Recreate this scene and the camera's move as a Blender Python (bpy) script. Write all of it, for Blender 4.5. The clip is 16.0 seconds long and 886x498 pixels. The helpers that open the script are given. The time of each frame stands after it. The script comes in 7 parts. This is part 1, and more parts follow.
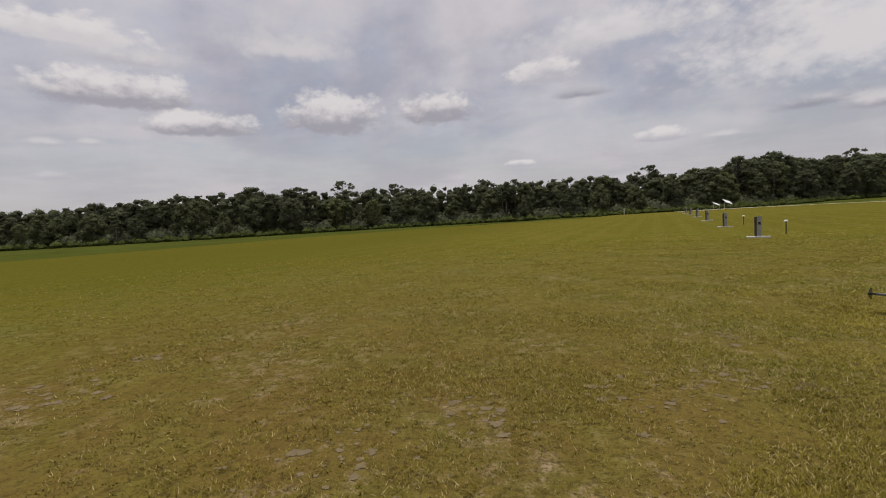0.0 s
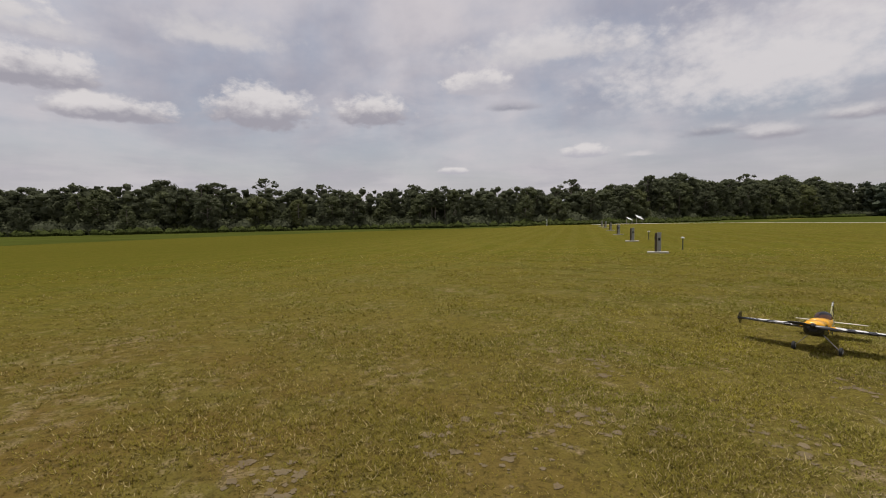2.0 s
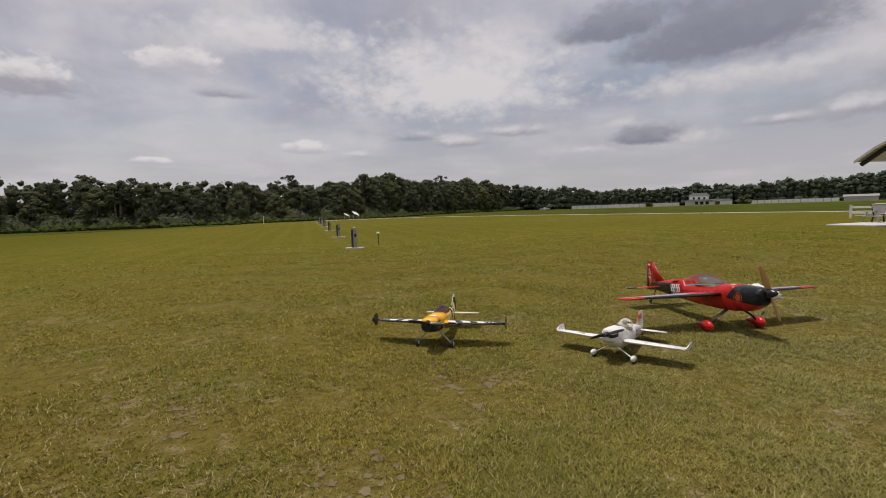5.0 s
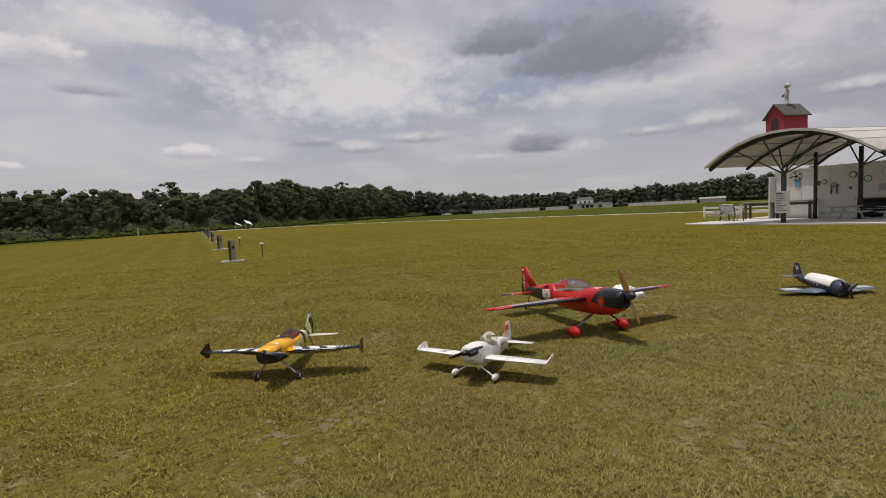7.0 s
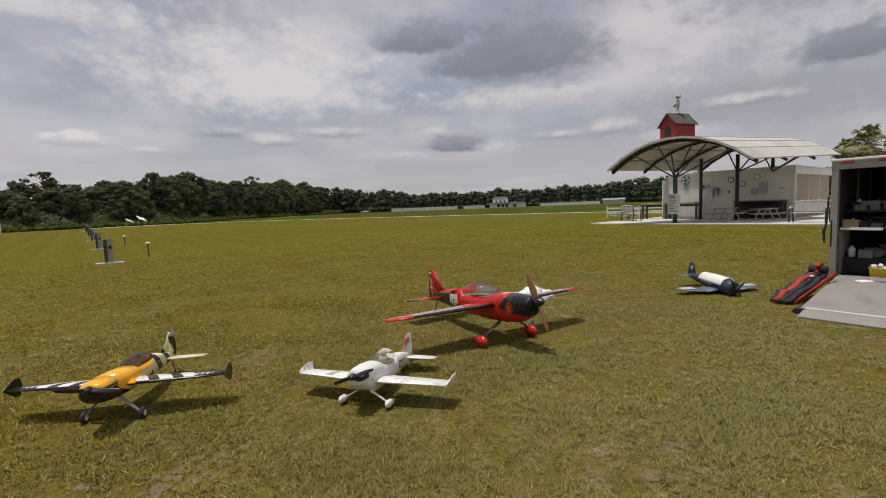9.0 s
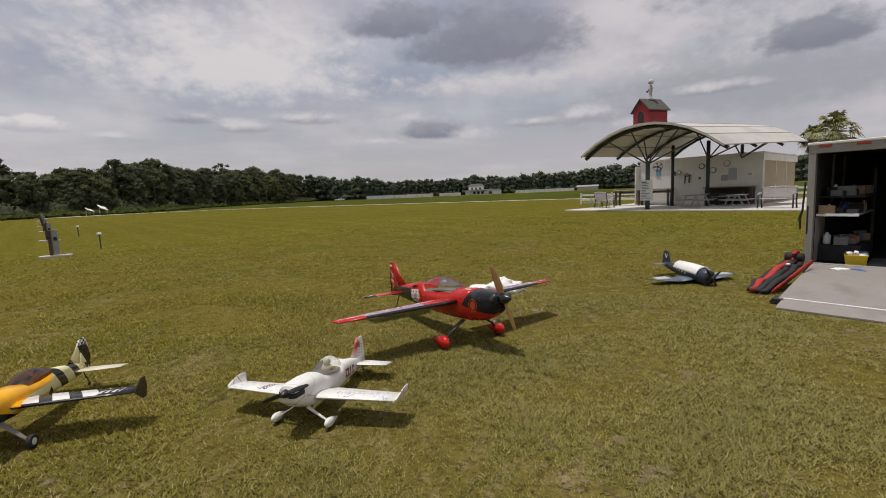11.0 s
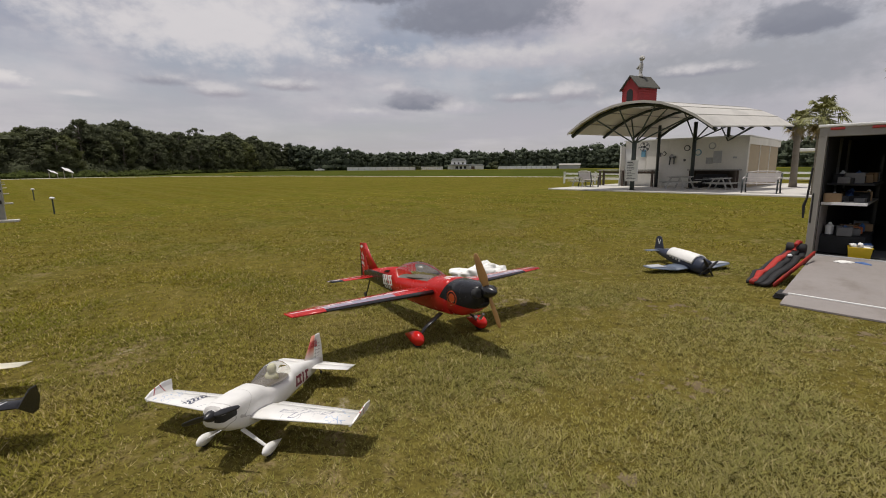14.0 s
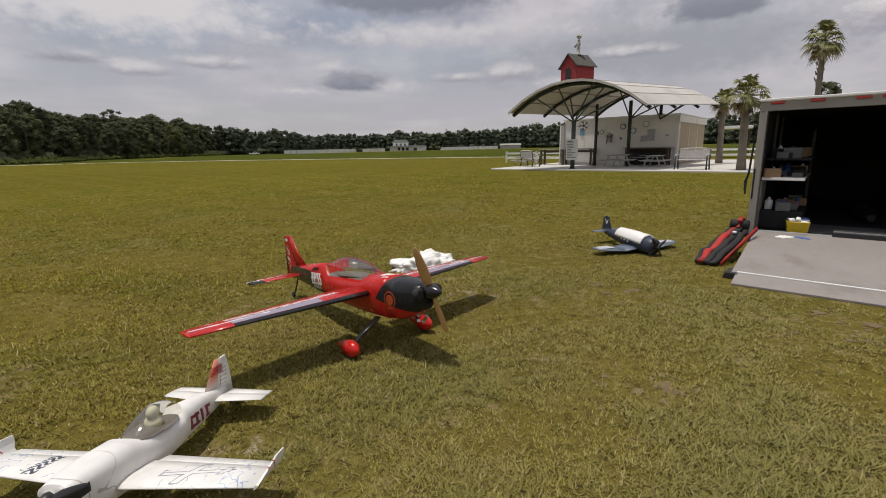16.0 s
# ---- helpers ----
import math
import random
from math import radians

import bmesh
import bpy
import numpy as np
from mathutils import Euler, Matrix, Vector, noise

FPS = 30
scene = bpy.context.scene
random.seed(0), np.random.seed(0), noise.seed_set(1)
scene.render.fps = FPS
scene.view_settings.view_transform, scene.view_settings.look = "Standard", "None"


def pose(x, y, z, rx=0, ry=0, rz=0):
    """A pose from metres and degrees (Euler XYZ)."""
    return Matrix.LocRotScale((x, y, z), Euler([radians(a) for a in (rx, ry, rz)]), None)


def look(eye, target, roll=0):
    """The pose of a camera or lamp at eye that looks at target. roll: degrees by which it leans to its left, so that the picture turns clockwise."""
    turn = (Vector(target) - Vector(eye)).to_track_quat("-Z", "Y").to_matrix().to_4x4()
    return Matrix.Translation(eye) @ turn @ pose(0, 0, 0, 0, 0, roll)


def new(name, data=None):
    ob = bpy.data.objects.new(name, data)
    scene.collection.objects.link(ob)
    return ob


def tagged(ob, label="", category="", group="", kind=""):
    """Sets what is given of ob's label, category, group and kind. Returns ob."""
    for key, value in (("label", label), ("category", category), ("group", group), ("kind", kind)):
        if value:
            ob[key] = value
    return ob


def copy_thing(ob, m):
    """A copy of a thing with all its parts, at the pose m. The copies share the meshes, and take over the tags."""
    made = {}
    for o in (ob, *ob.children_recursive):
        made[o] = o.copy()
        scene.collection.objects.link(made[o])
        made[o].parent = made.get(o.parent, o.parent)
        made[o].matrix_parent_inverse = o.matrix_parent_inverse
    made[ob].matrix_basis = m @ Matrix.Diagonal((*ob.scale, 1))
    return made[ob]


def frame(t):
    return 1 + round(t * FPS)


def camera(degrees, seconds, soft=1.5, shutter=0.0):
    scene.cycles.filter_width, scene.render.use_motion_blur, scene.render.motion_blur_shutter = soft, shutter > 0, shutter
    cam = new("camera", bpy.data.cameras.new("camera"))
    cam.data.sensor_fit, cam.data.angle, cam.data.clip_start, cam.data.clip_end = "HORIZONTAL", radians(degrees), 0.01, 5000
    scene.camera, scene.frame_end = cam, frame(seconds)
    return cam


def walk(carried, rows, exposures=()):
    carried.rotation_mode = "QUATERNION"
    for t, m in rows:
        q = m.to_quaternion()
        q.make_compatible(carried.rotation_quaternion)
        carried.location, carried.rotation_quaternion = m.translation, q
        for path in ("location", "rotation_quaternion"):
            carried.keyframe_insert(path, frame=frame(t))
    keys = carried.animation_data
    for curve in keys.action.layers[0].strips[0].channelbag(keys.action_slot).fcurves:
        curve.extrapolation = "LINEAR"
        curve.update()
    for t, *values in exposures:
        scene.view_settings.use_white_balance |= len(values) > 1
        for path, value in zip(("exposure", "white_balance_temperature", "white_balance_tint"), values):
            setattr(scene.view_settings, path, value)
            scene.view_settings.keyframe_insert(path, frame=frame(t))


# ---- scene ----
# ---- camera and walk ----
cam = camera(87.9, 16.0, soft=1.0)
PATH = [
    (0, (0.242, 0.005, 1.58), (0.001, 1.986, 1.449), -3.3),
    (0.5, (0.399, 0.231, 1.592), (0.113, 2.206, 1.459), -2.0),
    (1, (0.637, 0.433, 1.574), (0.341, 2.406, 1.437), -2.7),
    (1.5, (0.872, 0.546, 1.604), (0.646, 2.531, 1.518), -2.5),
    (2, (1.05, 0.815, 1.593), (1.107, 2.81, 1.472), -1.0),
    (2.5, (1.233, 1.01, 1.603), (1.354, 3.001, 1.462), -2.5),
    (3, (1.527, 1.128, 1.61), (1.71, 3.116, 1.497), -2.4),
    (3.5, (1.759, 1.219, 1.618), (2.077, 3.191, 1.511), -3.0),
    (4, (1.973, 1.38, 1.617), (2.458, 3.316, 1.497), -1.4),
    (4.5, (2.212, 1.416, 1.60), (2.998, 3.251, 1.481), -2.2),
    (5, (2.56, 1.459, 1.607), (3.698, 3.096, 1.442), -1.8),
    (7.5, (3.558, 1.636, 1.585), (5.056, 2.953, 1.437), -2.3),
    (8, (3.704, 1.731, 1.586), (5.279, 2.955, 1.437), -1.4),
    (8.5, (3.833, 1.775, 1.582), (5.46, 2.925, 1.421), -1.7),
    (9, (4.031, 1.768, 1.585), (5.694, 2.865, 1.406), -2.2),
    (9.5, (4.168, 1.757, 1.588), (5.837, 2.841, 1.399), -2.7),
    (10, (4.293, 1.811, 1.57), (5.987, 2.853, 1.364), -2.5),
    (12.5, (4.909, 1.991, 1.576), (6.623, 2.985, 1.308), -1.8),
    (13, (4.975, 2.097, 1.58), (6.695, 3.077, 1.3), -0.6),
    (13.5, (5.033, 2.175, 1.578), (6.768, 3.116, 1.261), -0.4),
    (14, (5.155, 2.183, 1.563), (6.892, 3.112, 1.214), -0.5),
    (14.5, (5.288, 2.167, 1.566), (7.017, 3.108, 1.211), -0.9),
    (15, (5.399, 2.211, 1.558), (7.119, 3.144, 1.142), -2.3),
    (15.5, (5.519, 2.357, 1.562), (7.297, 3.166, 1.135), -0.1),
    (16, (5.69, 2.372, 1.543), (7.51, 3.082, 1.114), -1.3),
]
walk(cam, [(t, look(eye, target, roll)) for t, eye, target, roll in PATH])

# ---- sky, sun ----
SUN_AZ, SUN_EL = -30.0, 78.0      # azimuth from +y towards +x


class Nodes:
    """Small helper to write node trees as expressions."""

    def __init__(self, tree, fresh=True):
        self.t = tree
        if fresh:
            tree.nodes.clear()

    def add(self, kind, **props):
        n = self.t.nodes.new(kind)
        for k, v in props.items():
            if k == "operation":
                n.operation = v
            elif k == "blend":
                n.blend_type = v
            elif k == "data":
                n.data_type = v
        return n

    def link(self, a, b):
        self.t.links.new(a, b)

    def put(self, socket, v):
        if isinstance(v, (int, float)):
            socket.default_value = v
        elif isinstance(v, (tuple, list)):
            socket.default_value = (*v, 1.0)[:4] if socket.type == "RGBA" else v[:3]
        else:
            self.link(v, socket)

    def m(self, op, a, b=0.0, c=0.0, clamp=False):
        n = self.add("ShaderNodeMath", operation=op)
        n.use_clamp = clamp
        for i, v in enumerate((a, b, c)):
            self.put(n.inputs[i], v)
        return n.outputs[0]

    def step(self, x, lo, hi):
        """0 below lo, 1 above hi, smooth between."""
        n = self.add("ShaderNodeMapRange")
        n.interpolation_type = "SMOOTHSTEP"
        self.put(n.inputs[0], x), self.put(n.inputs[1], lo), self.put(n.inputs[2], hi)
        return n.outputs[0]

    def mix(self, f, a, b):
        n = self.add("ShaderNodeMix", data="RGBA")
        self.put(n.inputs[0], f), self.put(n.inputs[6], a), self.put(n.inputs[7], b)
        return n.outputs[2]

    def noise(self, vec, scale, detail=4.0, rough=0.55, distortion=0.0):
        n = self.add("ShaderNodeTexNoise")
        if vec is not None:
            self.link(vec, n.inputs["Vector"])
        n.inputs["Scale"].default_value, n.inputs["Detail"].default_value = scale, detail
        n.inputs["Roughness"].default_value, n.inputs["Distortion"].default_value = rough, distortion
        return n.outputs[0]

    def voronoi(self, vec, scale):
        n = self.add("ShaderNodeTexVoronoi")
        if vec is not None:
            self.link(vec, n.inputs["Vector"])
        n.inputs["Scale"].default_value = scale
        return n.outputs["Distance"]

    def xyz(self, v):
        n = self.add("ShaderNodeSeparateXYZ")
        self.link(v, n.inputs[0])
        return n.outputs

    def vec(self, x, y, z):
        n = self.add("ShaderNodeCombineXYZ")
        for i, v in enumerate((x, y, z)):
            self.put(n.inputs[i], v)
        return n.outputs[0]


world = bpy.data.worlds.new("World")
scene.world = world
world.use_nodes = True
N = Nodes(world.node_tree)
gen = N.add("ShaderNodeTexCoord").outputs["Generated"]
dx, dy, dz = N.xyz(gen)
sky = N.add("ShaderNodeTexSky")
sky.sky_type, sky.sun_disc = "NISHITA", False
sky.sun_elevation, sky.sun_rotation = radians(SUN_EL), radians(SUN_AZ)
sky.air_density, sky.dust_density = 1.2, 2.0
blue = N.add("ShaderNodeVectorMath", operation="SCALE")
N.link(sky.outputs[0], blue.inputs[0])
blue.inputs["Scale"].default_value = 0.085
up = N.m("MAXIMUM", dz, 0.0)
hz = N.m("ADD", up, 0.10)
flat = N.vec(N.m("DIVIDE", dx, hz), N.m("DIVIDE", dy, hz), 0.0)
az = N.m("MULTIPLY", N.m("ARCTAN2", dx, dy), 57.2958)
el = N.m("MULTIPLY", N.m("ARCSINE", dz), 57.2958)
# a high, thin, torn sheet of cloud
warp = N.noise(flat, 0.35, 3.0, 0.5)
flat2 = N.vec(N.m("ADD", N.m("DIVIDE", dx, hz), N.m("MULTIPLY", warp, 2.0)), N.m("DIVIDE", dy, hz), N.m("MULTIPLY", warp, 1.0))
sheet = N.noise(flat2, 0.5, 6.0, 0.55, 0.0)
fine = N.noise(gen, 7.0, 7.0, 0.6, 0.15)
cover = N.step(N.m("ADD", N.m("MULTIPLY", sheet, 0.75), N.m("MULTIPLY", fine, 0.35)), 0.38, 0.72)
tone = N.m("ADD", N.m("MULTIPLY", N.noise(flat2, 0.8, 5.0, 0.55), 0.6), N.m("MULTIPLY", N.noise(gen, 5.0, 6.0, 0.55), 0.4))
grey = N.mix(N.step(tone, 0.38, 0.62), (0.375, 0.362, 0.420), (0.612, 0.572, 0.595))
colour = N.mix(N.m("ADD", N.m("MULTIPLY", cover, 0.55), 0.42), blue.outputs[0], grey)
# haze towards the horizon
colour = N.mix(N.m("MULTIPLY", N.step(el, 15.0, 1.0), 0.6), colour, (0.52, 0.50, 0.525))
# single cumulus clouds: azimuth, elevation, half width, half height (degrees), lit top, base
wide = N.vec(N.m("MULTIPLY", az, 0.13), N.m("MULTIPLY", el, 0.20), 0.0)
puff = N.noise(wide, 1.8, 7.0, 0.60, 0.1)
puff2 = N.noise(wide, 6.5, 6.0, 0.6)
heads = N.m("SUBTRACT", 0.45, N.voronoi(wide, 5.0))            # rounded heads of cumulus
ragged = N.m("ADD", N.m("MULTIPLY", N.m("SUBTRACT", puff, 0.5), 1.7), N.m("ADD", N.m("MULTIPLY", N.m("SUBTRACT", puff2, 0.5), 0.8), N.m("MULTIPLY", heads, 0.35)))
LIT, BASE, DULL, DARK = (0.70, 0.665, 0.665), (0.345, 0.33, 0.375), (0.47, 0.455, 0.50), (0.215, 0.225, 0.275)
SOFT, DIM = (0.60, 0.575, 0.59), (0.30, 0.30, 0.35)
CLOUDS = (
    (97, 19, 20, 9.0, (0.29, 0.31, 0.375), (0.29, 0.31, 0.375)), (36, 14, 23, 10.0, (0.67, 0.64, 0.65), (0.66, 0.63, 0.64)), (92, 9, 30, 9.0, (0.345, 0.35, 0.385), (0.345, 0.35, 0.385)), (90, 24, 34, 10.0, (0.33, 0.325, 0.365), DIM),
    (15, 19, 17, 4.0, (0.66, 0.63, 0.64), SOFT), (-23, 19.7, 10, 3.2, SOFT, SOFT), (-44, 19.0, 8, 2.6, LIT, SOFT), (-40, 17.4, 9, 1.9, SOFT, DULL), (70, 12, 26, 3.2, SOFT, DULL),
    (-41, 13.9, 9.6, 3.6, LIT, BASE), (-33.5, 11.2, 7.0, 2.5, LIT, BASE), (-19.2, 12.2, 7.6, 4.8, LIT, BASE), (-6.8, 12.6, 6.2, 3.4, LIT, BASE), (6.2, 15.8, 5.4, 2.9, LIT, DULL), (10.2, 13.4, 4.6, 1.5, DULL, DIM),
    (-47.1, 9.1, 2.0, 0.8, SOFT, DULL), (-43.5, 9.3, 1.8, 0.7, SOFT, DULL), (-46.8, 6.0, 3.0, 1.0, SOFT, DULL), (3.0, 6.0, 2.6, 0.9, LIT, DULL), (18.7, 7.6, 3.6, 1.6, LIT, DULL), (24.5, 7.2, 2.8, 0.7, SOFT, SOFT),
    (31.7, 8.9, 4.6, 1.5, SOFT, DIM), (37.5, 8.1, 5.2, 1.6, SOFT, BASE), (44, 9.1, 6.0, 1.5, SOFT, BASE), (52, 6.3, 6, 1.2, SOFT, DULL),
    (66.0, 16.4, 15.0, 6.4, (0.25, 0.26, 0.31), DARK), (55, 19.0, 8.0, 3.6, (0.27, 0.28, 0.33), DARK), (98, 12.8, 7.0, 3.2, (0.26, 0.27, 0.32), DARK),
    (56.5, 8.9, 4.6, 1.6, SOFT, DULL), (59.0, 7.4, 5.8, 2.4, DIM, DARK), (64.5, 6.8, 5.0, 1.8, SOFT, DULL), (71, 7.8, 5.2, 1.2, SOFT, BASE), (77.2, 8.0, 5.0, 2.4, SOFT, BASE), (84, 6.8, 6, 1.6, SOFT, DULL), (90, 9.5, 7, 1.4, SOFT, DIM), (118, 10, 14, 4.0, LIT, BASE),
)
for a, e, w, h, top, base in CLOUDS:
    qx = N.m("DIVIDE", N.m("SUBTRACT", az, a), w)
    qy = N.m("DIVIDE", N.m("SUBTRACT", el, e), h)
    low = N.m("MULTIPLY", N.m("MINIMUM", qy, 0.0), 2.3)         # flatter undersides
    high = N.m("MAXIMUM", qy, 0.0)
    r = N.m("SQRT", N.m("ADD", N.m("MULTIPLY", qx, qx), N.m("ADD", N.m("MULTIPLY", low, low), N.m("MULTIPLY", high, high))))
    body = N.m("SUBTRACT", N.m("ADD", 0.90, N.m("MULTIPLY", ragged, 0.50 if base == DARK else 0.62)), r)
    mask = N.step(body, 0.0, 0.36 if top == LIT else 0.50 if base == DARK else 0.75)
    shade = N.step(N.m("ADD", N.m("MULTIPLY", qy, 1.4), N.m("MULTIPLY", ragged, 0.8)), -0.25, 0.65)
    colour = N.mix(N.m("MULTIPLY", mask, 0.92), colour, N.mix(shade, base, top))
bg = N.add("ShaderNodeBackground")
N.link(colour, bg.inputs[0])
bg.inputs[1].default_value = 1.0
N.link(bg.outputs[0], N.add("ShaderNodeOutputWorld").inputs[0])

sun = new("sun", bpy.data.lights.new("sun", "SUN"))
sun.data.energy, sun.data.angle, sun.data.color = 3.1, radians(1.6), (1.0, 0.95, 0.87)
a, e = radians(SUN_AZ), radians(SUN_EL)
sun.matrix_world = look((0, 0, 0), (-math.sin(a) * math.cos(e), -math.cos(a) * math.cos(e), -math.sin(e)))
sun.location = (0, 0, 60)

# ---- materials ----


def material(name, base, rough=0.6, metal=0.0, vary=0.12, scale=6.0, bump=0.0, bump_scale=40.0, second=None, amount=0.0, spec=0.5, island=0.0):
    """A surface with variation at two scales; second: a stain colour laid on by a coarse noise."""
    mt = bpy.data.materials.new(name)
    mt.use_nodes = True
    n = Nodes(mt.node_tree)
    p = n.add("ShaderNodeBsdfPrincipled")
    n.link(p.outputs[0], n.add("ShaderNodeOutputMaterial").inputs[0])
    co = n.add("ShaderNodeTexCoord").outputs["Object"]
    big, small = n.noise(co, scale, 4.0), n.noise(co, scale * 7, 3.0)
    f = n.m("ADD", n.m("MULTIPLY", n.m("SUBTRACT", big, 0.5), 1.4), n.m("MULTIPLY", n.m("SUBTRACT", small, 0.5), 0.8))
    if island:
        rnd = n.add("ShaderNodeNewGeometry").outputs["Random Per Island"]
        f = n.m("ADD", f, n.m("MULTIPLY", n.m("SUBTRACT", rnd, 0.5), island))
    dark = tuple(c * (1 - vary) for c in base)
    light = tuple(min(1.0, c * (1 + vary)) for c in base)
    col = n.mix(n.m("ADD", f, 0.5, clamp=True), dark, light)
    if second:
        col = n.mix(n.m("MULTIPLY", n.step(n.noise(co, scale * 0.6, 6.0, 0.65), 0.5, 0.72), amount), col, second)
    n.link(col, p.inputs["Base Color"])
    n.put(p.inputs["Roughness"], n.m("ADD", rough, n.m("MULTIPLY", f, 0.12), clamp=True))
    p.inputs["Metallic"].default_value = metal
    p.inputs["Specular IOR Level"].default_value = spec
    if bump:
        b = n.add("ShaderNodeBump")
        b.inputs["Strength"].default_value, b.inputs["Distance"].default_value = bump, 0.01
        n.link(n.noise(co, bump_scale, 4.0), b.inputs["Height"])
        n.link(b.outputs[0], p.inputs["Normal"])
    return mt


def pattern(name, colours, pick, rough=0.35, spec=0.5):
    """Paint in several flat colours: pick(n, x, y, z) gives, for every colour after the first, its mask in the part's own space."""
    mt = bpy.data.materials.new(name)
    mt.use_nodes = True
    n = Nodes(mt.node_tree)
    p = n.add("ShaderNodeBsdfPrincipled")
    n.link(p.outputs[0], n.add("ShaderNodeOutputMaterial").inputs[0])
    co = n.add("ShaderNodeTexCoord").outputs["Object"]
    x, y, z = n.xyz(co)
    col = colours[0]
    for c, mask in zip(colours[1:], pick(n, x, y, z)):
        col = n.mix(mask, col, c)
    dirt = n.noise(co, 14.0, 5.0)
    hue = n.add("ShaderNodeMix", data="RGBA", blend="MULTIPLY")
    hue.inputs[0].default_value = 1.0
    n.put(hue.inputs[6], col)
    g = n.m("ADD", 0.86, n.m("MULTIPLY", dirt, 0.26))
    n.link(n.vec(g, g, g), hue.inputs[7])
    n.link(hue.outputs[2], p.inputs["Base Color"])
    n.put(p.inputs["Roughness"], n.m("ADD", rough, n.m("MULTIPLY", n.m("SUBTRACT", dirt, 0.5), 0.2)))
    p.inputs["Specular IOR Level"].default_value = spec
    return mt


def clear(name, tint, rough=0.03, amount=0.75):
    """Thin tinted canopy plastic."""
    mt = bpy.data.materials.new(name)
    mt.use_nodes = True
    n = Nodes(mt.node_tree)
    gl, tr, mx = n.add("ShaderNodeBsdfGlossy"), n.add("ShaderNodeBsdfTransparent"), n.add("ShaderNodeMixShader")
    gl.inputs["Roughness"].default_value = rough
    tr.inputs[0].default_value = (*tint, 1)
    fr = n.add("ShaderNodeFresnel")
    fr.inputs[0].default_value = 1.5
    n.link(n.m("ADD", n.m("MULTIPLY", fr.outputs[0], 0.9), 0.04), mx.inputs[0])
    n.link(tr.outputs[0], mx.inputs[1]), n.link(gl.outputs[0], mx.inputs[2])
    n.link(mx.outputs[0], n.add("ShaderNodeOutputMaterial").inputs[0])
    return mt


def band(n, v, lo, hi, soft=0.002):
    return n.m("MULTIPLY", n.step(v, lo - soft, lo + soft), n.step(v, hi + soft, hi - soft))


def thin(mt, share):
    """Leaves let part of the light through."""
    n = mt.node_tree
    p = next(q for q in n.nodes if q.type == "BSDF_PRINCIPLED")
    o = next(q for q in n.nodes if q.type == "OUTPUT_MATERIAL")
    tr, mx = n.nodes.new("ShaderNodeBsdfTranslucent"), n.nodes.new("ShaderNodeMixShader")
    n.links.new(p.inputs["Base Color"].links[0].from_socket, tr.inputs[0])
    mx.inputs[0].default_value = share
    n.links.new(p.outputs[0], mx.inputs[1]), n.links.new(tr.outputs[0], mx.inputs[2]), n.links.new(mx.outputs[0], o.inputs[0])
    return mt


M = {}
M["white_metal"] = material("white_metal", (0.74, 0.74, 0.72), 0.45, 0.0, 0.06, 1.5, second=(0.5, 0.49, 0.46), amount=0.25)
M["roof_metal"] = material("roof_metal", (0.52, 0.50, 0.46), 0.5, 0.0, 0.10, 0.8, second=(0.30, 0.285, 0.26), amount=0.55)
M["seam"] = material("seam", (0.42, 0.405, 0.37), 0.55, 0.0, 0.2, 1.0)
M["statue_paint"] = material("statue_paint", (0.42, 0.41, 0.39), 0.7, 0.0, 0.25, 9.0)
M["table_board"] = material("table_board", (0.44, 0.43, 0.40), 0.75, 0.0, 0.15, 4.0, second=(0.30, 0.29, 0.26), amount=0.4)
M["bench_board"] = material("bench_board", (0.47, 0.44, 0.43), 0.7, 0.0, 0.15, 4.0)
M["roof_under"] = material("roof_under", (0.55, 0.51, 0.42), 0.6, 0.0, 0.08, 1.0)
M["white_paint"] = material("white_paint", (0.76, 0.76, 0.74), 0.5, 0.0, 0.06, 2.0, second=(0.55, 0.53, 0.48), amount=0.25)
M["cream_wall"] = material("cream_wall", (0.72, 0.70, 0.65), 0.65, 0.0, 0.08, 1.2, second=(0.46, 0.43, 0.37), amount=0.35)
M["tan_board"] = material("tan_board", (0.36, 0.29, 0.19), 0.7, 0.0, 0.1, 2.0)
M["dark_steel"] = material("dark_steel", (0.030, 0.036, 0.034), 0.5, 0.2, 0.2, 4.0)
M["green_steel"] = material("green_steel", (0.07, 0.085, 0.07), 0.55, 0.2, 0.2, 4.0)
M["concrete"] = material("concrete", (0.52, 0.50, 0.46), 0.9, 0.0, 0.12, 1.2, 0.4, 60, (0.36, 0.34, 0.31), 0.5)
M["grey_wood"] = material("grey_wood", (0.30, 0.28, 0.25), 0.85, 0.0, 0.25, 5.0, 0.4, 50)
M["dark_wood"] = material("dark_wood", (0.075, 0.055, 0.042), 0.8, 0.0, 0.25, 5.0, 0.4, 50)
M["tank_brown"] = material("tank_brown", (0.10, 0.065, 0.05), 0.8, 0.0, 0.3, 3.0)
M["red_board"] = material("red_board", (0.28, 0.023, 0.026), 0.65, 0.0, 0.18, 4.0, 0.3, 40)
M["shingle"] = material("shingle", (0.080, 0.078, 0.066), 0.9, 0.0, 0.35, 9.0, 0.5, 60)
M["black"] = material("black", (0.012, 0.012, 0.013), 0.45, 0.0, 0.3, 8.0)
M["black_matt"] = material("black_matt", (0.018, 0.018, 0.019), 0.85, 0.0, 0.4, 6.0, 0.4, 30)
M["plaster"] = material("plaster", (0.72, 0.71, 0.68), 0.7, 0.0, 0.1, 6.0)
M["sign_face"] = material("sign_face", (0.70, 0.70, 0.68), 0.5, 0.0, 0.06, 5.0)
M["ink"] = material("ink", (0.10, 0.10, 0.11), 0.6, 0.0, 0.3, 9.0)
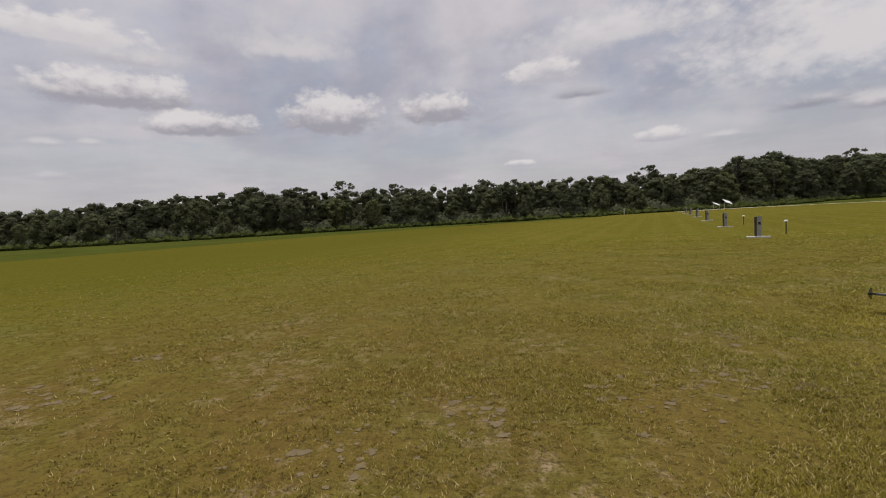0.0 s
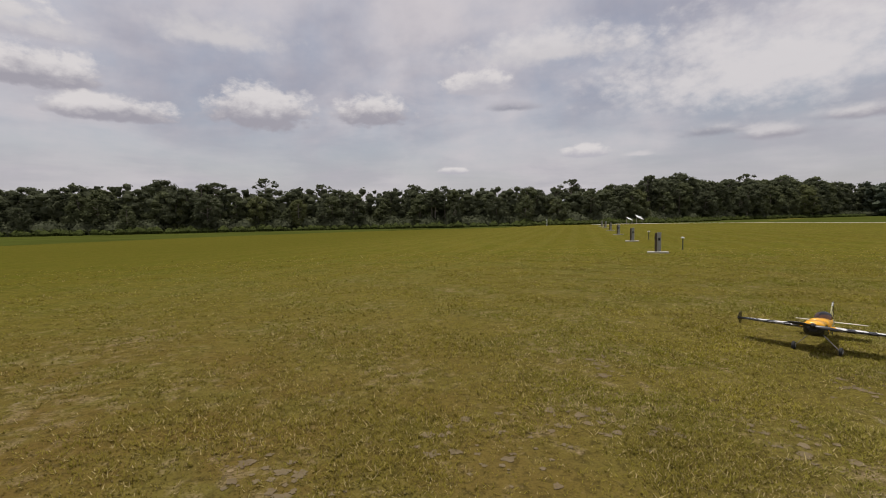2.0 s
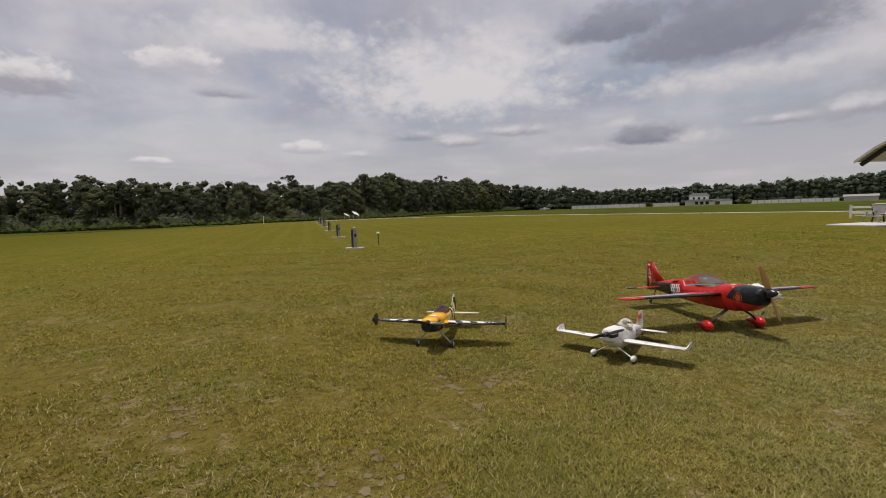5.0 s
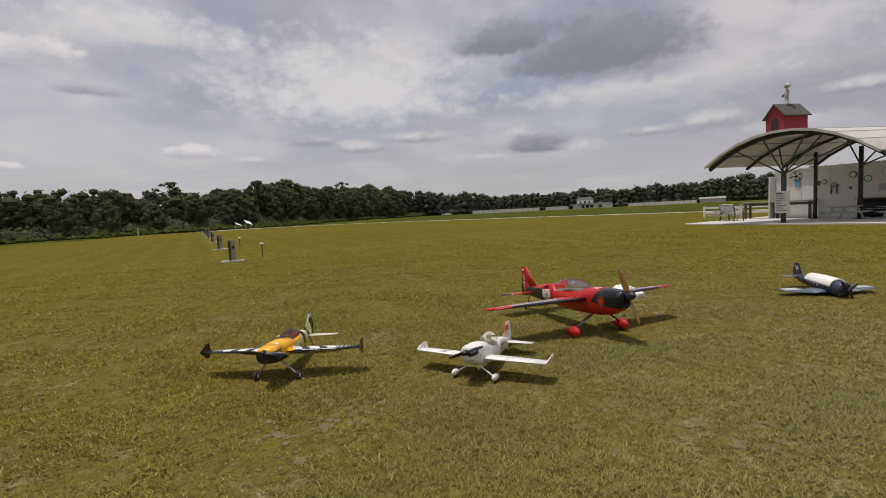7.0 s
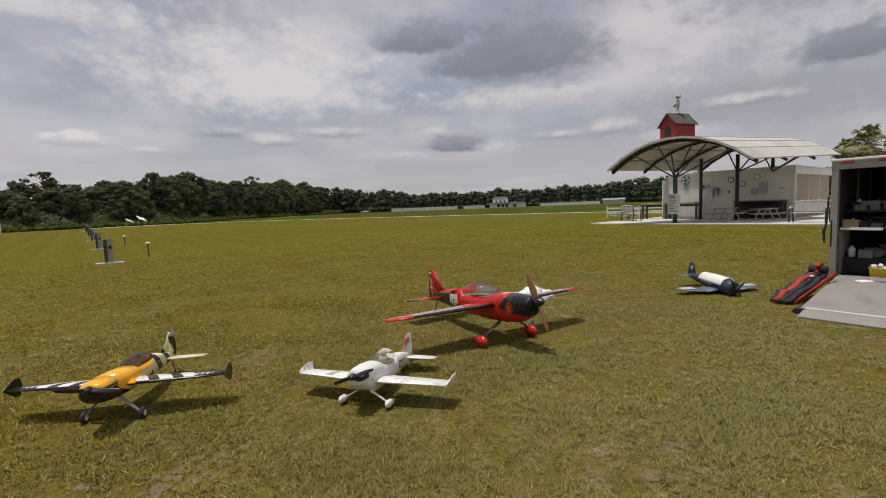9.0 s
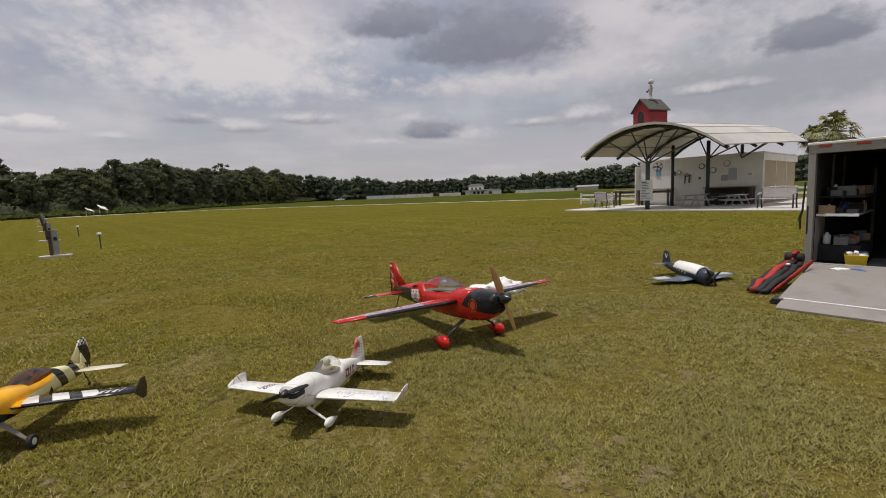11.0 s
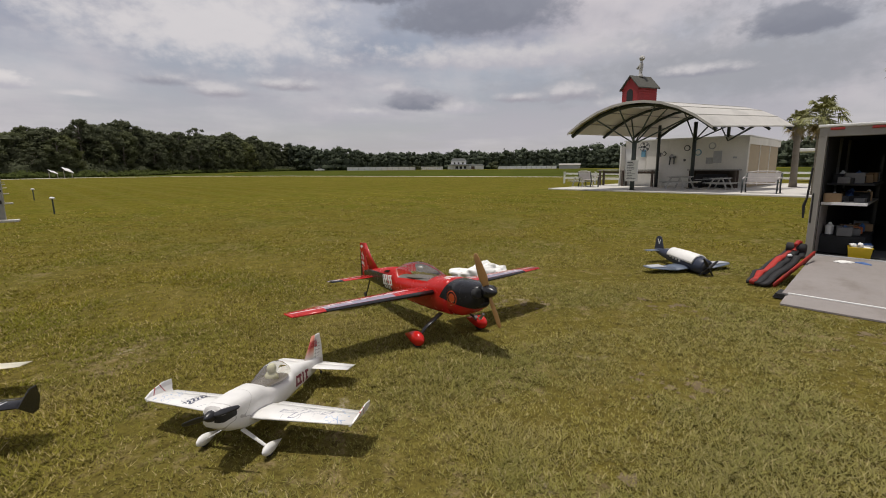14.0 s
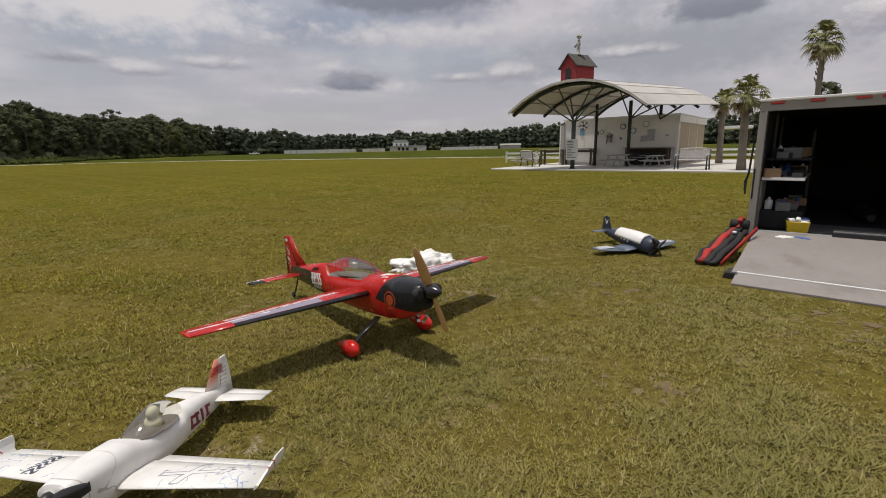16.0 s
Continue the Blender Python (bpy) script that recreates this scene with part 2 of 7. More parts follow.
M["blue_ink"] = material("blue_ink", (0.13, 0.30, 0.42), 0.5, 0.0, 0.2, 9.0)
M["grey_metal"] = material("grey_metal", (0.36, 0.36, 0.36), 0.45, 0.5, 0.15, 5.0)
M["alu"] = material("alu", (0.30, 0.285, 0.255), 0.5, 0.2, 0.1, 4.0, second=(0.22, 0.205, 0.18), amount=0.5)
M["ramp_board"] = material("ramp_board", (0.255, 0.230, 0.215), 0.85, 0.0, 0.12, 2.2, 0.35, 70, (0.165, 0.138, 0.118), 0.7)
M["rubber"] = material("rubber", (0.022, 0.022, 0.022), 0.8, 0.0, 0.3, 9.0)
M["red_glass"] = material("red_glass", (0.32, 0.03, 0.025), 0.25, 0.0, 0.15, 9.0)
M["yellow_plastic"] = material("yellow_plastic", (0.72, 0.50, 0.02), 0.4, 0.0, 0.1, 6.0)
M["white_plastic"] = material("white_plastic", (0.75, 0.75, 0.74), 0.4, 0.0, 0.06, 6.0)
M["blue_plastic"] = material("blue_plastic", (0.05, 0.13, 0.35), 0.4, 0.0, 0.15, 6.0)
M["orange_plastic"] = material("orange_plastic", (0.45, 0.13, 0.03), 0.5, 0.0, 0.2, 6.0)
M["grey_plastic"] = material("grey_plastic", (0.13, 0.13, 0.13), 0.6, 0.0, 0.2, 6.0)
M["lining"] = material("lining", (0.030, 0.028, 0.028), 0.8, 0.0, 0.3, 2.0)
M["cardboard"] = material("cardboard", (0.30, 0.20, 0.11), 0.85, 0.0, 0.15, 4.0)
M["cloth"] = material("cloth", (0.80, 0.79, 0.76), 0.9, 0.0, 0.05, 4.0, 0.3, 60)
M["bag_red"] = material("bag_red", (0.36, 0.022, 0.014), 0.7, 0.0, 0.2, 7.0, 0.9, 22, (0.03, 0.012, 0.011), 0.85)
M["bag_black"] = material("bag_black", (0.014, 0.013, 0.014), 0.75, 0.0, 0.35, 7.0, 0.9, 22)
M["bark"] = material("bark", (0.24, 0.205, 0.17), 0.95, 0.0, 0.35, 1.5, 0.6, 12)
M["palm_bark"] = material("palm_bark", (0.20, 0.175, 0.14), 0.95, 0.0, 0.3, 3.0, 0.6, 12)
# leaf, leaf_pine and far_leaf: distance haze is lifted into their greyish base colours
M["leaf"] = thin(material("leaf", (0.118, 0.130, 0.064), 0.8, 0.0, 0.35, 0.35, island=0.22, spec=0.1), 0.35)
M["leaf_pine"] = thin(material("leaf_pine", (0.100, 0.110, 0.062), 0.8, 0.0, 0.32, 0.35, island=0.2, spec=0.1), 0.35)
M["leaf_shrub"] = thin(material("leaf_shrub", (0.075, 0.092, 0.026), 0.85, 0.0, 0.40, 0.5, island=0.5, spec=0.05), 0.3)
M["leaf_light"] = thin(material("leaf_light", (0.145, 0.155, 0.066), 0.8, 0.0, 0.35, 0.35, island=0.3, spec=0.1), 0.35)
M["leaf_palm"] = material("leaf_palm", (0.175, 0.175, 0.055), 0.6, 0.0, 0.35, 1.5, island=0.5)
M["leaf_dry"] = material("leaf_dry", (0.26, 0.20, 0.09), 0.8, 0.0, 0.3, 1.5, island=0.5)
M["far_leaf"] = material("far_leaf", (0.074, 0.088, 0.058), 0.9, 0.0, 0.25, 0.06, island=0.12, spec=0.1)


def ground_material():
    mt = bpy.data.materials.new("grass_ground")
    mt.use_nodes = True
    n = Nodes(mt.node_tree)
    p = n.add("ShaderNodeBsdfPrincipled")
    n.link(p.outputs[0], n.add("ShaderNodeOutputMaterial").inputs[0])
    co = n.add("ShaderNodeTexCoord").outputs["Object"]
    x, y, z = n.xyz(co)
    huge, patch = n.noise(co, 0.045, 4.0), n.noise(co, 0.5, 6.0, 0.62)
    tuft, fine = n.noise(co, 5.0, 5.0, 0.65), n.noise(co, 38.0, 4.0, 0.7)
    mid = n.noise(co, 1.7, 5.0, 0.65)
    clump = n.noise(co, 13.0, 3.0, 0.6)
    green = n.mix(n.step(huge, 0.3, 0.7), (0.124, 0.109, 0.015), (0.150, 0.133, 0.020))
    green = n.mix(n.m("MULTIPLY", n.step(patch, 0.44, 0.60), 0.8), green, (0.108, 0.112, 0.013))
    # faint lanes left by the mower, running out along the row of pedestals
    lane = n.m("SINE", n.m("MULTIPLY", n.m("ADD", n.m("SUBTRACT", n.m("MULTIPLY", x, 0.95), n.m("MULTIPLY", y, 0.312)), n.m("MULTIPLY", mid, 0.5)), 3.4))
    green = n.mix(n.m("MULTIPLY", n.step(lane, -0.2, 0.9), 0.22), green, (0.185, 0.165, 0.040))
    green = n.mix(n.m("MULTIPLY", n.step(mid, 0.46, 0.62), 0.4), green, (0.190, 0.150, 0.042))
    green = n.mix(n.m("MULTIPLY", n.step(tuft, 0.56, 0.40), 0.5), green, (0.060, 0.049, 0.012))
    dry = n.mix(n.step(fine, 0.35, 0.65), (0.18, 0.125, 0.070), (0.34, 0.260, 0.165))
    # soil between the blades by the pits, closed turf further out; rusty thatch where the walk begins
    d = n.m("SQRT", n.m("ADD", n.m("POWER", n.m("SUBTRACT", x, 4.0), 2.0), n.m("POWER", n.m("SUBTRACT", y, 2.0), 2.0)))
    worn = n.step(d, 22.0, 2.0)
    green = n.mix(n.m("MULTIPLY", worn, 0.5), green, (0.158, 0.122, 0.038))
    d2 = n.m("SQRT", n.m("ADD", n.m("POWER", n.m("ADD", x, 2.5), 2.0), n.m("POWER", n.m("SUBTRACT", y, 2.0), 2.0)))
    rust = n.m("MULTIPLY", n.step(d2, 9.0, 2.0), n.step(n.noise(co, 0.9, 5.0, 0.65), 0.36, 0.60))
    green = n.mix(n.m("MULTIPLY", rust, 0.6), green, (0.135, 0.082, 0.026))
    # the shadowed far left of the field: its shade is mixed into the colour
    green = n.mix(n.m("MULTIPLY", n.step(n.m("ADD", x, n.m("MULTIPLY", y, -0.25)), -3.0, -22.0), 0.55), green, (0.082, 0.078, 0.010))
    f = n.m("ADD", n.m("MULTIPLY", n.m("SUBTRACT", patch, 0.5), 1.8), n.m("MULTIPLY", n.m("SUBTRACT", tuft, 0.5), 2.2))
    col = n.mix(n.m("MULTIPLY", n.step(f, 0.0, 0.6), n.m("MULTIPLY", worn, 0.75)), green, dry)
    sandy = n.m("MULTIPLY", n.step(n.noise(co, 1.6, 6.0, 0.7), 0.62, 0.70), worn)
    col = n.mix(n.m("MULTIPLY", n.m("MULTIPLY", sandy, n.step(clump, 0.40, 0.58)), 0.6), col, (0.42, 0.36, 0.27))
    col = n.mix(n.m("MULTIPLY", n.step(clump, 0.50, 0.34), n.m("ADD", 0.22, n.m("MULTIPLY", worn, 0.33))), col, (0.040, 0.031, 0.011))
    col = n.mix(n.m("MULTIPLY", n.step(fine, 0.52, 0.36), n.m("ADD", 0.20, n.m("MULTIPLY", worn, 0.25))), col, (0.045, 0.036, 0.013))
    n.link(col, p.inputs["Base Color"])
    p.inputs["Roughness"].default_value, p.inputs["Specular IOR Level"].default_value = 1.0, 0.0
    b = n.add("ShaderNodeBump")
    b.inputs["Strength"].default_value, b.inputs["Distance"].default_value = 0.9, 0.035
    n.link(n.m("ADD", n.m("MULTIPLY", clump, 0.7), n.m("ADD", n.m("MULTIPLY", tuft, 0.6), n.m("MULTIPLY", fine, 0.4))), b.inputs["Height"])
    n.link(b.outputs[0], p.inputs["Normal"])
    return mt


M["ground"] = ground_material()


def blade_material():
    """Yellow-green blades and dry straw; greyer, drier turf by the trailer."""
    mt = material("blade", (0.245, 0.212, 0.030), 0.85, 0.0, 0.42, 0.9, second=(0.37, 0.285, 0.115), amount=0.5, spec=0.08, island=0.7)
    n = Nodes(mt.node_tree, False)
    p = next(q for q in n.t.nodes if q.type == "BSDF_PRINCIPLED")
    old = p.inputs["Base Color"].links[0].from_socket
    x, y, z = n.xyz(n.add("ShaderNodeTexCoord").outputs["Object"])
    dry = n.m("SQRT", n.m("ADD", n.m("POWER", n.m("SUBTRACT", x, 9.0), 2.0), n.m("POWER", n.m("SUBTRACT", y, 0.5), 2.0)))
    rnd = n.add("ShaderNodeNewGeometry").outputs["Random Per Island"]
    old = n.mix(n.m("MULTIPLY", n.step(rnd, 0.13, 0.09), 0.8), old, (0.115, 0.070, 0.026))
    straw = n.m("MULTIPLY", n.step(rnd, 0.84, 0.88), 0.85)
    lush = n.m("MULTIPLY", n.step(n.noise(n.vec(x, y, 0.0), 0.5, 6.0, 0.62), 0.46, 0.60), 0.55)
    old = n.mix(lush, old, (0.165, 0.178, 0.018))
    d2 = n.m("SQRT", n.m("ADD", n.m("POWER", n.m("ADD", x, 2.5), 2.0), n.m("POWER", n.m("SUBTRACT", y, 3.0), 2.0)))
    old = n.mix(n.m("MULTIPLY", n.step(d2, 9.0, 2.0), 0.45), old, (0.150, 0.108, 0.026))
    old = n.mix(straw, old, (0.46, 0.37, 0.18))
    n.link(n.mix(n.m("MULTIPLY", n.step(dry, 8.0, 1.0), 0.55), old, (0.300, 0.275, 0.120)), p.inputs["Base Color"])
    return thin(mt, 0.22)


M["blade"] = blade_material()
M["rough_grass"] = material("rough_grass", (0.060, 0.070, 0.014), 0.95, 0.0, 0.35, 0.10, second=(0.095, 0.095, 0.02), amount=0.7, spec=0.0)
M["sand"] = material("sand", (0.50, 0.46, 0.36), 0.95, 0.0, 0.12, 0.3, second=(0.32, 0.30, 0.16), amount=0.5)

# ---- builders ----


def thing(name, at=None, label="", category="", group="", kind=""):
    ob = new(name)
    ob.empty_display_size = 0.2
    if at is not None:
        ob.matrix_basis = at
    return tagged(ob, label, category, group, kind)


def part(name, bm, mat, parent=None, label="", smooth=False, bevel=0.0, category="", kind="", group=""):
    """Links a bmesh (or a mesh) as one mesh object under a thing or a part."""
    if isinstance(bm, bmesh.types.BMesh):
        bmesh.ops.recalc_face_normals(bm, faces=bm.faces)
        me = bpy.data.meshes.new(name)
        bm.to_mesh(me)
        bm.free()
    else:
        me = bm
    if smooth:
        me.polygons.foreach_set("use_smooth", [True] * len(me.polygons))
    for mm in (mat if isinstance(mat, (list, tuple)) else [mat]):
        me.materials.append(mm)
    ob = new(name, me)
    if parent is not None:
        ob.parent = parent
    if bevel:
        mod = ob.modifiers.new("bevel", "BEVEL")
        mod.width, mod.segments, mod.limit_method = bevel, 2, "ANGLE"
    return tagged(ob, label, category, group, kind)


def box(c, s, turn=None, bm=None):
    """A box with centre c and size s, added to bm."""
    bm = bm or bmesh.new()
    m = Matrix.Translation(c) @ (turn.to_4x4() if turn else Matrix()) @ Matrix.Diagonal((*s, 1))
    bmesh.ops.create_cube(bm, size=1.0, matrix=m)
    return bm


def tube(points, radii, n=10, bm=None, caps=True, squash=1.0):
    """A round bar along points; radii: one or one a point."""
    bm = bm or bmesh.new()
    pts = [Vector(p) for p in points]
    rr = radii if isinstance(radii, (list, tuple)) else [radii] * len(pts)
    rings = []
    for i, p in enumerate(pts):
        d = (pts[min(i + 1, len(pts) - 1)] - pts[max(i - 1, 0)]).normalized()
        a = d.orthogonal().normalized() if abs(d.z) > 0.95 else d.cross(Vector((0, 0, 1))).normalized()
        b = d.cross(a)
        rings.append([bm.verts.new(p + float(rr[i]) * (math.cos(k * math.tau / n) * a + squash * math.sin(k * math.tau / n) * b)) for k in range(n)])
    for q, r in zip(rings, rings[1:]):
        for k in range(n):
            bm.faces.new((q[k], q[(k + 1) % n], r[(k + 1) % n], r[k]))
    if caps:
        bm.faces.new(rings[0][::-1]), bm.faces.new(rings[-1])
    return bm


def loft(rings, closed=True, caps=True, bm=None):
    """Skins rings of points of equal length."""
    bm = bm or bmesh.new()
    vs = [[bm.verts.new(p) for p in r] for r in rings]
    n = len(vs[0])
    for q, r in zip(vs, vs[1:]):
        for k in range(n if closed else n - 1):
            bm.faces.new((q[k], q[(k + 1) % n], r[(k + 1) % n], r[k]))
    if caps:
        for r in (vs[0][::-1], vs[-1]):
            try:
                bm.faces.new(r)
            except ValueError:
                pass
    return bm


def body_ring(x, zb, zt, w, e=2.3, n=20, wide=0.5):
    """A cross-section of a fuselage: a rounded oblong, w half wide, its widest part at the share wide of its height."""
    out = []
    zc, up, dn = zb + (zt - zb) * wide, (zt - zb) * (1 - wide), (zt - zb) * wide
    for k in range(n):
        a = k * math.tau / n
        c, s = math.cos(a), math.sin(a)
        y = w * math.copysign(abs(c) ** (2 / e), c)
        z = (up if s > 0 else dn) * math.copysign(abs(s) ** (2 / e), s)
        out.append((x, y, zc + z))
    return out


FOIL = ((0.0, 0.0), (0.02, 0.3), (0.08, 0.68), (0.2, 0.97), (0.32, 1.0), (0.55, 0.78), (0.8, 0.38), (1.0, 0.03))


def foil_ring(p, chord, thick, along=(-1, 0, 0), up=(0, 0, 1), cut=(0.0, 1.0)):
    """A wing section from its leading edge p backwards; cut: the share of the chord that it keeps."""
    p, along, up = Vector(p), Vector(along), Vector(up)
    st = [f for f in FOIL if cut[0] < f[0] < cut[1]]

    def h(t):
        for (a, b), (c, d) in zip(FOIL, FOIL[1:]):
            if a <= t <= c:
                return b + (d - b) * (t - a) / (c - a)
        return 0.0
    ts = [cut[0]] + [f[0] for f in st] + [cut[1]]
    top = [p + along * (t * chord) + up * (h(t) * thick / 2) for t in ts]
    bot = [p + along * (t * chord) - up * (h(t) * thick / 2 + 1e-4) for t in ts]
    return top + bot[::-1]


def prism(outline, depth, axis="y", at=0.0, bm=None):
    """A flat plate: outline in two axes, thickness depth across axis."""
    bm = bm or bmesh.new()

    def P(a, b, c):
        return {"y": (a, c, b), "x": (c, a, b), "z": (a, b, c)}[axis]
    f = [bm.verts.new(P(a, b, at - depth / 2)) for a, b in outline]
    g = [bm.verts.new(P(a, b, at + depth / 2)) for a, b in outline]
    bm.faces.new(f), bm.faces.new(g[::-1])
    for k in range(len(f)):
        bm.faces.new((f[k], f[(k + 1) % len(f)], g[(k + 1) % len(f)], g[k]))
    return bm


def ball(c, r, bm=None, seg=14, rings=8):
    bm = bm or bmesh.new()
    m = Matrix.Translation(c) @ Matrix.Diagonal((*(r if isinstance(r, (tuple, list)) else (r, r, r)), 1))
    bmesh.ops.create_uvsphere(bm, u_segments=seg, v_segments=rings, radius=1.0, matrix=m)
    return bm


def disc(c, r, w, axis="y", n=20, bm=None):
    """A wheel-like disc with rounded shoulders."""
    prof = ((0.55, -0.5), (0.9, -0.5), (1.0, -0.28), (1.0, 0.28), (0.9, 0.5), (0.55, 0.5))
    rings = []
    for q, o in prof:
        ring = []
        for k in range(n):
            a = k * math.tau / n
            u, v = r * q * math.cos(a), r * q * math.sin(a)
            d = {"y": (u, o * w, v), "x": (o * w, u, v), "z": (u, v, o * w)}[axis]
            ring.append(tuple(c[i] + d[i] for i in range(3)))
        rings.append(ring)
    return loft(rings, True, True, bm)


def from_arrays(name, verts, faces_size, count):
    """A mesh of count separate polygons with faces_size corners each, from a numpy array of corners."""
    me = bpy.data.meshes.new(name)
    nv = len(verts)
    me.vertices.add(nv)
    me.vertices.foreach_set("co", verts.astype(np.float32).ravel())
    me.loops.add(nv)
    me.loops.foreach_set("vertex_index", np.arange(nv, dtype=np.int32))
    me.polygons.add(count)
    me.polygons.foreach_set("loop_start", np.arange(0, nv, faces_size, dtype=np.int32))
    me.update(calc_edges=True)
    me.validate()
    return me


def rise(x):
    """The field's height: level by the pits, a hand higher towards the pavilion."""
    t = np.clip((np.asarray(x, float) - 14.0) / 14.0, 0, 1)
    return 0.27 * t * t * (3 - 2 * t)


# ---- ground ----
def ground_mesh():
    xs = np.unique(np.concatenate([np.linspace(-2400, -60, 8), np.linspace(-60, 60, 61), np.linspace(60, 2400, 8)]))
    ys = np.unique(np.concatenate([np.linspace(-2400, -40, 7), np.linspace(-40, 120, 41), np.linspace(120, 2400, 7)]))
    bm = bmesh.new()
    g = [[bm.verts.new((x, y, float(rise(x)))) for x in xs] for y in ys]
    for r, s in zip(g, g[1:]):
        for k in range(len(xs) - 1):
            bm.faces.new((r[k], r[k + 1], s[k + 1], s[k]))
    return bm


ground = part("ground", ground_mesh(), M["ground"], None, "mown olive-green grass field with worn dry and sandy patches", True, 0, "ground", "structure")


def strip(name, left, right, z, mat, label, category):
    """A flat band of ground between two lines, just above the turf."""
    bm = bmesh.new()
    a = [bm.verts.new((x, y, float(rise(x)) + z)) for x, y in left]
    b = [bm.verts.new((x, y, float(rise(x)) + z)) for x, y in right]
    for k in range(len(a) - 1):
        bm.faces.new((a[k], a[k + 1], b[k + 1], b[k]))
    return part(name, bm, mat, None, label, False, 0, category, "structure")


def wobble(pts, seed, amp, n=10):
    """A line through pts with small wanderings."""
    rnd, out = random.Random(seed), []
    for (x0, y0), (x1, y1) in zip(pts, pts[1:]):
        for k in range(n):
            t = k / n
            out.append((x0 + (x1 - x0) * t + rnd.uniform(-amp, amp), y0 + (y1 - y0) * t + rnd.uniform(-amp, amp)))
    return out + [pts[-1]]


strip("road", wobble([(47, 101), (62, 88), (65.5, 66), (64.5, 40), (62, 15), (58, -80)], 1, 0.12), wobble([(50, 103), (64, 90), (67.6, 67), (66.6, 40), (64.1, 15), (60.1, -80)], 2, 0.12), 0.02, M["sand"],
      "pale sandy track along the far side of the field", "road")
strip("sand_patch", wobble([(36, 99.5), (44, 103), (52, 101)], 3, 0.4), wobble([(37, 97), (45, 97.5), (53, 97)], 4, 0.4), 0.03, M["sand"], "bare pale sand beside the field's edge", "ground")
strip("rough_verge", wobble([(-140, 99), (-70, 98), (-25, 112), (30, 114), (48, 110), (75, 140), (190, 230)], 5, 0.6), wobble([(-60, 20), (-42, 38), (-27, 66), (-6, 88), (30, 100.5), (48, 103.5), (66, 92)], 6, 0.5), 0.010,
      M["rough_grass"], "taller dark green unmown grass before the woods", "grass")
strip("meadow", wobble([(64.2, 90), (67.7, 67), (66.7, 40), (64.2, 15), (60.2, -80)], 8, 0.1), wobble([(230, 260), (330, 170), (345, 80), (345, 10), (330, -120)], 9, 0.5), 0.012,
      M["rough_grass"], "darker uncut meadow beyond the sandy track", "grass")
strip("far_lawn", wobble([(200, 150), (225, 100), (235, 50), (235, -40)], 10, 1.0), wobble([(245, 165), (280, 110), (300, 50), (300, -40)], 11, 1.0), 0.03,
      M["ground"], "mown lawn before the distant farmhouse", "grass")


# ---- bare worn spots: x, y, radius ----
BARE = ((7.0, 2.2, 0.34), (5.5, 4.6, 0.30), (10.8, 2.2, 0.30), (9.9, 4.7, 0.24), (-1.0, 3.0, 0.36), (1.5, 3.9, 0.32), (-4.6, 4.1, 0.42), (0.0, 3.6, 0.28), (-4.3, 5.3, 0.13), (5.0, 4.7, 0.30), (3.6, 3.9, 0.31),
        (2.9, 5.6, 0.24), (10.2, 3.7, 0.28), (10.3, 0.4, 0.30), (8.6, 2.2, 0.22), (2.4, 4.4, 0.33))
M["soil"] = material("soil", (0.165, 0.128, 0.074), 0.95, 0.0, 0.30, 3.0, 0.7, 45, (0.135, 0.095, 0.055), 0.7, spec=0.05)


def bare_soil():
    rng, bm = random.Random(17), bmesh.new()
    for x, y, r in BARE:
        spots = [(x + rng.gauss(0, r * 0.8), y + rng.gauss(0, r * 0.8), rng.uniform(0.010, 0.026) + 0.05 * rng.random() ** 4) for _ in range(int(110 * r))]
        for u, v, q in spots:
            ph = rng.uniform(0, 50)
            ring = []
            for k in range(18):
                a = k * math.tau / 18
                w = q * (0.85 + 0.55 * noise.noise(Vector((math.cos(a) * 1.6 + ph, math.sin(a) * 1.6, 0))) + 0.35 * noise.noise(Vector((math.cos(a) * 6 + ph, math.sin(a) * 6, 3))))
                ring.append(bm.verts.new((u + w * math.cos(a), v + w * math.sin(a), float(rise(u)) + 0.003 + 0.0004 * (len(bm.verts) % 7))))
            bm.faces.new(ring)
    return bm


part("bare_soil", bare_soil(), M["soil"], None, "worn spots of bare pale-brown soil in the turf", False, 0, "soil", "stuff")


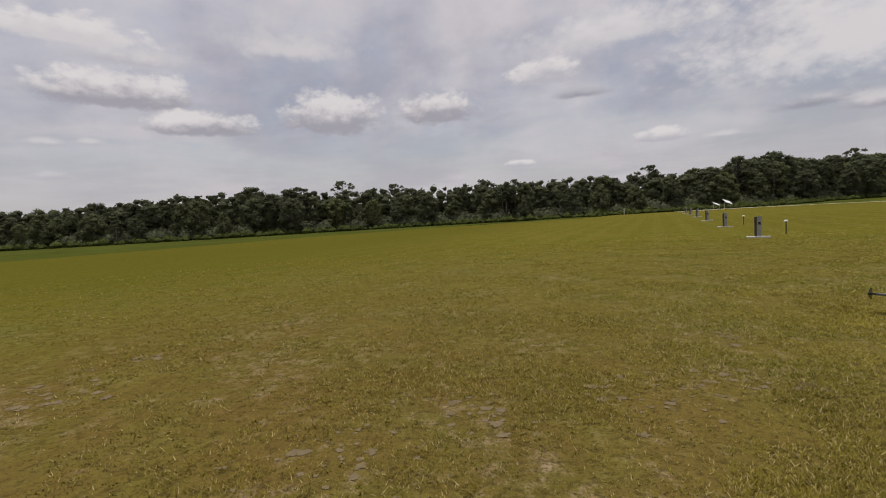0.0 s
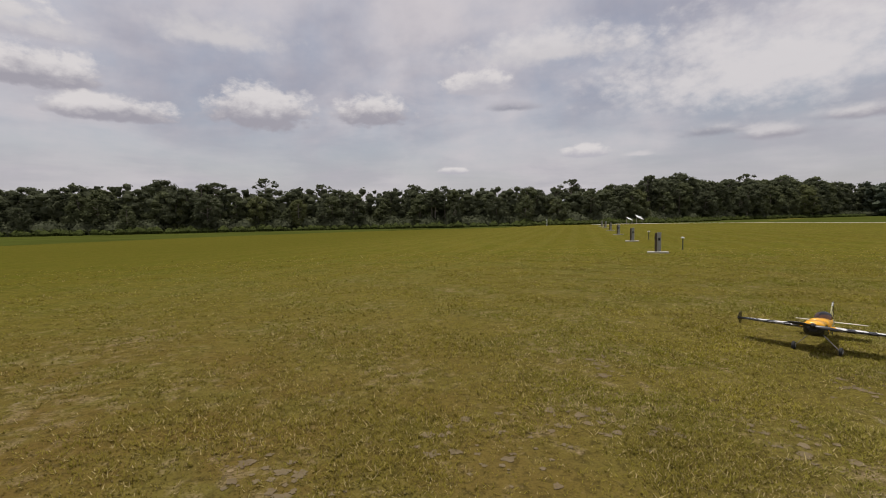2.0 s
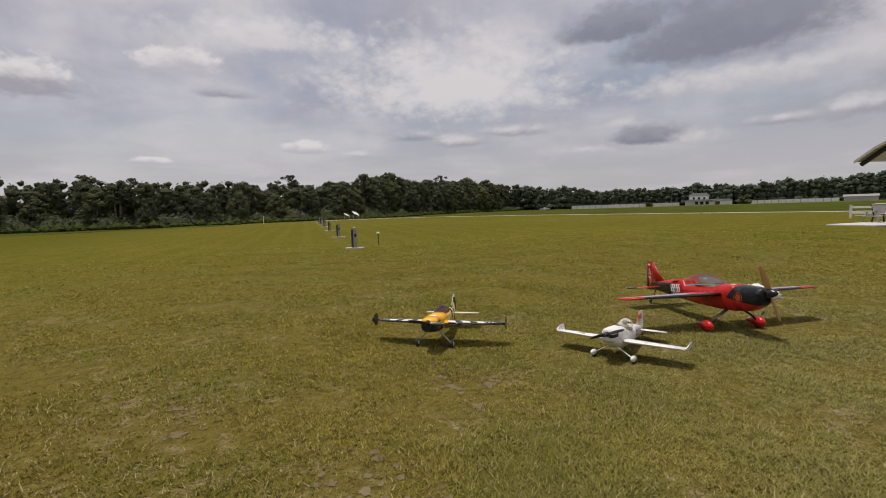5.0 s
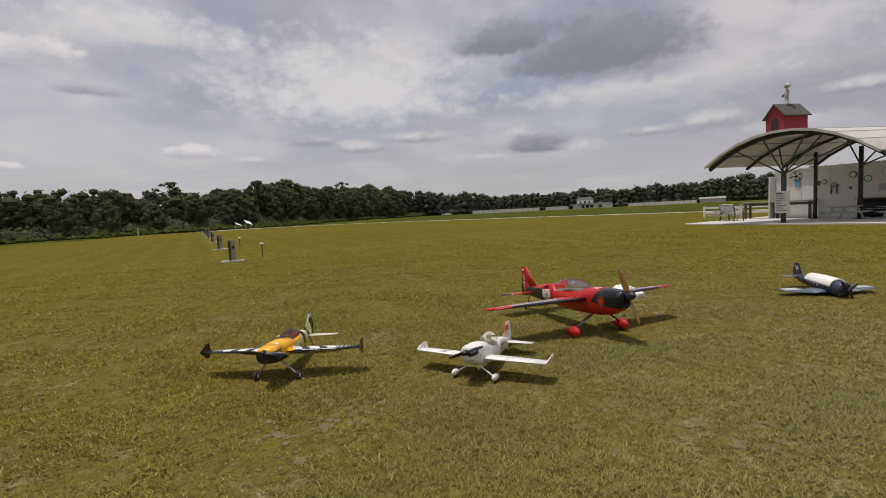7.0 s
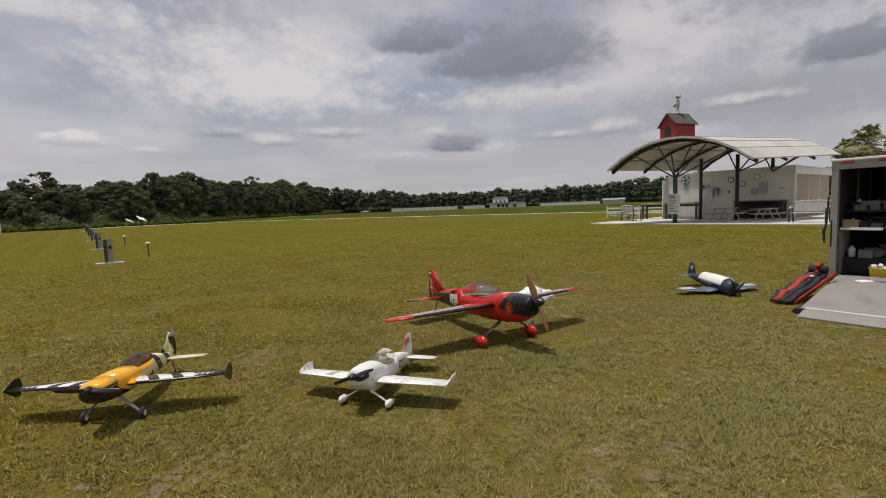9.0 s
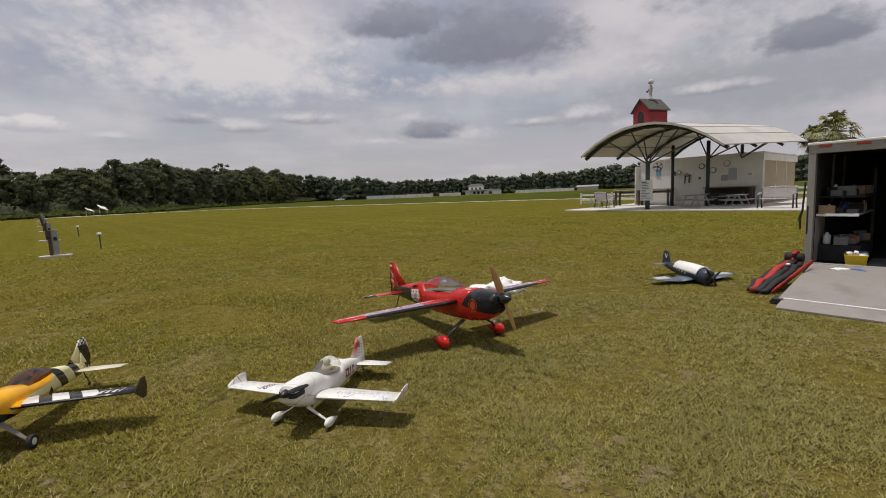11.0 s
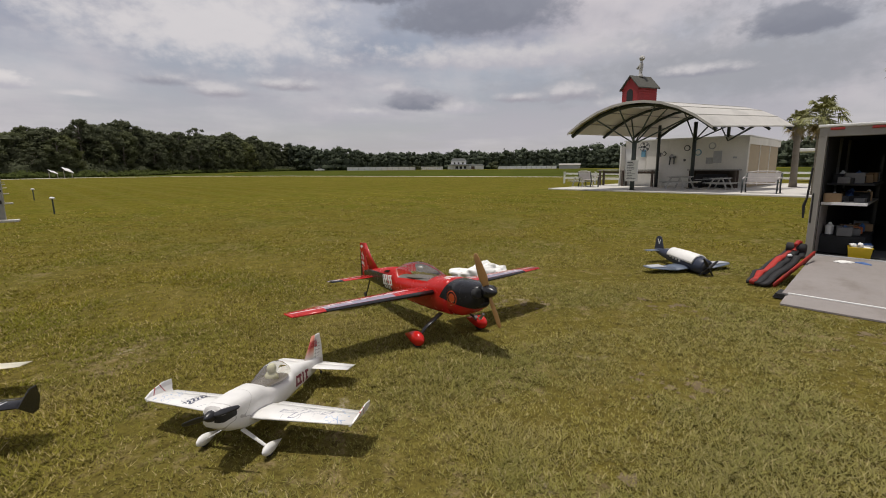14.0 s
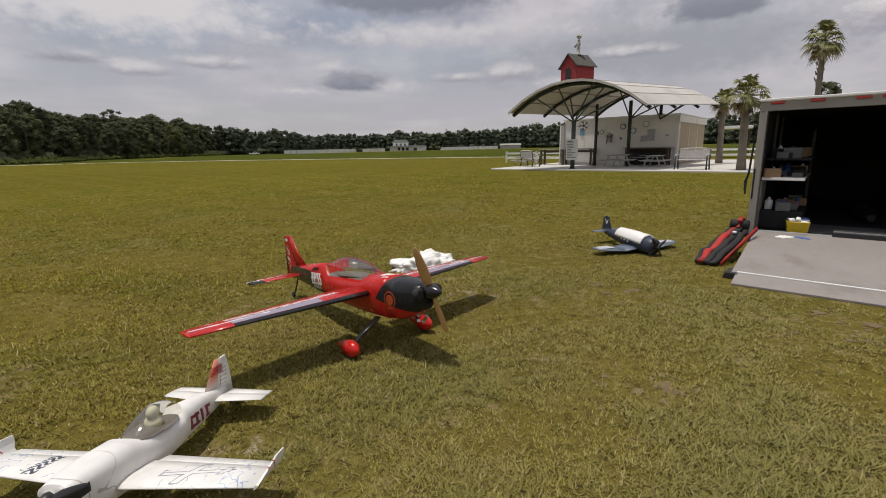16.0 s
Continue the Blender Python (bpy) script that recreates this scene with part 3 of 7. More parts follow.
# ---- turf: single blades where the camera passes ----
def turf():
    rng = np.random.default_rng(7)
    nt, per = 430000, 5
    # tufts in the ground that lies ahead along the walked line
    t = rng.random(nt) ** 0.85
    cx, cy = 6.2 * t, 2.6 * t
    r = 1.5 + 23.0 * rng.random(nt) ** 1.7
    a = np.interp(cx, [0.0, 1.0, 2.0, 2.6, 3.6, 4.9, 5.8], [-0.10, 0.02, 0.25, 0.60, 0.86, 1.05, 1.20]) + rng.uniform(-0.98, 0.98, nt)
    x, y = cx + r * np.sin(a), cy + r * np.cos(a)
    # thin on the worn patches
    wear = np.array([noise.fractal((u * 0.8, w * 0.8, 3.0), 0.8, 2.1, 5) for u, w in zip(x, y)])
    keep = rng.random(nt) < np.clip(0.78 - 1.7 * wear, 0.22, 1.0)
    keep &= rng.random(nt) < np.clip((24.5 - r) / 19.0, 0, 1)
    for u, w, q in BARE:
        near = np.hypot(x - u, y - w) / q
        keep &= rng.random(nt) > 0.60 * np.clip(1.5 - near, 0, 1)
    # not on the ramp
    lx = (x - 13.03) * 0.945 + (y + 0.46) * -0.327
    ly = (x - 13.03) * 0.327 + (y + 0.46) * 0.945
    keep &= ~((lx > -2.2) & (abs(ly) < 1.12))
    x, y, wear, r = x[keep], y[keep], wear[keep], r[keep]
    size = rng.gamma(2.4, 0.017, len(x))
    hh = (rng.gamma(4.0, 0.0025, len(x)) * np.clip(1.0 - 0.6 * wear, 0.5, 1.5) + 0.006) * (1 + r / 26.0)
    x, y, r, size, hh = (np.repeat(q, per) for q in (x, y, r, size, hh))
    k = len(x)
    th = rng.uniform(0, 2 * np.pi, k)
    x, y = x + np.cos(th) * size * rng.random(k), y + np.sin(th) * size * rng.random(k)
    h = hh * rng.uniform(0.5, 1.3, k)
    w = rng.uniform(0.0022, 0.0044, k) * (1 + r / 10.0)
    th, lean = th + rng.normal(0, 0.7, k), rng.uniform(0.4, 1.9, k)
    bx, by = np.cos(th + 1.57) * w, np.sin(th + 1.57) * w
    tx, ty = np.cos(th) * h * lean, np.sin(th) * h * lean
    z0 = rise(x) - 0.003
    v = np.empty((k, 3, 3))
    v[:, 0] = np.stack([x - bx, y - by, z0], 1)
    v[:, 1] = np.stack([x + bx, y + by, z0], 1)
    v[:, 2] = np.stack([x + tx, y + ty, z0 + h], 1)
    return from_arrays("turf", v.reshape(-1, 3), 3, k)


part("turf", turf(), M["blade"], None, "short mown grass blades, green with dry straw", False, 0, "grass", "stuff")


# ---- trees ----
def core_grid():
    """The 24 faces of a rounded cube, corners on the unit sphere."""
    out = []
    for ax in range(3):
        for sg in (-1.0, 1.0):
            for i in (-1.0, 0.0):
                for j in (-1.0, 0.0):
                    q = []
                    for u, w in ((i, j), (i + 1, j), (i + 1, j + 1), (i, j + 1)):
                        c = [0.0, 0.0, 0.0]
                        c[ax], c[(ax + 1) % 3], c[(ax + 2) % 3] = sg, u, w
                        q.append(np.array(c) / np.linalg.norm(c))
                    out.append(q if sg > 0 else q[::-1])
    return np.array(out)


CORE = core_grid()


def leaf_cloud(rng, centres, sizes, per, leaf, flat=0.75, core=0.74):
    """Clumps of foliage: a knobbly core and many small leaves on and over it, facing outward and up."""
    out = []
    for (cx, cy, cz), s in zip(centres, sizes):
        c0 = np.array([cx, cy, cz])
        k = max(8, int(per * s * s))
        d = rng.normal(size=(k, 3)) + np.array([0, 0, 0.35])
        d /= np.linalg.norm(d, axis=1)[:, None]
        rr = s * (0.55 + 0.62 * rng.random(k)[:, None])
        p = c0 + d * rr * np.array([1, 1, flat])
        nrm = d + np.array([0, 0, 0.25]) + rng.normal(0, 0.55, (k, 3))
        nrm /= np.linalg.norm(nrm, axis=1)[:, None]
        u = np.cross(nrm, rng.normal(size=(k, 3)))
        u /= np.linalg.norm(u, axis=1)[:, None]
        w = np.cross(nrm, u)
        ls = (leaf * rng.uniform(0.55, 1.4, k))[:, None]
        out.append(np.stack([p - u * ls, p + w * ls * 0.7, p + u * ls, p - w * ls * 0.7], 1))
        if core:
            bump = 1.0 + 0.22 * np.sin(CORE[..., 0] * 5 + cx * 3.1) * np.sin(CORE[..., 1] * 5 + cy * 2.7) + 0.12 * np.sin(CORE[..., 2] * 7 + cz)
            out.append(c0 + CORE * (s * core * bump)[..., None] * np.array([1, 1, flat]))
    return np.concatenate(out).reshape(-1, 3)


def make_tree(kind, seed, label, leaf):
    """A woodland tree about 10 m tall: 'oak' full to the ground, 'pine' tall and bare below, 'sparse' with an open umbrella crown."""
    rng = np.random.default_rng(seed)
    tr = thing("tree", None, label, "tree", "trees of the wood's edge")
    H = 10.0
    bend = rng.normal(0, 0.3, 2)
    pts = [(bend[0] * t * t, bend[1] * t * t, H * 0.93 * t) for t in np.linspace(0, 1, 6)]
    bm = tube(pts, [0.17 * (1 - 0.8 * t) + 0.02 for t in np.linspace(0, 1, 6)], 7)
    lo = {"oak": 0.14, "pine": 0.56, "sparse": 0.68}[kind]
    nb = {"oak": 24, "pine": 15, "sparse": 10}[kind]
    cs, ss = [], []
    for k in range(nb):
        t = lo + (0.95 - lo) * (k + rng.random()) / nb
        q = (t - lo) / (1 - lo)
        a = k * 2.4 + rng.uniform(-0.6, 0.6)
        spread = {"oak": 2.3 * math.sin(math.pi * min(1, 0.22 + 0.70 * q)) + 0.2, "pine": 1.9 * math.sin(math.pi * (0.25 + 0.64 * q)), "sparse": 2.3 * (1.0 - 0.75 * q * q)}[kind]
        r = spread * rng.uniform(0.5, 1.0)
        z = H * t
        c = (math.cos(a) * r + bend[0] * t, math.sin(a) * r + bend[1] * t, z + 0.15 * r)
        s0 = Vector((bend[0] * t * t, bend[1] * t * t, z - 0.45 * r))
        tube([s0, (s0 + Vector(c)) / 2 + Vector((0, 0, 0.1)), c], [0.06, 0.04, 0.015], 5, bm)
        cs.append(c)
        ss.append(rng.uniform(0.65, 1.25) * {"oak": 1.18, "pine": 0.86, "sparse": 0.66}[kind] * (1.0 - 0.30 * q))
    cs.append((bend[0], bend[1], H * 0.95)), ss.append({"oak": 0.75, "pine": 0.7, "sparse": 0.6}[kind])
    part("trunk", bm, M["bark"], tr)
    v = leaf_cloud(rng, cs, ss, {"oak": 100, "pine": 110, "sparse": 120}[kind], 0.20, 0.92 if kind == "oak" else 0.72, {"oak": 0.66, "pine": 0.56, "sparse": 0.4}[kind])
    part("crown", from_arrays("crown", v, 4, len(v) // 4), M[leaf], tr)
    return tr


EDGE = [(-230, 100), (-150, 97), (-100, 93), (-62, 97), (-35, 108), (-10, 114), (15, 110), (40, 112), (62, 122), (90, 148), (130, 178), (175, 205), (225, 235), (250, 225)]
SKYLINE = ((-75, 3.0), (-50, 3.0), (-44, 3.4), (-37, 4.5), (-27, 4.6), (-18, 4.35), (-5, 4.35), (6, 4.3), (16, 4.2), (20, 3.9), (27, 4.9), (32, 3.9), (37, 3.8), (45.6, 2.9), (49, 2.3), (55, 2.0), (63, 2.1), (69, 1.9), (75, 2.4), (81, 2.8), (105, 2.8), (140, 2.4))


def skyline(x, y):
    """The height of the woods at a place, from how high they stand seen from the field."""
    d = math.hypot(x - 3, y - 1.5)
    a = math.degrees(math.atan2(x - 3, y - 1.5))
    return d * math.tan(radians(float(np.interp(a, [q[0] for q in SKYLINE], [q[1] for q in SKYLINE])))) + 1.4


def along(pts, step, rnd):
    for (x0, y0), (x1, y1) in zip(pts, pts[1:]):
        d = math.hypot(x1 - x0, y1 - y0)
        for k in range(int(d / step)):
            t = (k + rnd.random()) / (d / step)
            yield x0 + (x1 - x0) * t, y0 + (y1 - y0) * t


def plant_woods():
    rnd = random.Random(11)
    kinds = [("oak", 1, "leaf"), ("oak", 2, "leaf"), ("oak", 3, "leaf_pine"), ("pine", 4, "leaf_pine"), ("pine", 5, "leaf_pine"), ("sparse", 6, "leaf_pine"), ("oak", 7, "leaf_light"), ("oak", 8, "leaf")]
    says = {"oak": "broad dark green tree with leaves down to the undergrowth", "pine": "tall pine with bare trunk and dark crown", "sparse": "thin pine with a torn open crown above the wood"}
    protos = [(k, make_tree(k, s, says[k] if m != "leaf_light" else "paler green broad tree at the edge of the wood", m)) for k, s, m in kinds]
    used = set()
    for row, (off, step, lo, hi) in enumerate(((0, 5.2, 0.50, 0.84), (4, 5.0, 0.66, 0.94), (9, 5.2, 0.82, 1.04))):
        for x, y in along(EDGE, step, rnd):
            if x < -125 or x > 200:
                continue
            k, p = protos[rnd.choice(((0, 1, 2, 6, 0, 7, 2, 3), (0, 1, 2, 7, 2, 7, 3, 4), (0, 1, 2, 3, 4, 2, 7, 5))[row])]
            s = rnd.uniform(lo, hi) * skyline(x, y + off) / 10.0 * (1.0 + 0.05 * math.sin(x * 0.31 + 1))
            if k == "pine":
                s *= 1.05
            if k == "sparse":
                s *= 1.10
            wx = rnd.uniform(1.0, 1.4) * s
            m = Matrix.Translation((x + rnd.uniform(-2, 2), y + off + rnd.uniform(-2, 2), float(rise(x)) - 0.05)) @ Euler((0, 0, rnd.uniform(0, 6.28))).to_matrix().to_4x4()
            if p.name not in used:
                used.add(p.name)
                p.matrix_basis = m
                p.scale = (wx, wx, s)
            else:
                c = copy_thing(p, m)
                c.scale = (wx, wx, s)


plant_woods()
lone = make_tree("pine", 12, "single pine with a rounded dark crown beyond the trailer", "leaf_pine")
lone.matrix_basis = pose(72.3, -19.2, 0.25)
lone.scale = (0.72, 0.72, 0.76)


def deep_woods():
    """The wood behind its edge, one dense belt of crowns."""
    rng, rnd = np.random.default_rng(41), random.Random(41)
    cs, ss = [], []
    for off, step in ((5, 2.5), (10, 2.5), (16, 2.8), (24, 3.0)):
        for x, y in along(EDGE[:], step, rnd):
            y += off
            h = skyline(x, y) * rnd.uniform(0.70, 0.97)
            for t in (0.12, 0.3, 0.48, 0.66, 0.82, 0.94):
                cs.append((x + rnd.uniform(-1, 1), y + rnd.uniform(-1.5, 1.5), h * t + rnd.uniform(-0.4, 0.4)))
                ss.append(rnd.uniform(1.2, 2.0) * (1.15 - 0.5 * t) * (1.0 if h < 14 else 1.35))
    v = leaf_cloud(rng, cs, ss, 9.0, 0.34, 0.85)
    # a closed bank of foliage at the back of the belt
    line = [(x0 + (x1 - x0) * k / 24, y0 + (y1 - y0) * k / 24 + 23) for (x0, y0), (x1, y1) in zip(EDGE, EDGE[1:]) for k in range(24)]
    foot = np.array([(x, y, 0.0) for x, y in line])
    head = np.array([(x, y + 2, skyline(x, y) * rnd.uniform(0.52, 0.70)) for x, y in line])
    v = np.concatenate([v, np.stack([foot[:-1], foot[1:], head[1:], head[:-1]], 1).reshape(-1, 3)])
    part("deep_woods", from_arrays("deep_woods", v, 4, len(v) // 4), M["leaf_pine"], None, "dense dark woods behind the first trees", False, 0, "trees", "stuff")


deep_woods()


def undergrowth(name, pts, depth, step, lo, hi, mat, label, seed, per=34, leaf=0.16):
    rng, rnd = np.random.default_rng(seed), random.Random(seed)
    cs, ss = [], []
    for x, y in along(pts, step, rnd):
        s = rnd.uniform(lo, hi)
        cs.append((x, y + rnd.uniform(-depth, depth), float(rise(x)) + s * 0.45)), ss.append(s)
    v = leaf_cloud(rng, cs, ss, per, leaf, 0.8)
    return part(name, from_arrays(name, v, 4, len(v) // 4), mat, None, label, False, 0, "bushes", "stuff")


FRONT = [(x, y - 4.5) for x, y in EDGE]
undergrowth("undergrowth", FRONT[1:-1], 1.8, 0.75, 0.55, 1.35, M["leaf_shrub"], "low green shrubs along the foot of the wood", 21)
undergrowth("thicket", [(x, y + 1.5) for x, y in EDGE[1:]], 2.5, 0.5, 1.3, 2.6, M["leaf_pine"], "dense dark thicket under the trees of the wood", 22, 20, 0.27)
undergrowth("brush", [(20, 101), (38, 104), (62, 112), (85, 132)], 2.2, 0.6, 0.35, 0.9, M["leaf_shrub"], "scattered low brush before the wood", 23)


# the far woods, hundreds of metres off
def far_woods():
    rng = np.random.default_rng(31)
    cs, ss = [], []
    for az_, d_, h_ in [(a, 330 + 18 * math.sin(a * 0.35), skyline(330 * math.sin(radians(a)), 330 * math.cos(radians(a))) + 0.9 * math.sin(a * 0.9) + 0.8 * math.sin(a * 2.3)) for a in np.arange(44, 136, 0.2)]:
        for row in range(3):
            d = d_ + row * 9 + rng.uniform(-4, 4)
            a = radians(az_ + rng.uniform(-0.15, 0.15))
            x, y = d * math.sin(a), d * math.cos(a)
            h = h_ * rng.uniform(0.72, 1.02)
            for t in (0.15, 0.4, 0.65, 0.86):
                cs.append((x + rng.uniform(-1, 1), y + rng.uniform(-1, 1), h * t + 0.3)), ss.append(rng.uniform(1.3, 2.9) * (1.15 - 0.45 * t))
    v = leaf_cloud(rng, cs, ss, 3.0, 0.6, 0.9)
    az_ = np.radians(np.arange(44, 136, 0.25))
    top = np.array([skyline(330 * math.sin(a), 330 * math.cos(a)) for a in az_]) * (0.80 + 0.10 * rng.random(len(az_)))
    far = 334 + 18 * np.sin(np.degrees(az_) * 0.35)
    foot = np.stack([far * np.sin(az_), far * np.cos(az_), np.zeros(len(az_))], 1)
    mid = np.stack([(far + 2) * np.sin(az_), (far + 2) * np.cos(az_), top * 0.5], 1)
    head = np.stack([(far + 5) * np.sin(az_), (far + 5) * np.cos(az_), top * 0.92], 1)
    for lo_, hi_ in ((foot, mid), (mid, head)):
        v = np.concatenate([v, np.stack([lo_[:-1], lo_[1:], hi_[1:], hi_[:-1]], 1).reshape(-1, 3)])
    part("far_woods", from_arrays("far_woods", v, 4, len(v) // 4), M["far_leaf"], None, "distant dark belt of woods beyond the field", False, 0, "trees", "stuff")
    cs, ss = [], []
    for a_ in np.arange(136, 318, 0.5):
        d = 300 + rng.uniform(-15, 25)
        x, y = d * math.sin(radians(a_)), d * math.cos(radians(a_))
        for t in (2.0, 5.5, 9.5):
            cs.append((x, y, t)), ss.append(rng.uniform(3, 4.4))
    v = leaf_cloud(rng, cs, ss, 2.0, 1.3, 0.9)
    part("woods_behind", from_arrays("woods_behind", v, 4, len(v) // 4), M["far_leaf"], None, "distant belt of woods round the field", False, 0, "trees", "stuff")


far_woods()

# ---- model aeroplanes (nose along +x, left wing along +y, the main wheels stand on z = 0) ----
RED, BLACKP, WHITEP, GREYP = (0.43, 0.016, 0.013), (0.014, 0.014, 0.016), (0.74, 0.73, 0.70), (0.27, 0.27, 0.30)
YEL, CREAM = (0.82, 0.40, 0.014), (0.72, 0.68, 0.38)


def red_body(n, x, y, z):
    nose = n.m("MULTIPLY", n.step(n.m("SUBTRACT", x, n.m("MULTIPLY", n.m("SUBTRACT", z, 0.45), 0.90)), 0.110, 0.117), n.step(n.m("ADD", z, n.m("MULTIPLY", x, 0.20)), 0.44, 0.445))
    tail = n.m("MULTIPLY", n.step(n.m("ADD", x, z), -0.42, -0.43), n.step(n.m("ADD", z, n.m("MULTIPLY", x, 0.04)), 0.525, 0.52))
    panel = n.m("MULTIPLY", n.m("MULTIPLY", n.m("MAXIMUM", band(n, x, -1.02, -0.915), band(n, x, -0.90, -0.80)), band(n, z, 0.445, 0.555)), n.step(n.m("MULTIPLY", n.m("SINE", n.m("MULTIPLY", x, 130.0)), n.m("SINE", n.m("MULTIPLY", z, 62.0))), 0.45, 0.3))
    small = n.m("MULTIPLY", n.m("MULTIPLY", band(n, x, -1.0, -0.84), band(n, z, 0.405, 0.44)), n.step(n.m("SINE", n.m("MULTIPLY", x, 140.0)), -0.2, 0.1))
    ring = n.m("SQRT", n.m("ADD", n.m("POWER", n.m("SUBTRACT", x, 0.27), 2.0), n.m("POWER", n.m("SUBTRACT", z, 0.43), 2.0)))
    badge = n.m("MULTIPLY", n.step(ring, 0.066, 0.062), n.step(n.m("ABSOLUTE", n.m("SUBTRACT", ring, 0.048)), 0.006, 0.009))
    crest = n.m("MULTIPLY", n.m("MULTIPLY", band(n, x, 0.03, 0.16), band(n, y, -0.075, 0.055)), n.m("MULTIPLY", n.step(z, 0.555, 0.56), n.step(n.noise(None, 9.0, 3.0), 0.50, 0.53)))
    inside = n.m("MULTIPLY", n.m("MULTIPLY", band(n, x, -0.72, -0.155), n.step(z, 0.535, 0.54)), n.step(n.m("ABSOLUTE", y), 0.118, 0.114))
    return nose, tail, panel, small, badge, crest, inside


def red_wing(n, x, y, z):
    s = n.m("ABSOLUTE", y)
    lead = n.m("SUBTRACT", 0.04, n.m("MULTIPLY", s, 0.102))
    c = n.m("SUBTRACT", lead, x)                                 # metres behind the leading edge
    inner = n.step(s, 1.13, 1.125)
    edge = n.m("MULTIPLY", n.step(c, 0.03, 0.025), inner)
    mid = n.m("MULTIPLY", band(n, c, 0.03, 0.125), n.m("MULTIPLY", n.step(s, 0.5, 0.52), inner))
    top = n.step(z, 0.455, 0.46)
    word = n.noise(n.vec(n.m("MULTIPLY", s, 11.0), n.m("MULTIPLY", c, 26.0), n.m("SIGN", y)), 1.0, 2.5, 0.6)
    script = n.m("MULTIPLY", n.m("MULTIPLY", band(n, c, 0.135, 0.225, 0.012), n.step(n.m("ABSOLUTE", n.m("SUBTRACT", word, 0.5)), 0.085, 0.07)), n.m("MULTIPLY", band(n, s, 0.32, 1.14), top))
    script2 = n.m("MULTIPLY", n.m("MULTIPLY", band(n, n.m("ADD", c, n.m("MULTIPLY", word, 0.03)), 0.09, 0.118, 0.003), n.step(word, 0.40, 0.45)), n.m("MULTIPLY", n.step(s, 0.86, 0.88), top))
    under = n.step(z, 0.462, 0.455)
    return edge, mid, script, script2, n.m("MULTIPLY", under, n.step(s, 1.2, 1.15))


def red_tail(n, x, y, z):
    tip = n.step(n.m("ABSOLUTE", y), 0.40, 0.41)
    script = n.m("MULTIPLY", band(n, n.m("ADD", n.m("MULTIPLY", n.m("SINE", n.m("MULTIPLY", y, 60.0)), 0.02), x), -1.53, -1.49), n.step(n.m("ABSOLUTE", y), 0.12, 0.14))
    return tip, script


def red_fin(n, x, y, z):
    wob = n.m("ADD", x, n.m("MULTIPLY", n.m("SINE", n.m("MULTIPLY", z, 95.0)), 0.022))
    low = n.step(z, 0.50, 0.49)
    rear = n.m("MULTIPLY", n.step(x, -1.685, -1.695), n.step(z, 0.80, 0.78))
    script = n.m("MULTIPLY", n.m("MULTIPLY", band(n, x, -1.69, -1.62, 0.004), band(n, z, 0.54, 0.79)), n.step(n.m("ABSOLUTE", n.m("SUBTRACT", n.noise(n.vec(n.m("MULTIPLY", x, 20.0), 0.0, n.m("MULTIPLY", z, 14.0)), 1.0, 1.0), 0.5)), 0.05, 0.035))
    star = n.step(n.m("ADD", n.m("ABSOLUTE", n.m("ADD", x, 1.655)), n.m("MULTIPLY", n.m("ABSOLUTE", n.m("SUBTRACT", z, 0.845)), 2.0)), 0.045, 0.04)
    return low, rear, script, star


def stripes(n, v, k, duty):
    return n.step(n.m("SINE", n.m("MULTIPLY", v, k)), duty - 0.02, duty + 0.02)


def yellow_body(n, x, y, z):
    rear = n.step(n.m("ADD", x, n.m("MULTIPLY", z, 0.6)), -0.245, -0.255)
    side = n.m("MULTIPLY", n.m("MULTIPLY", band(n, n.m("ADD", z, n.m("MULTIPLY", x, 0.10)), 0.245, 0.300), n.step(x, 0.02, 0.0)), n.step(x, -0.6, -0.5))
    bl = n.m("MULTIPLY", rear, stripes(n, n.m("ADD", x, n.m("MULTIPLY", z, -0.9)), 26.0, 0.1))
    low = n.m("MULTIPLY", n.step(n.m("ADD", z, n.m("MULTIPLY", x, -0.28)), 0.245, 0.240), n.step(x, -0.35, -0.30))
    nose = n.m("MULTIPLY", n.step(x, 0.13, 0.135), n.step(n.m("ADD", z, n.m("MULTIPLY", x, 0.10)), 0.352, 0.345))
    return n.m("MAXIMUM", rear, side), bl, low, nose


def yellow_wing(n, x, y, z):
    s = n.m("ABSOLUTE", y)
    c = n.m("SUBTRACT", n.m("SUBTRACT", 0.03, n.m("MULTIPLY", s, 0.11)), x)
    top = n.step(z, 0.284, 0.287)
    st = n.m("MULTIPLY", stripes(n, n.m("ADD", s, n.m("MULTIPLY", c, 0.55)), 36.0, -0.2), n.step(s, 0.60, 0.58))
    script = n.m("MULTIPLY", n.m("MULTIPLY", band(n, s, 0.58, 0.72), band(n, c, 0.03, 0.105)), n.step(n.m("SINE", n.m("MULTIPLY", s, 150.0)), -0.3, 0.0))
    return n.m("MULTIPLY", st, n.step(c, 0.012, 0.016)), script, n.m("MULTIPLY", n.step(n.m("ADD", s, n.m("MULTIPLY", c, 0.3)), 0.17, 0.165), top)


def yellow_fin(n, x, y, z):
    a = n.m("ADD", x, n.m("MULTIPLY", z, -0.8))
    bl = stripes(n, a, 21.0, 0.2)
    top = n.step(z, 0.535, 0.54)
    chk = n.m("GREATER_THAN", n.m("MULTIPLY", n.m("SINE", n.m("MULTIPLY", x, 140.0)), n.m("SINE", n.m("MULTIPLY", z, 140.0))), 0.0)
    return bl, top, n.m("MULTIPLY", top, chk)


def scribble(n, x, y, z, k, width, seed):
    v = n.vec(n.m("ADD", x, seed), y, 0.0)
    return n.step(n.m("ABSOLUTE", n.m("SUBTRACT", n.noise(v, k, 1.5), 0.5)), width, width * 0.6)


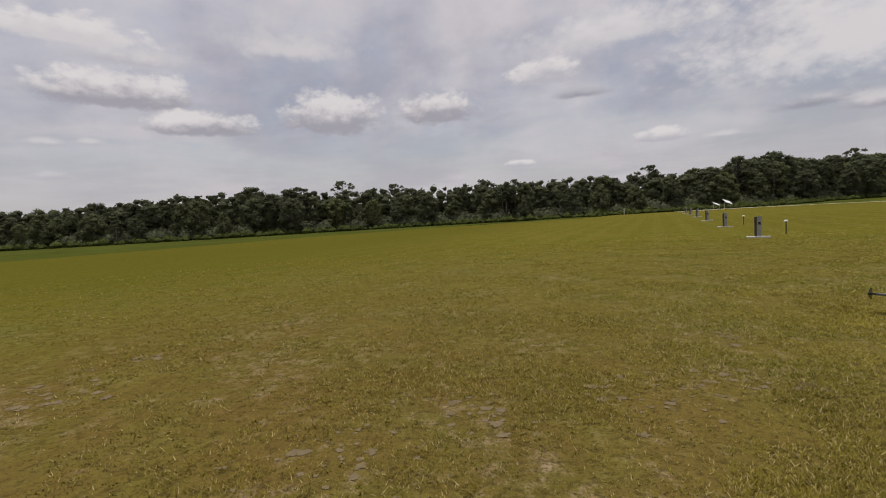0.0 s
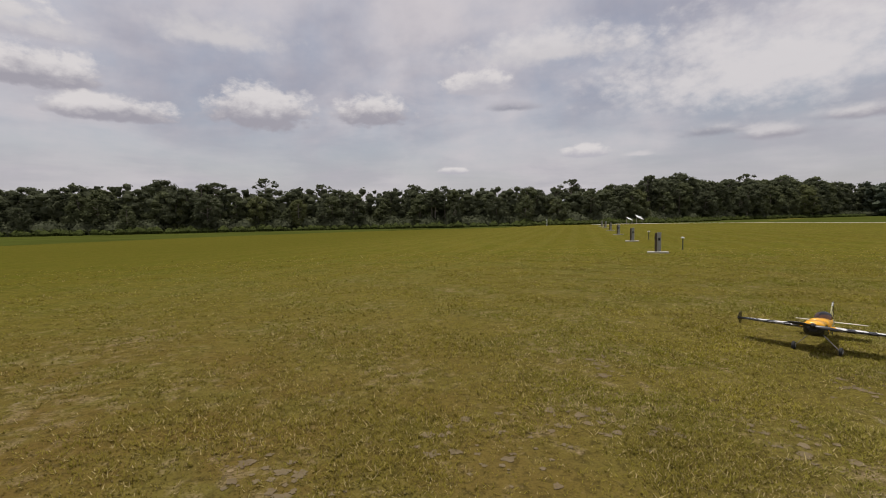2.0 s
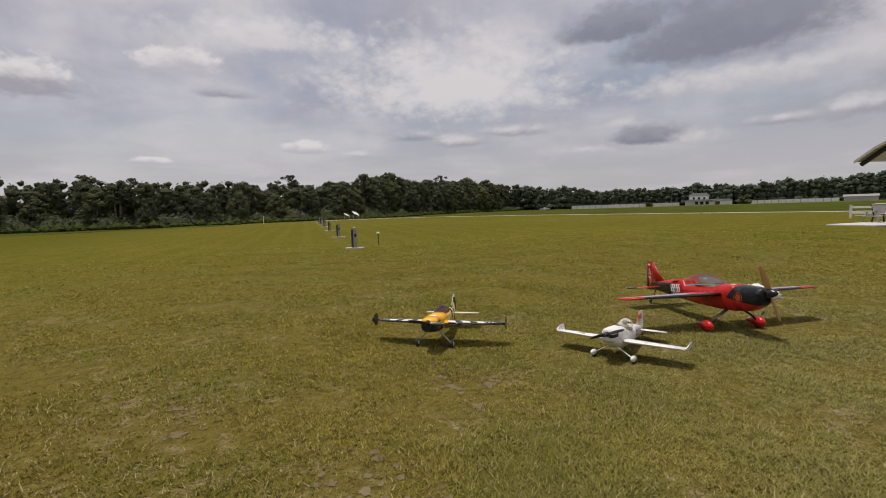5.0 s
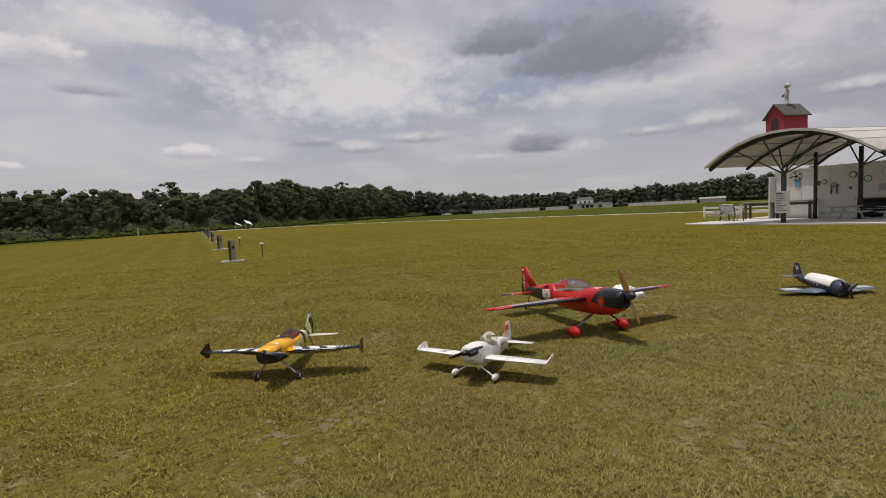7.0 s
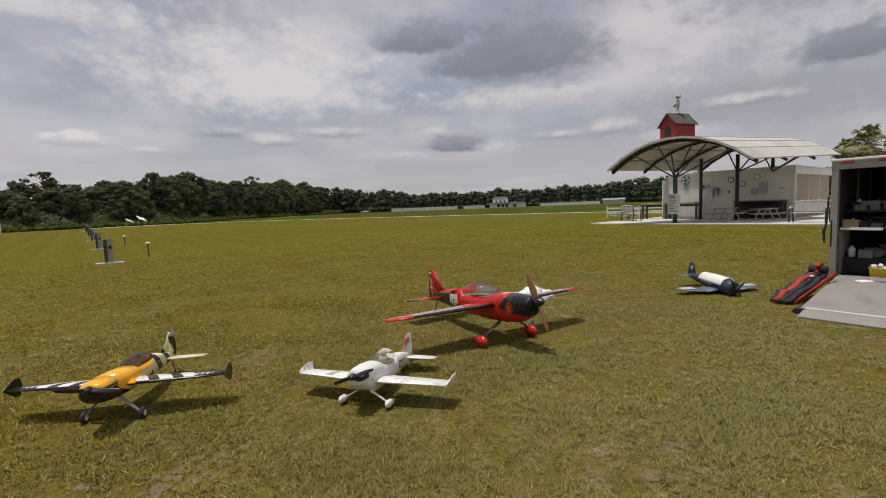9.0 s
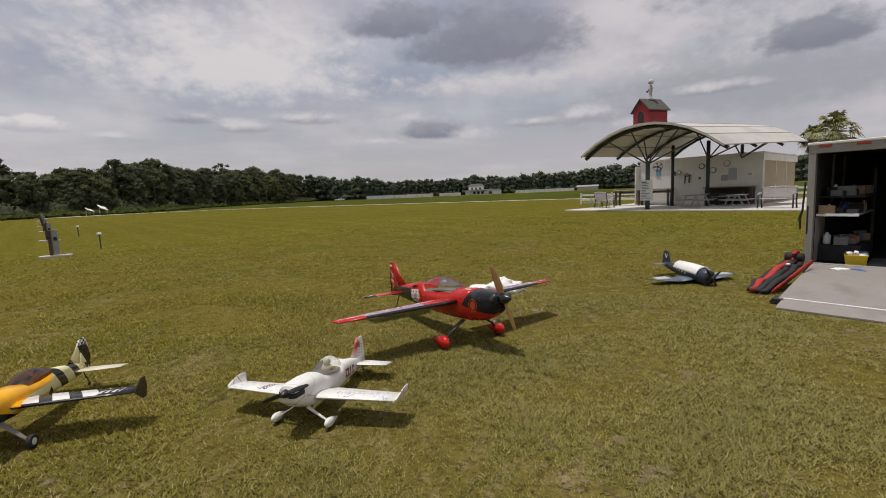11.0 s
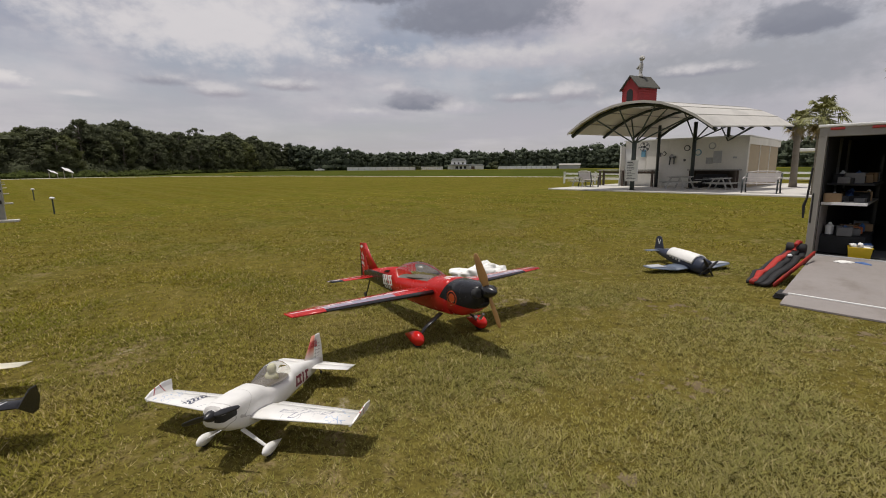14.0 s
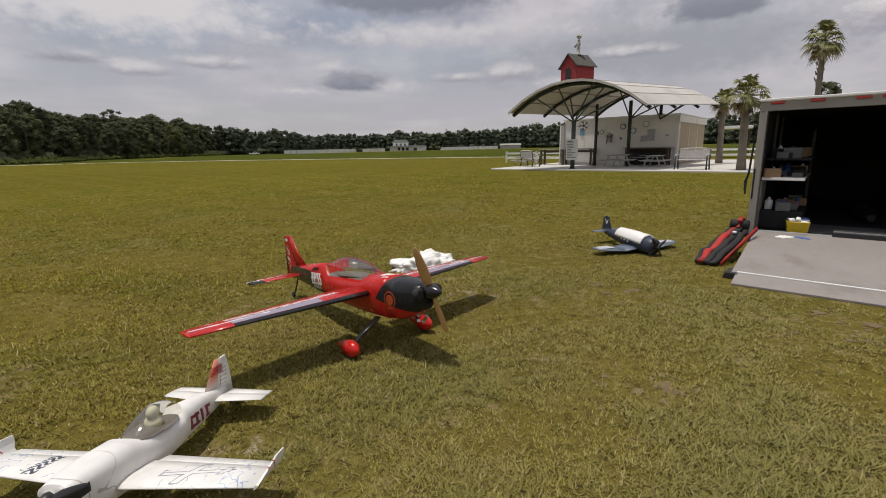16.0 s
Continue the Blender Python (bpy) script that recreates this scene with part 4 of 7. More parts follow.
def white_wing(n, x, y, z):
    s = n.m("ABSOLUTE", y)
    top = n.step(z, 0.205, 0.207)
    # an ink sketch of an aeroplane on one wing, loose signatures on both
    u, v = n.m("ADD", n.m("SUBTRACT", y, 0.37), n.m("MULTIPLY", n.m("ADD", x, 0.13), 0.35)), n.m("ADD", x, n.m("ADD", 0.115, n.m("MULTIPLY", n.m("SUBTRACT", y, 0.37), 0.25)))

    def oblong(a, b, c):
        return n.m("MAXIMUM", n.m("SUBTRACT", n.m("ABSOLUTE", n.m("SUBTRACT", u, c)), a), n.m("SUBTRACT", n.m("ABSOLUTE", v), b))
    plan = n.m("MINIMUM", oblong(0.125, 0.012, 0.0), n.m("MINIMUM", oblong(0.016, 0.072, -0.02), oblong(0.010, 0.030, 0.105)))
    sketch = n.m("MULTIPLY", n.step(n.m("ABSOLUTE", plan), 0.0032, 0.0022), n.step(n.noise(None, 26.0, 2.0), 0.36, 0.44))
    loose_ink = n.m("MULTIPLY", scribble(n, x, y, z, 7.0, 0.007, 3.0), n.m("MULTIPLY", band(n, s, 0.20, 0.60), n.step(n.noise(None, 9.0, 1.0), 0.50, 0.54)))
    lines = n.m("MULTIPLY", n.m("MAXIMUM", sketch, loose_ink), top)
    blue = n.m("MULTIPLY", scribble(n, x, y, z, 16.0, 0.016, 8.0), n.m("MULTIPLY", top, band(n, s, 0.50, 0.62)))
    mark = n.m("MULTIPLY", n.m("MULTIPLY", band(n, y, -0.40, -0.335), band(n, x, -0.20, -0.04)), n.m("MULTIPLY", top, stripes(n, n.m("ADD", x, n.m("MULTIPLY", n.m("SINE", n.m("MULTIPLY", y, 130.0)), 0.012)), 190.0, -0.35)))
    return lines, blue, mark


def white_body(n, x, y, z):
    side = n.step(n.m("ABSOLUTE", y), 0.02, 0.025)
    box_ = n.m("MULTIPLY", n.m("MULTIPLY", band(n, x, -0.70, -0.50), band(n, z, 0.212, 0.288)), side)
    sl = n.m("ADD", x, n.m("MULTIPLY", z, -0.25))
    k = n.m("MAXIMUM", n.step(n.m("SINE", n.m("MULTIPLY", sl, 118.0)), 0.15, 0.25), n.m("MULTIPLY", n.step(n.m("ABSOLUTE", n.m("SUBTRACT", n.m("ABSOLUTE", n.m("SUBTRACT", z, 0.25)), 0.026)), 0.010, 0.008), n.step(n.m("SINE", n.m("MULTIPLY", sl, 39.0)), -0.4, -0.3)))
    logo = n.m("MULTIPLY", box_, k)
    pane = n.m("MULTIPLY", scribble(n, x, z, y, 5.0, 0.006, 1.0), n.step(x, -0.12, -0.08))
    intake = n.m("MULTIPLY", n.m("MULTIPLY", band(n, x, 0.115, 0.21), n.step(n.m("ABSOLUTE", n.m("SUBTRACT", n.m("SUBTRACT", z, 0.262), n.m("MULTIPLY", n.m("SUBTRACT", 0.2, x), 0.22))), 0.020, 0.018)), n.step(n.m("ABSOLUTE", y), 0.015, 0.02))
    return logo, pane, intake


def white_fin(n, x, y, z):
    front = n.m("MULTIPLY", n.step(n.m("ADD", x, n.m("MULTIPLY", z, 0.12)), -0.818, -0.812), n.step(z, 0.30, 0.40))
    k = n.noise(None, 30.0, 2.0)
    top = n.m("MULTIPLY", n.m("MULTIPLY", band(n, z, 0.395, 0.445), n.step(x, -0.905, -0.90)), n.step(k, 0.42, 0.46))
    marks = n.m("MULTIPLY", n.m("MULTIPLY", band(n, x, -0.945, -0.875), band(n, z, 0.32, 0.42)), n.m("MULTIPLY", n.step(n.m("SINE", n.m("MULTIPLY", z, 260.0)), 0.72, 0.78), n.step(k, 0.4, 0.5)))
    return n.m("MULTIPLY", front, 0.8), top, marks


def white_fence_paint(n, x, y, z):
    a = n.m("ABSOLUTE", n.m("SUBTRACT", n.m("MULTIPLY", n.m("ABSOLUTE", n.m("ADD", x, 0.15)), 1.6), n.m("SUBTRACT", 0.285, z)))
    return (n.m("MULTIPLY", n.step(a, 0.007, 0.005), band(n, z, 0.215, 0.265)),)


M["red_body"] = pattern("red_body", (RED, BLACKP, (0.03, 0.028, 0.02), WHITEP, WHITEP, (0.40, 0.06, 0.02), WHITEP, (0.17, 0.165, 0.155)), red_body, 0.25, 0.28)
M["red_wing"] = pattern("red_wing", (RED, BLACKP, (0.27, 0.25, 0.32), (0.72, 0.62, 0.66), (0.72, 0.62, 0.66), (0.02, 0.018, 0.02)), red_wing, 0.25)
M["red_tail"] = pattern("red_tail", (RED, BLACKP, (0.6, 0.5, 0.5)), red_tail, 0.25)
M["red_fin"] = pattern("red_fin", (RED, (0.03, 0.028, 0.02), BLACKP, (0.6, 0.5, 0.5), WHITEP), red_fin, 0.25)
M["red_gloss"] = material("red_gloss", (0.52, 0.016, 0.012), 0.18, 0.0, 0.06, 5.0)
M["black_gloss"] = material("black_gloss", (0.014, 0.014, 0.016), 0.2, 0.0, 0.15, 5.0)
M["carbon"] = material("carbon", (0.016, 0.016, 0.018), 0.35, 0.0, 0.3, 30.0)
M["prop_wood"] = material("prop_wood", (0.42, 0.23, 0.085), 0.4, 0.0, 0.2, 12.0)
M["yellow_body"] = pattern("yellow_body", (YEL, CREAM, BLACKP, BLACKP, BLACKP), yellow_body, 0.22)
M["yellow_wing"] = pattern("yellow_wing", (BLACKP, WHITEP, (0.55, 0.55, 0.55), YEL), yellow_wing, 0.25)
M["yellow_fin"] = pattern("yellow_fin", (CREAM, BLACKP, BLACKP, WHITEP), yellow_fin, 0.25)
M["cream"] = material("cream", (0.70, 0.66, 0.52), 0.35, 0.0, 0.06, 6.0)
M["white_body"] = pattern("white_body", (WHITEP, (0.20, 0.02, 0.05), (0.45, 0.43, 0.41), BLACKP), white_body, 0.45)
M["white_wing"] = pattern("white_wing", (WHITEP, (0.20, 0.20, 0.26), (0.32, 0.42, 0.60), (0.05, 0.055, 0.09)), white_wing, 0.45)
M["white_fin"] = pattern("white_fin", (WHITEP, (0.62, 0.12, 0.03), (0.38, 0.02, 0.03), (0.25, 0.2, 0.2)), white_fin, 0.45)
M["white_tip"] = pattern("white_tip", (WHITEP, (0.35, 0.02, 0.03)), white_fence_paint, 0.45)
M["foam_white"] = material("foam_white", (0.74, 0.73, 0.70), 0.5, 0.0, 0.05, 8.0, 0.15, 120)
M["doll"] = material("doll", (0.66, 0.64, 0.46), 0.55, 0.0, 0.06, 8.0)
M["smoke"] = clear("smoke", (0.28, 0.25, 0.24))
M["smoke_light"] = clear("smoke_light", (0.86, 0.85, 0.82))
M["bronze"] = clear("bronze", (0.10, 0.07, 0.065))
M["cockpit"] = material("cockpit", (0.16, 0.145, 0.13), 0.8, 0.0, 0.2, 9.0)
M["navy"] = material("navy", (0.028, 0.035, 0.060), 0.45, 0.0, 0.25, 6.0)
M["navy_grey"] = material("navy_grey", (0.10, 0.125, 0.17), 0.5, 0.0, 0.2, 6.0)
M["pale_grey"] = material("pale_grey", (0.40, 0.41, 0.42), 0.5, 0.0, 0.15, 6.0)


def wing_part(name, side, y0, y1, root, tip, z, thick, mat, parent, cut=(0.0, 1.0), label="", dz=0.0, n=3):
    """A slab of wing from y0 to y1; root and tip: (leading edge x, chord) at the centre line and at the tip span."""
    rings = []
    for k in range(n):
        t = k / (n - 1)
        y = y0 + (y1 - y0) * t
        s = y / tip[2]
        le, ch = root[0] + (tip[0] - root[0]) * s, root[1] + (tip[1] - root[1]) * s
        rings.append(foil_ring((le, side * y, z + dz * s), ch, thick[0] + (thick[1] - thick[0]) * s, cut=cut))
    return part(name, loft(rings), mat, parent, label, True)


def wheel_part(parent, c, r, w, hub):
    wheel = part("wheel", disc(c, r, w, "y", 20), M["rubber"], parent, "black foam tyre", True)
    part("hub", disc(c, r * 0.56, w * 1.12, "y", 14), hub, wheel, "", True)
    return wheel


def pant(parent, c, length, h, w, mat, r, label):
    """A teardrop wheel fairing with its wheel peeping out below."""
    rings = []
    for t, s in ((0, 0.05), (0.06, 0.5), (0.16, 0.85), (0.3, 1.0), (0.5, 0.88), (0.72, 0.52), (0.9, 0.22), (1.0, 0.04)):
        rings.append([(c[0] + length * (0.36 - t), c[1] + w / 2 * s * math.cos(a), c[2] + h * 0.5 * s * math.sin(a) + 0.1 * h * t) for a in [k * math.tau / 12 for k in range(12)]])
    f = part("wheel_pant", loft(rings), mat, parent, label, True)
    part("wheel", disc((c[0], c[1], r), r, w * 0.4, "y", 16), M["rubber"], f, "black tyre", True)
    return f


def propeller(parent, hub, radius, chord, turn, mat, blades=2, tip_mat=None, twist=0.6):
    """Blades as twisted tapered foils, standing at rest at the angle turn (degrees)."""
    for b in range(blades):
        a = radians(turn) + b * math.tau / blades
        out = Vector((0, math.cos(a), math.sin(a)))
        tan = Vector((0, -math.sin(a), math.cos(a)))
        rings = []
        for t in (0.04, 0.15, 0.35, 0.6, 0.85, 0.97, 1.0):
            c = chord * {0.04: 0.55, 0.15: 0.7, 0.35: 1.0, 0.6: 0.92, 0.85: 0.7, 0.97: 0.5, 1.0: 0.15}[t]
            ang = twist * (1.15 - t)
            d = tan * math.cos(ang) + Vector((1, 0, 0)) * -math.sin(ang)
            u = Vector((1, 0, 0)) * math.cos(ang) + tan * math.sin(ang)
            p = Vector(hub) + out * (radius * t) - d * (c / 2)
            rings.append(foil_ring(p, c, 0.16 * c + 0.004, d, u))
        part("propeller_blade", loft(rings), mat, parent, "", True)
        if tip_mat:
            p = Vector(hub) + out * radius * 0.975
            part("blade_tip", ball(p, (0.012, 0.026, 0.026), None, 8, 6), tip_mat, parent)


def spinner(parent, x, z, r, length, mat):
    rings = []
    for t, s in ((0, 1.0), (0.25, 0.95), (0.5, 0.8), (0.75, 0.52), (0.92, 0.25), (1.0, 0.04)):
        rings.append([(x + length * t, r * s * math.cos(a), z + r * s * math.sin(a)) for a in [k * math.tau / 16 for k in range(16)]])
    return part("spinner", loft(rings), mat, parent, "", True)


def canopy(parent, x0, x1, zf, zr, zt, w, peak, mat, sill):
    """A blown canopy from x0 (front) back to x1."""
    rings, n = [], 12
    for t in (0.0, 0.08, 0.2, 0.36, 0.52, 0.7, 0.86, 1.0):
        x = x0 + (x1 - x0) * t
        base = zf + (zr - zf) * t - sill
        h = (zt - (zf + (zr - zf) * t)) * (math.sin(math.pi * min(1.0, t / peak) / 2) if t < peak else math.cos(math.pi * (t - peak) / (1 - peak) / 2.6)) + sill
        ww = w * (0.55 + 0.45 * math.sin(math.pi * min(1, 0.18 + t * 0.75)))
        rings.append([(x, ww * math.cos(a), base + max(h, 0.004) * math.sin(a) ** 0.85) for a in [math.pi * k / n for k in range(n + 1)]])
    ob = part("canopy", loft(rings, closed=False, caps=False), mat, parent, "tinted clear canopy", True)
    ob.visible_shadow = False
    return ob


def red_plane(at):
    p = thing("model_aeroplane", at, "large red and black model aeroplane with a wooden propeller", "model aeroplane")
    secs = ((0.545, 0.405, 0.535, 0.070), (0.53, 0.372, 0.545, 0.088), (0.48, 0.332, 0.552, 0.111), (0.41, 0.297, 0.560, 0.128), (0.32, 0.266, 0.569, 0.144), (0.20, 0.254, 0.578, 0.149), (0.12, 0.25, 0.582, 0.150), (-0.10, 0.255, 0.582, 0.148), (-0.15, 0.257, 0.56, 0.147),
            (-0.45, 0.285, 0.55, 0.140), (-0.73, 0.32, 0.56, 0.126), (-0.765, 0.328, 0.635, 0.120), (-1.05, 0.37, 0.62, 0.098), (-1.35, 0.415, 0.59, 0.062), (-1.62, 0.455, 0.56, 0.025))
    part("fuselage", loft([body_ring(x, b, t, w, 3.0 if x > 0 else 2.6, 28, 0.52) for x, b, t, w in secs if x < 0.21]), M["red_body"], p, "red fuselage with black tail underside and white panels", True)
    c = part("cowl", loft([body_ring(x, b, t, w, 3.0, 28, 0.52) for x, b, t, w in secs if x > 0.19]), M["red_body"], p, "black glossy engine cowl running into red", True)
    for s in (-1, 1):
        part("air_intake", disc((0.535, s * 0.082, 0.485), 0.042, 0.055, "x", 16), M["black_matt"], c, "dark cooling opening", True)
    part("lower_intake", ball((0.505, 0, 0.385), (0.04, 0.07, 0.035)), M["black_matt"], c, "", True)
    ex = part("exhaust", tube([(0.42, 0.07, 0.27), (0.37, 0.075, 0.225)], 0.013, 8), M["grey_metal"], c)
    part("exhaust_tip", ball((0.368, 0.075, 0.224), 0.016), M["white_plastic"], ex)
    part("switch", ball((0.43, -0.02, 0.263), 0.014), M["white_plastic"], c)
    canopy(p, -0.08, -0.765, 0.578, 0.615, 0.705, 0.125, 0.55, M["smoke_light"], 0.03)
    part("cockpit_floor", ball((-0.42, 0, 0.553), (0.24, 0.09, 0.012)), M["cockpit"], p)
    for s in (-1, 1):
        part("scoop_mark", prism([(-1.00, 0.575), (-0.93, 0.605), (-0.84, 0.61), (-0.88, 0.585)], 0.006, "y", s * 0.098), M["black_gloss"], p, "black vent mark edged in white")
        wing_part("wing_panel", s, 0.15, 1.38, (0.04, 0.46), (-0.10, 0.245, 1.38), 0.46, (0.075, 0.032), M["red_wing"], p, (0.0, 0.745), "red wing with black leading edge and grey band", n=6)
        wing_part("aileron", s, 0.19, 1.37, (0.04, 0.46), (-0.10, 0.245, 1.38), 0.46, (0.075, 0.032), M["red_wing"], p, (0.755, 1.0), n=6)
        part("wing_tip", loft([foil_ring((-0.10, s * 1.381, 0.46), 0.245, 0.032), foil_ring((-0.115, s * 1.398, 0.46), 0.21, 0.016)]), M["red_gloss"], p, "", True)
        wing_part("stabiliser", s, 0.02, 0.53, (-1.30, 0.32), (-1.37, 0.22, 0.53), 0.50, (0.024, 0.016), M["red_tail"], p, (0.0, 0.55))
        wing_part("elevator", s, 0.05, 0.53, (-1.30, 0.32), (-1.37, 0.22, 0.53), 0.50, (0.024, 0.016), M["red_tail"], p, (0.56, 1.0))
        part("gear_leg", loft([[(0.04 + a, s * 0.11, 0.262 + b) for a, b in ((-0.03, -.006), (0.03, -.006), (0.03, .006), (-0.03, .006))],
                              [(0.02 + a, s * 0.27, 0.165 + b) for a, b in ((-0.022, -.006), (0.022, -.006), (0.022, .006), (-0.022, .006))],
                              [(0.0 + a, s * 0.345, 0.085 + b) for a, b in ((-0.016, -.006), (0.016, -.006), (0.016, .006), (-0.016, .006))]]), M["carbon"], p, "black carbon gear leg", True)
        pant(p, (0.0, s * 0.365, 0.078), 0.31, 0.135, 0.105, M["red_gloss"], 0.062, "glossy red wheel fairing")
    part("fin", loft([foil_ring((-1.28, 0, 0.575), 0.27, 0.03, up=(0, 1, 0)), foil_ring((-1.44, 0, 0.72), 0.14, 0.026, up=(0, 1, 0)), foil_ring((-1.545, 0, 0.885), 0.055, 0.018, up=(0, 1, 0))]), M["red_fin"], p, "", True)
    part("rudder", prism([(-1.555, 0.44), (-1.605, 0.885), (-1.70, 0.888), (-1.755, 0.44)], 0.018, "y"), M["red_fin"], p, "red rudder with pale script and dark rear edge", False, 0.006)
    tw = part("tail_gear", tube([(-1.52, 0, 0.46), (-1.63, 0, 0.30), (-1.68, 0, 0.26)], 0.008, 6), M["black"], p)
    part("tail_wheel", disc((-1.69, 0, 0.25), 0.03, 0.016, "y", 12), M["rubber"], tw, "", True)
    spinner(p, 0.548, 0.492, 0.060, 0.145, M["black_gloss"])
    propeller(p, (0.582, 0, 0.492), 0.345, 0.074, 108, M["prop_wood"], 2)
    return p


def yellow_plane(at):
    p = thing("model_aeroplane", at, "yellow, black and white striped model aeroplane with wing-tip plates", "model aeroplane")
    secs = ((0.300, 0.262, 0.340, 0.060), (0.285, 0.225, 0.355, 0.084), (0.24, 0.200, 0.366, 0.098), (0.12, 0.190, 0.380, 0.108), (-0.08, 0.195, 0.393, 0.108), (-0.20, 0.212, 0.395, 0.105), (-0.24, 0.216, 0.38, 0.102), (-0.46, 0.235, 0.385, 0.084), (-0.50, 0.24, 0.43, 0.08),
            (-0.75, 0.265, 0.415, 0.055), (-0.95, 0.29, 0.39, 0.03), (-1.06, 0.305, 0.375, 0.012))
    part("fuselage", loft([body_ring(x, b, t, w, 3.0, 22, 0.5) for x, b, t, w in secs if x < 0.2]), M["yellow_body"], p, "yellow fuselage, black below, striped black and cream behind", True)
    c = part("cowl", loft([body_ring(x, b, t, w, 3.0, 22, 0.5) for x, b, t, w in secs if x > 0.1]), M["yellow_body"], p, "yellow engine cowl with black lower half", True)
    part("air_intake", ball((0.287, 0, 0.29), (0.02, 0.07, 0.045)), M["black_matt"], c, "", True)
    canopy(p, -0.19, -0.52, 0.39, 0.43, 0.472, 0.088, 0.5, M["bronze"], 0.02)
    for s in (-1, 1):
        wing_part("wing_panel", s, 0.09, 0.82, (0.03, 0.345), (-0.06, 0.20, 0.82), 0.285, (0.058, 0.028), M["yellow_wing"], p, (0.0, 0.73), "black wing with slanting white stripes", n=5)
        wing_part("aileron", s, 0.11, 0.815, (0.03, 0.345), (-0.06, 0.20, 0.82), 0.285, (0.058, 0.028), M["yellow_wing"], p, (0.745, 1.0), n=5)
        part("side_plate", prism([(-0.045, 0.285), (-0.15, 0.36), (-0.215, 0.365), (-0.245, 0.29), (-0.225, 0.215), (-0.17, 0.21)], 0.006, "y", s * 0.826), M["black_gloss"], p, "black plate standing on the wing tip", False, 0.002)
        wing_part("stabiliser", s, 0.02, 0.36, (-0.80, 0.24), (-0.86, 0.16, 0.36), 0.335, (0.016, 0.01), M["cream"], p, (0.0, 0.5))
        wing_part("elevator", s, 0.03, 0.36, (-0.80, 0.24), (-0.86, 0.16, 0.36), 0.335, (0.016, 0.01), M["cream"], p, (0.52, 1.0))
        part("gear_leg", loft([[(0.06 + a, s * 0.06, 0.215 + b) for a, b in ((-0.03, -.004), (0.03, -.004), (0.03, .004), (-0.03, .004))],
                              [(0.0 + a, s * 0.195, 0.06 + b) for a, b in ((-0.013, -.004), (0.013, -.004), (0.013, .004), (-0.013, .004))]]), M["alu"], p, "bare metal gear leg")
        wheel_part(p, (0.0, s * 0.215, 0.046), 0.046, 0.032, M["white_plastic"])
    part("fin", loft([foil_ring((-0.78, 0, 0.395), 0.17, 0.016, up=(0, 1, 0)), foil_ring((-0.90, 0, 0.50), 0.075, 0.014, up=(0, 1, 0)), foil_ring((-0.955, 0, 0.59), 0.035, 0.01, up=(0, 1, 0))]), M["yellow_fin"], p, "", True)
    part("rudder", prism([(-0.965, 0.30), (-0.99, 0.595), (-1.05, 0.60), (-1.12, 0.42), (-1.10, 0.30)], 0.012, "y"), M["yellow_fin"], p, "striped rudder with a chequered top", False, 0.004)
    tw = part("tail_gear", tube([(-1.0, 0, 0.31), (-1.08, 0, 0.20)], 0.005, 6), M["black"], p)
    part("tail_wheel", disc((-1.085, 0, 0.178), 0.018, 0.01, "y", 10), M["rubber"], tw, "", True)
    spinner(p, 0.300, 0.315, 0.03, 0.05, M["black_gloss"])
    propeller(p, (0.320, 0, 0.315), 0.23, 0.042, 176, M["carbon"], 2)
    return p


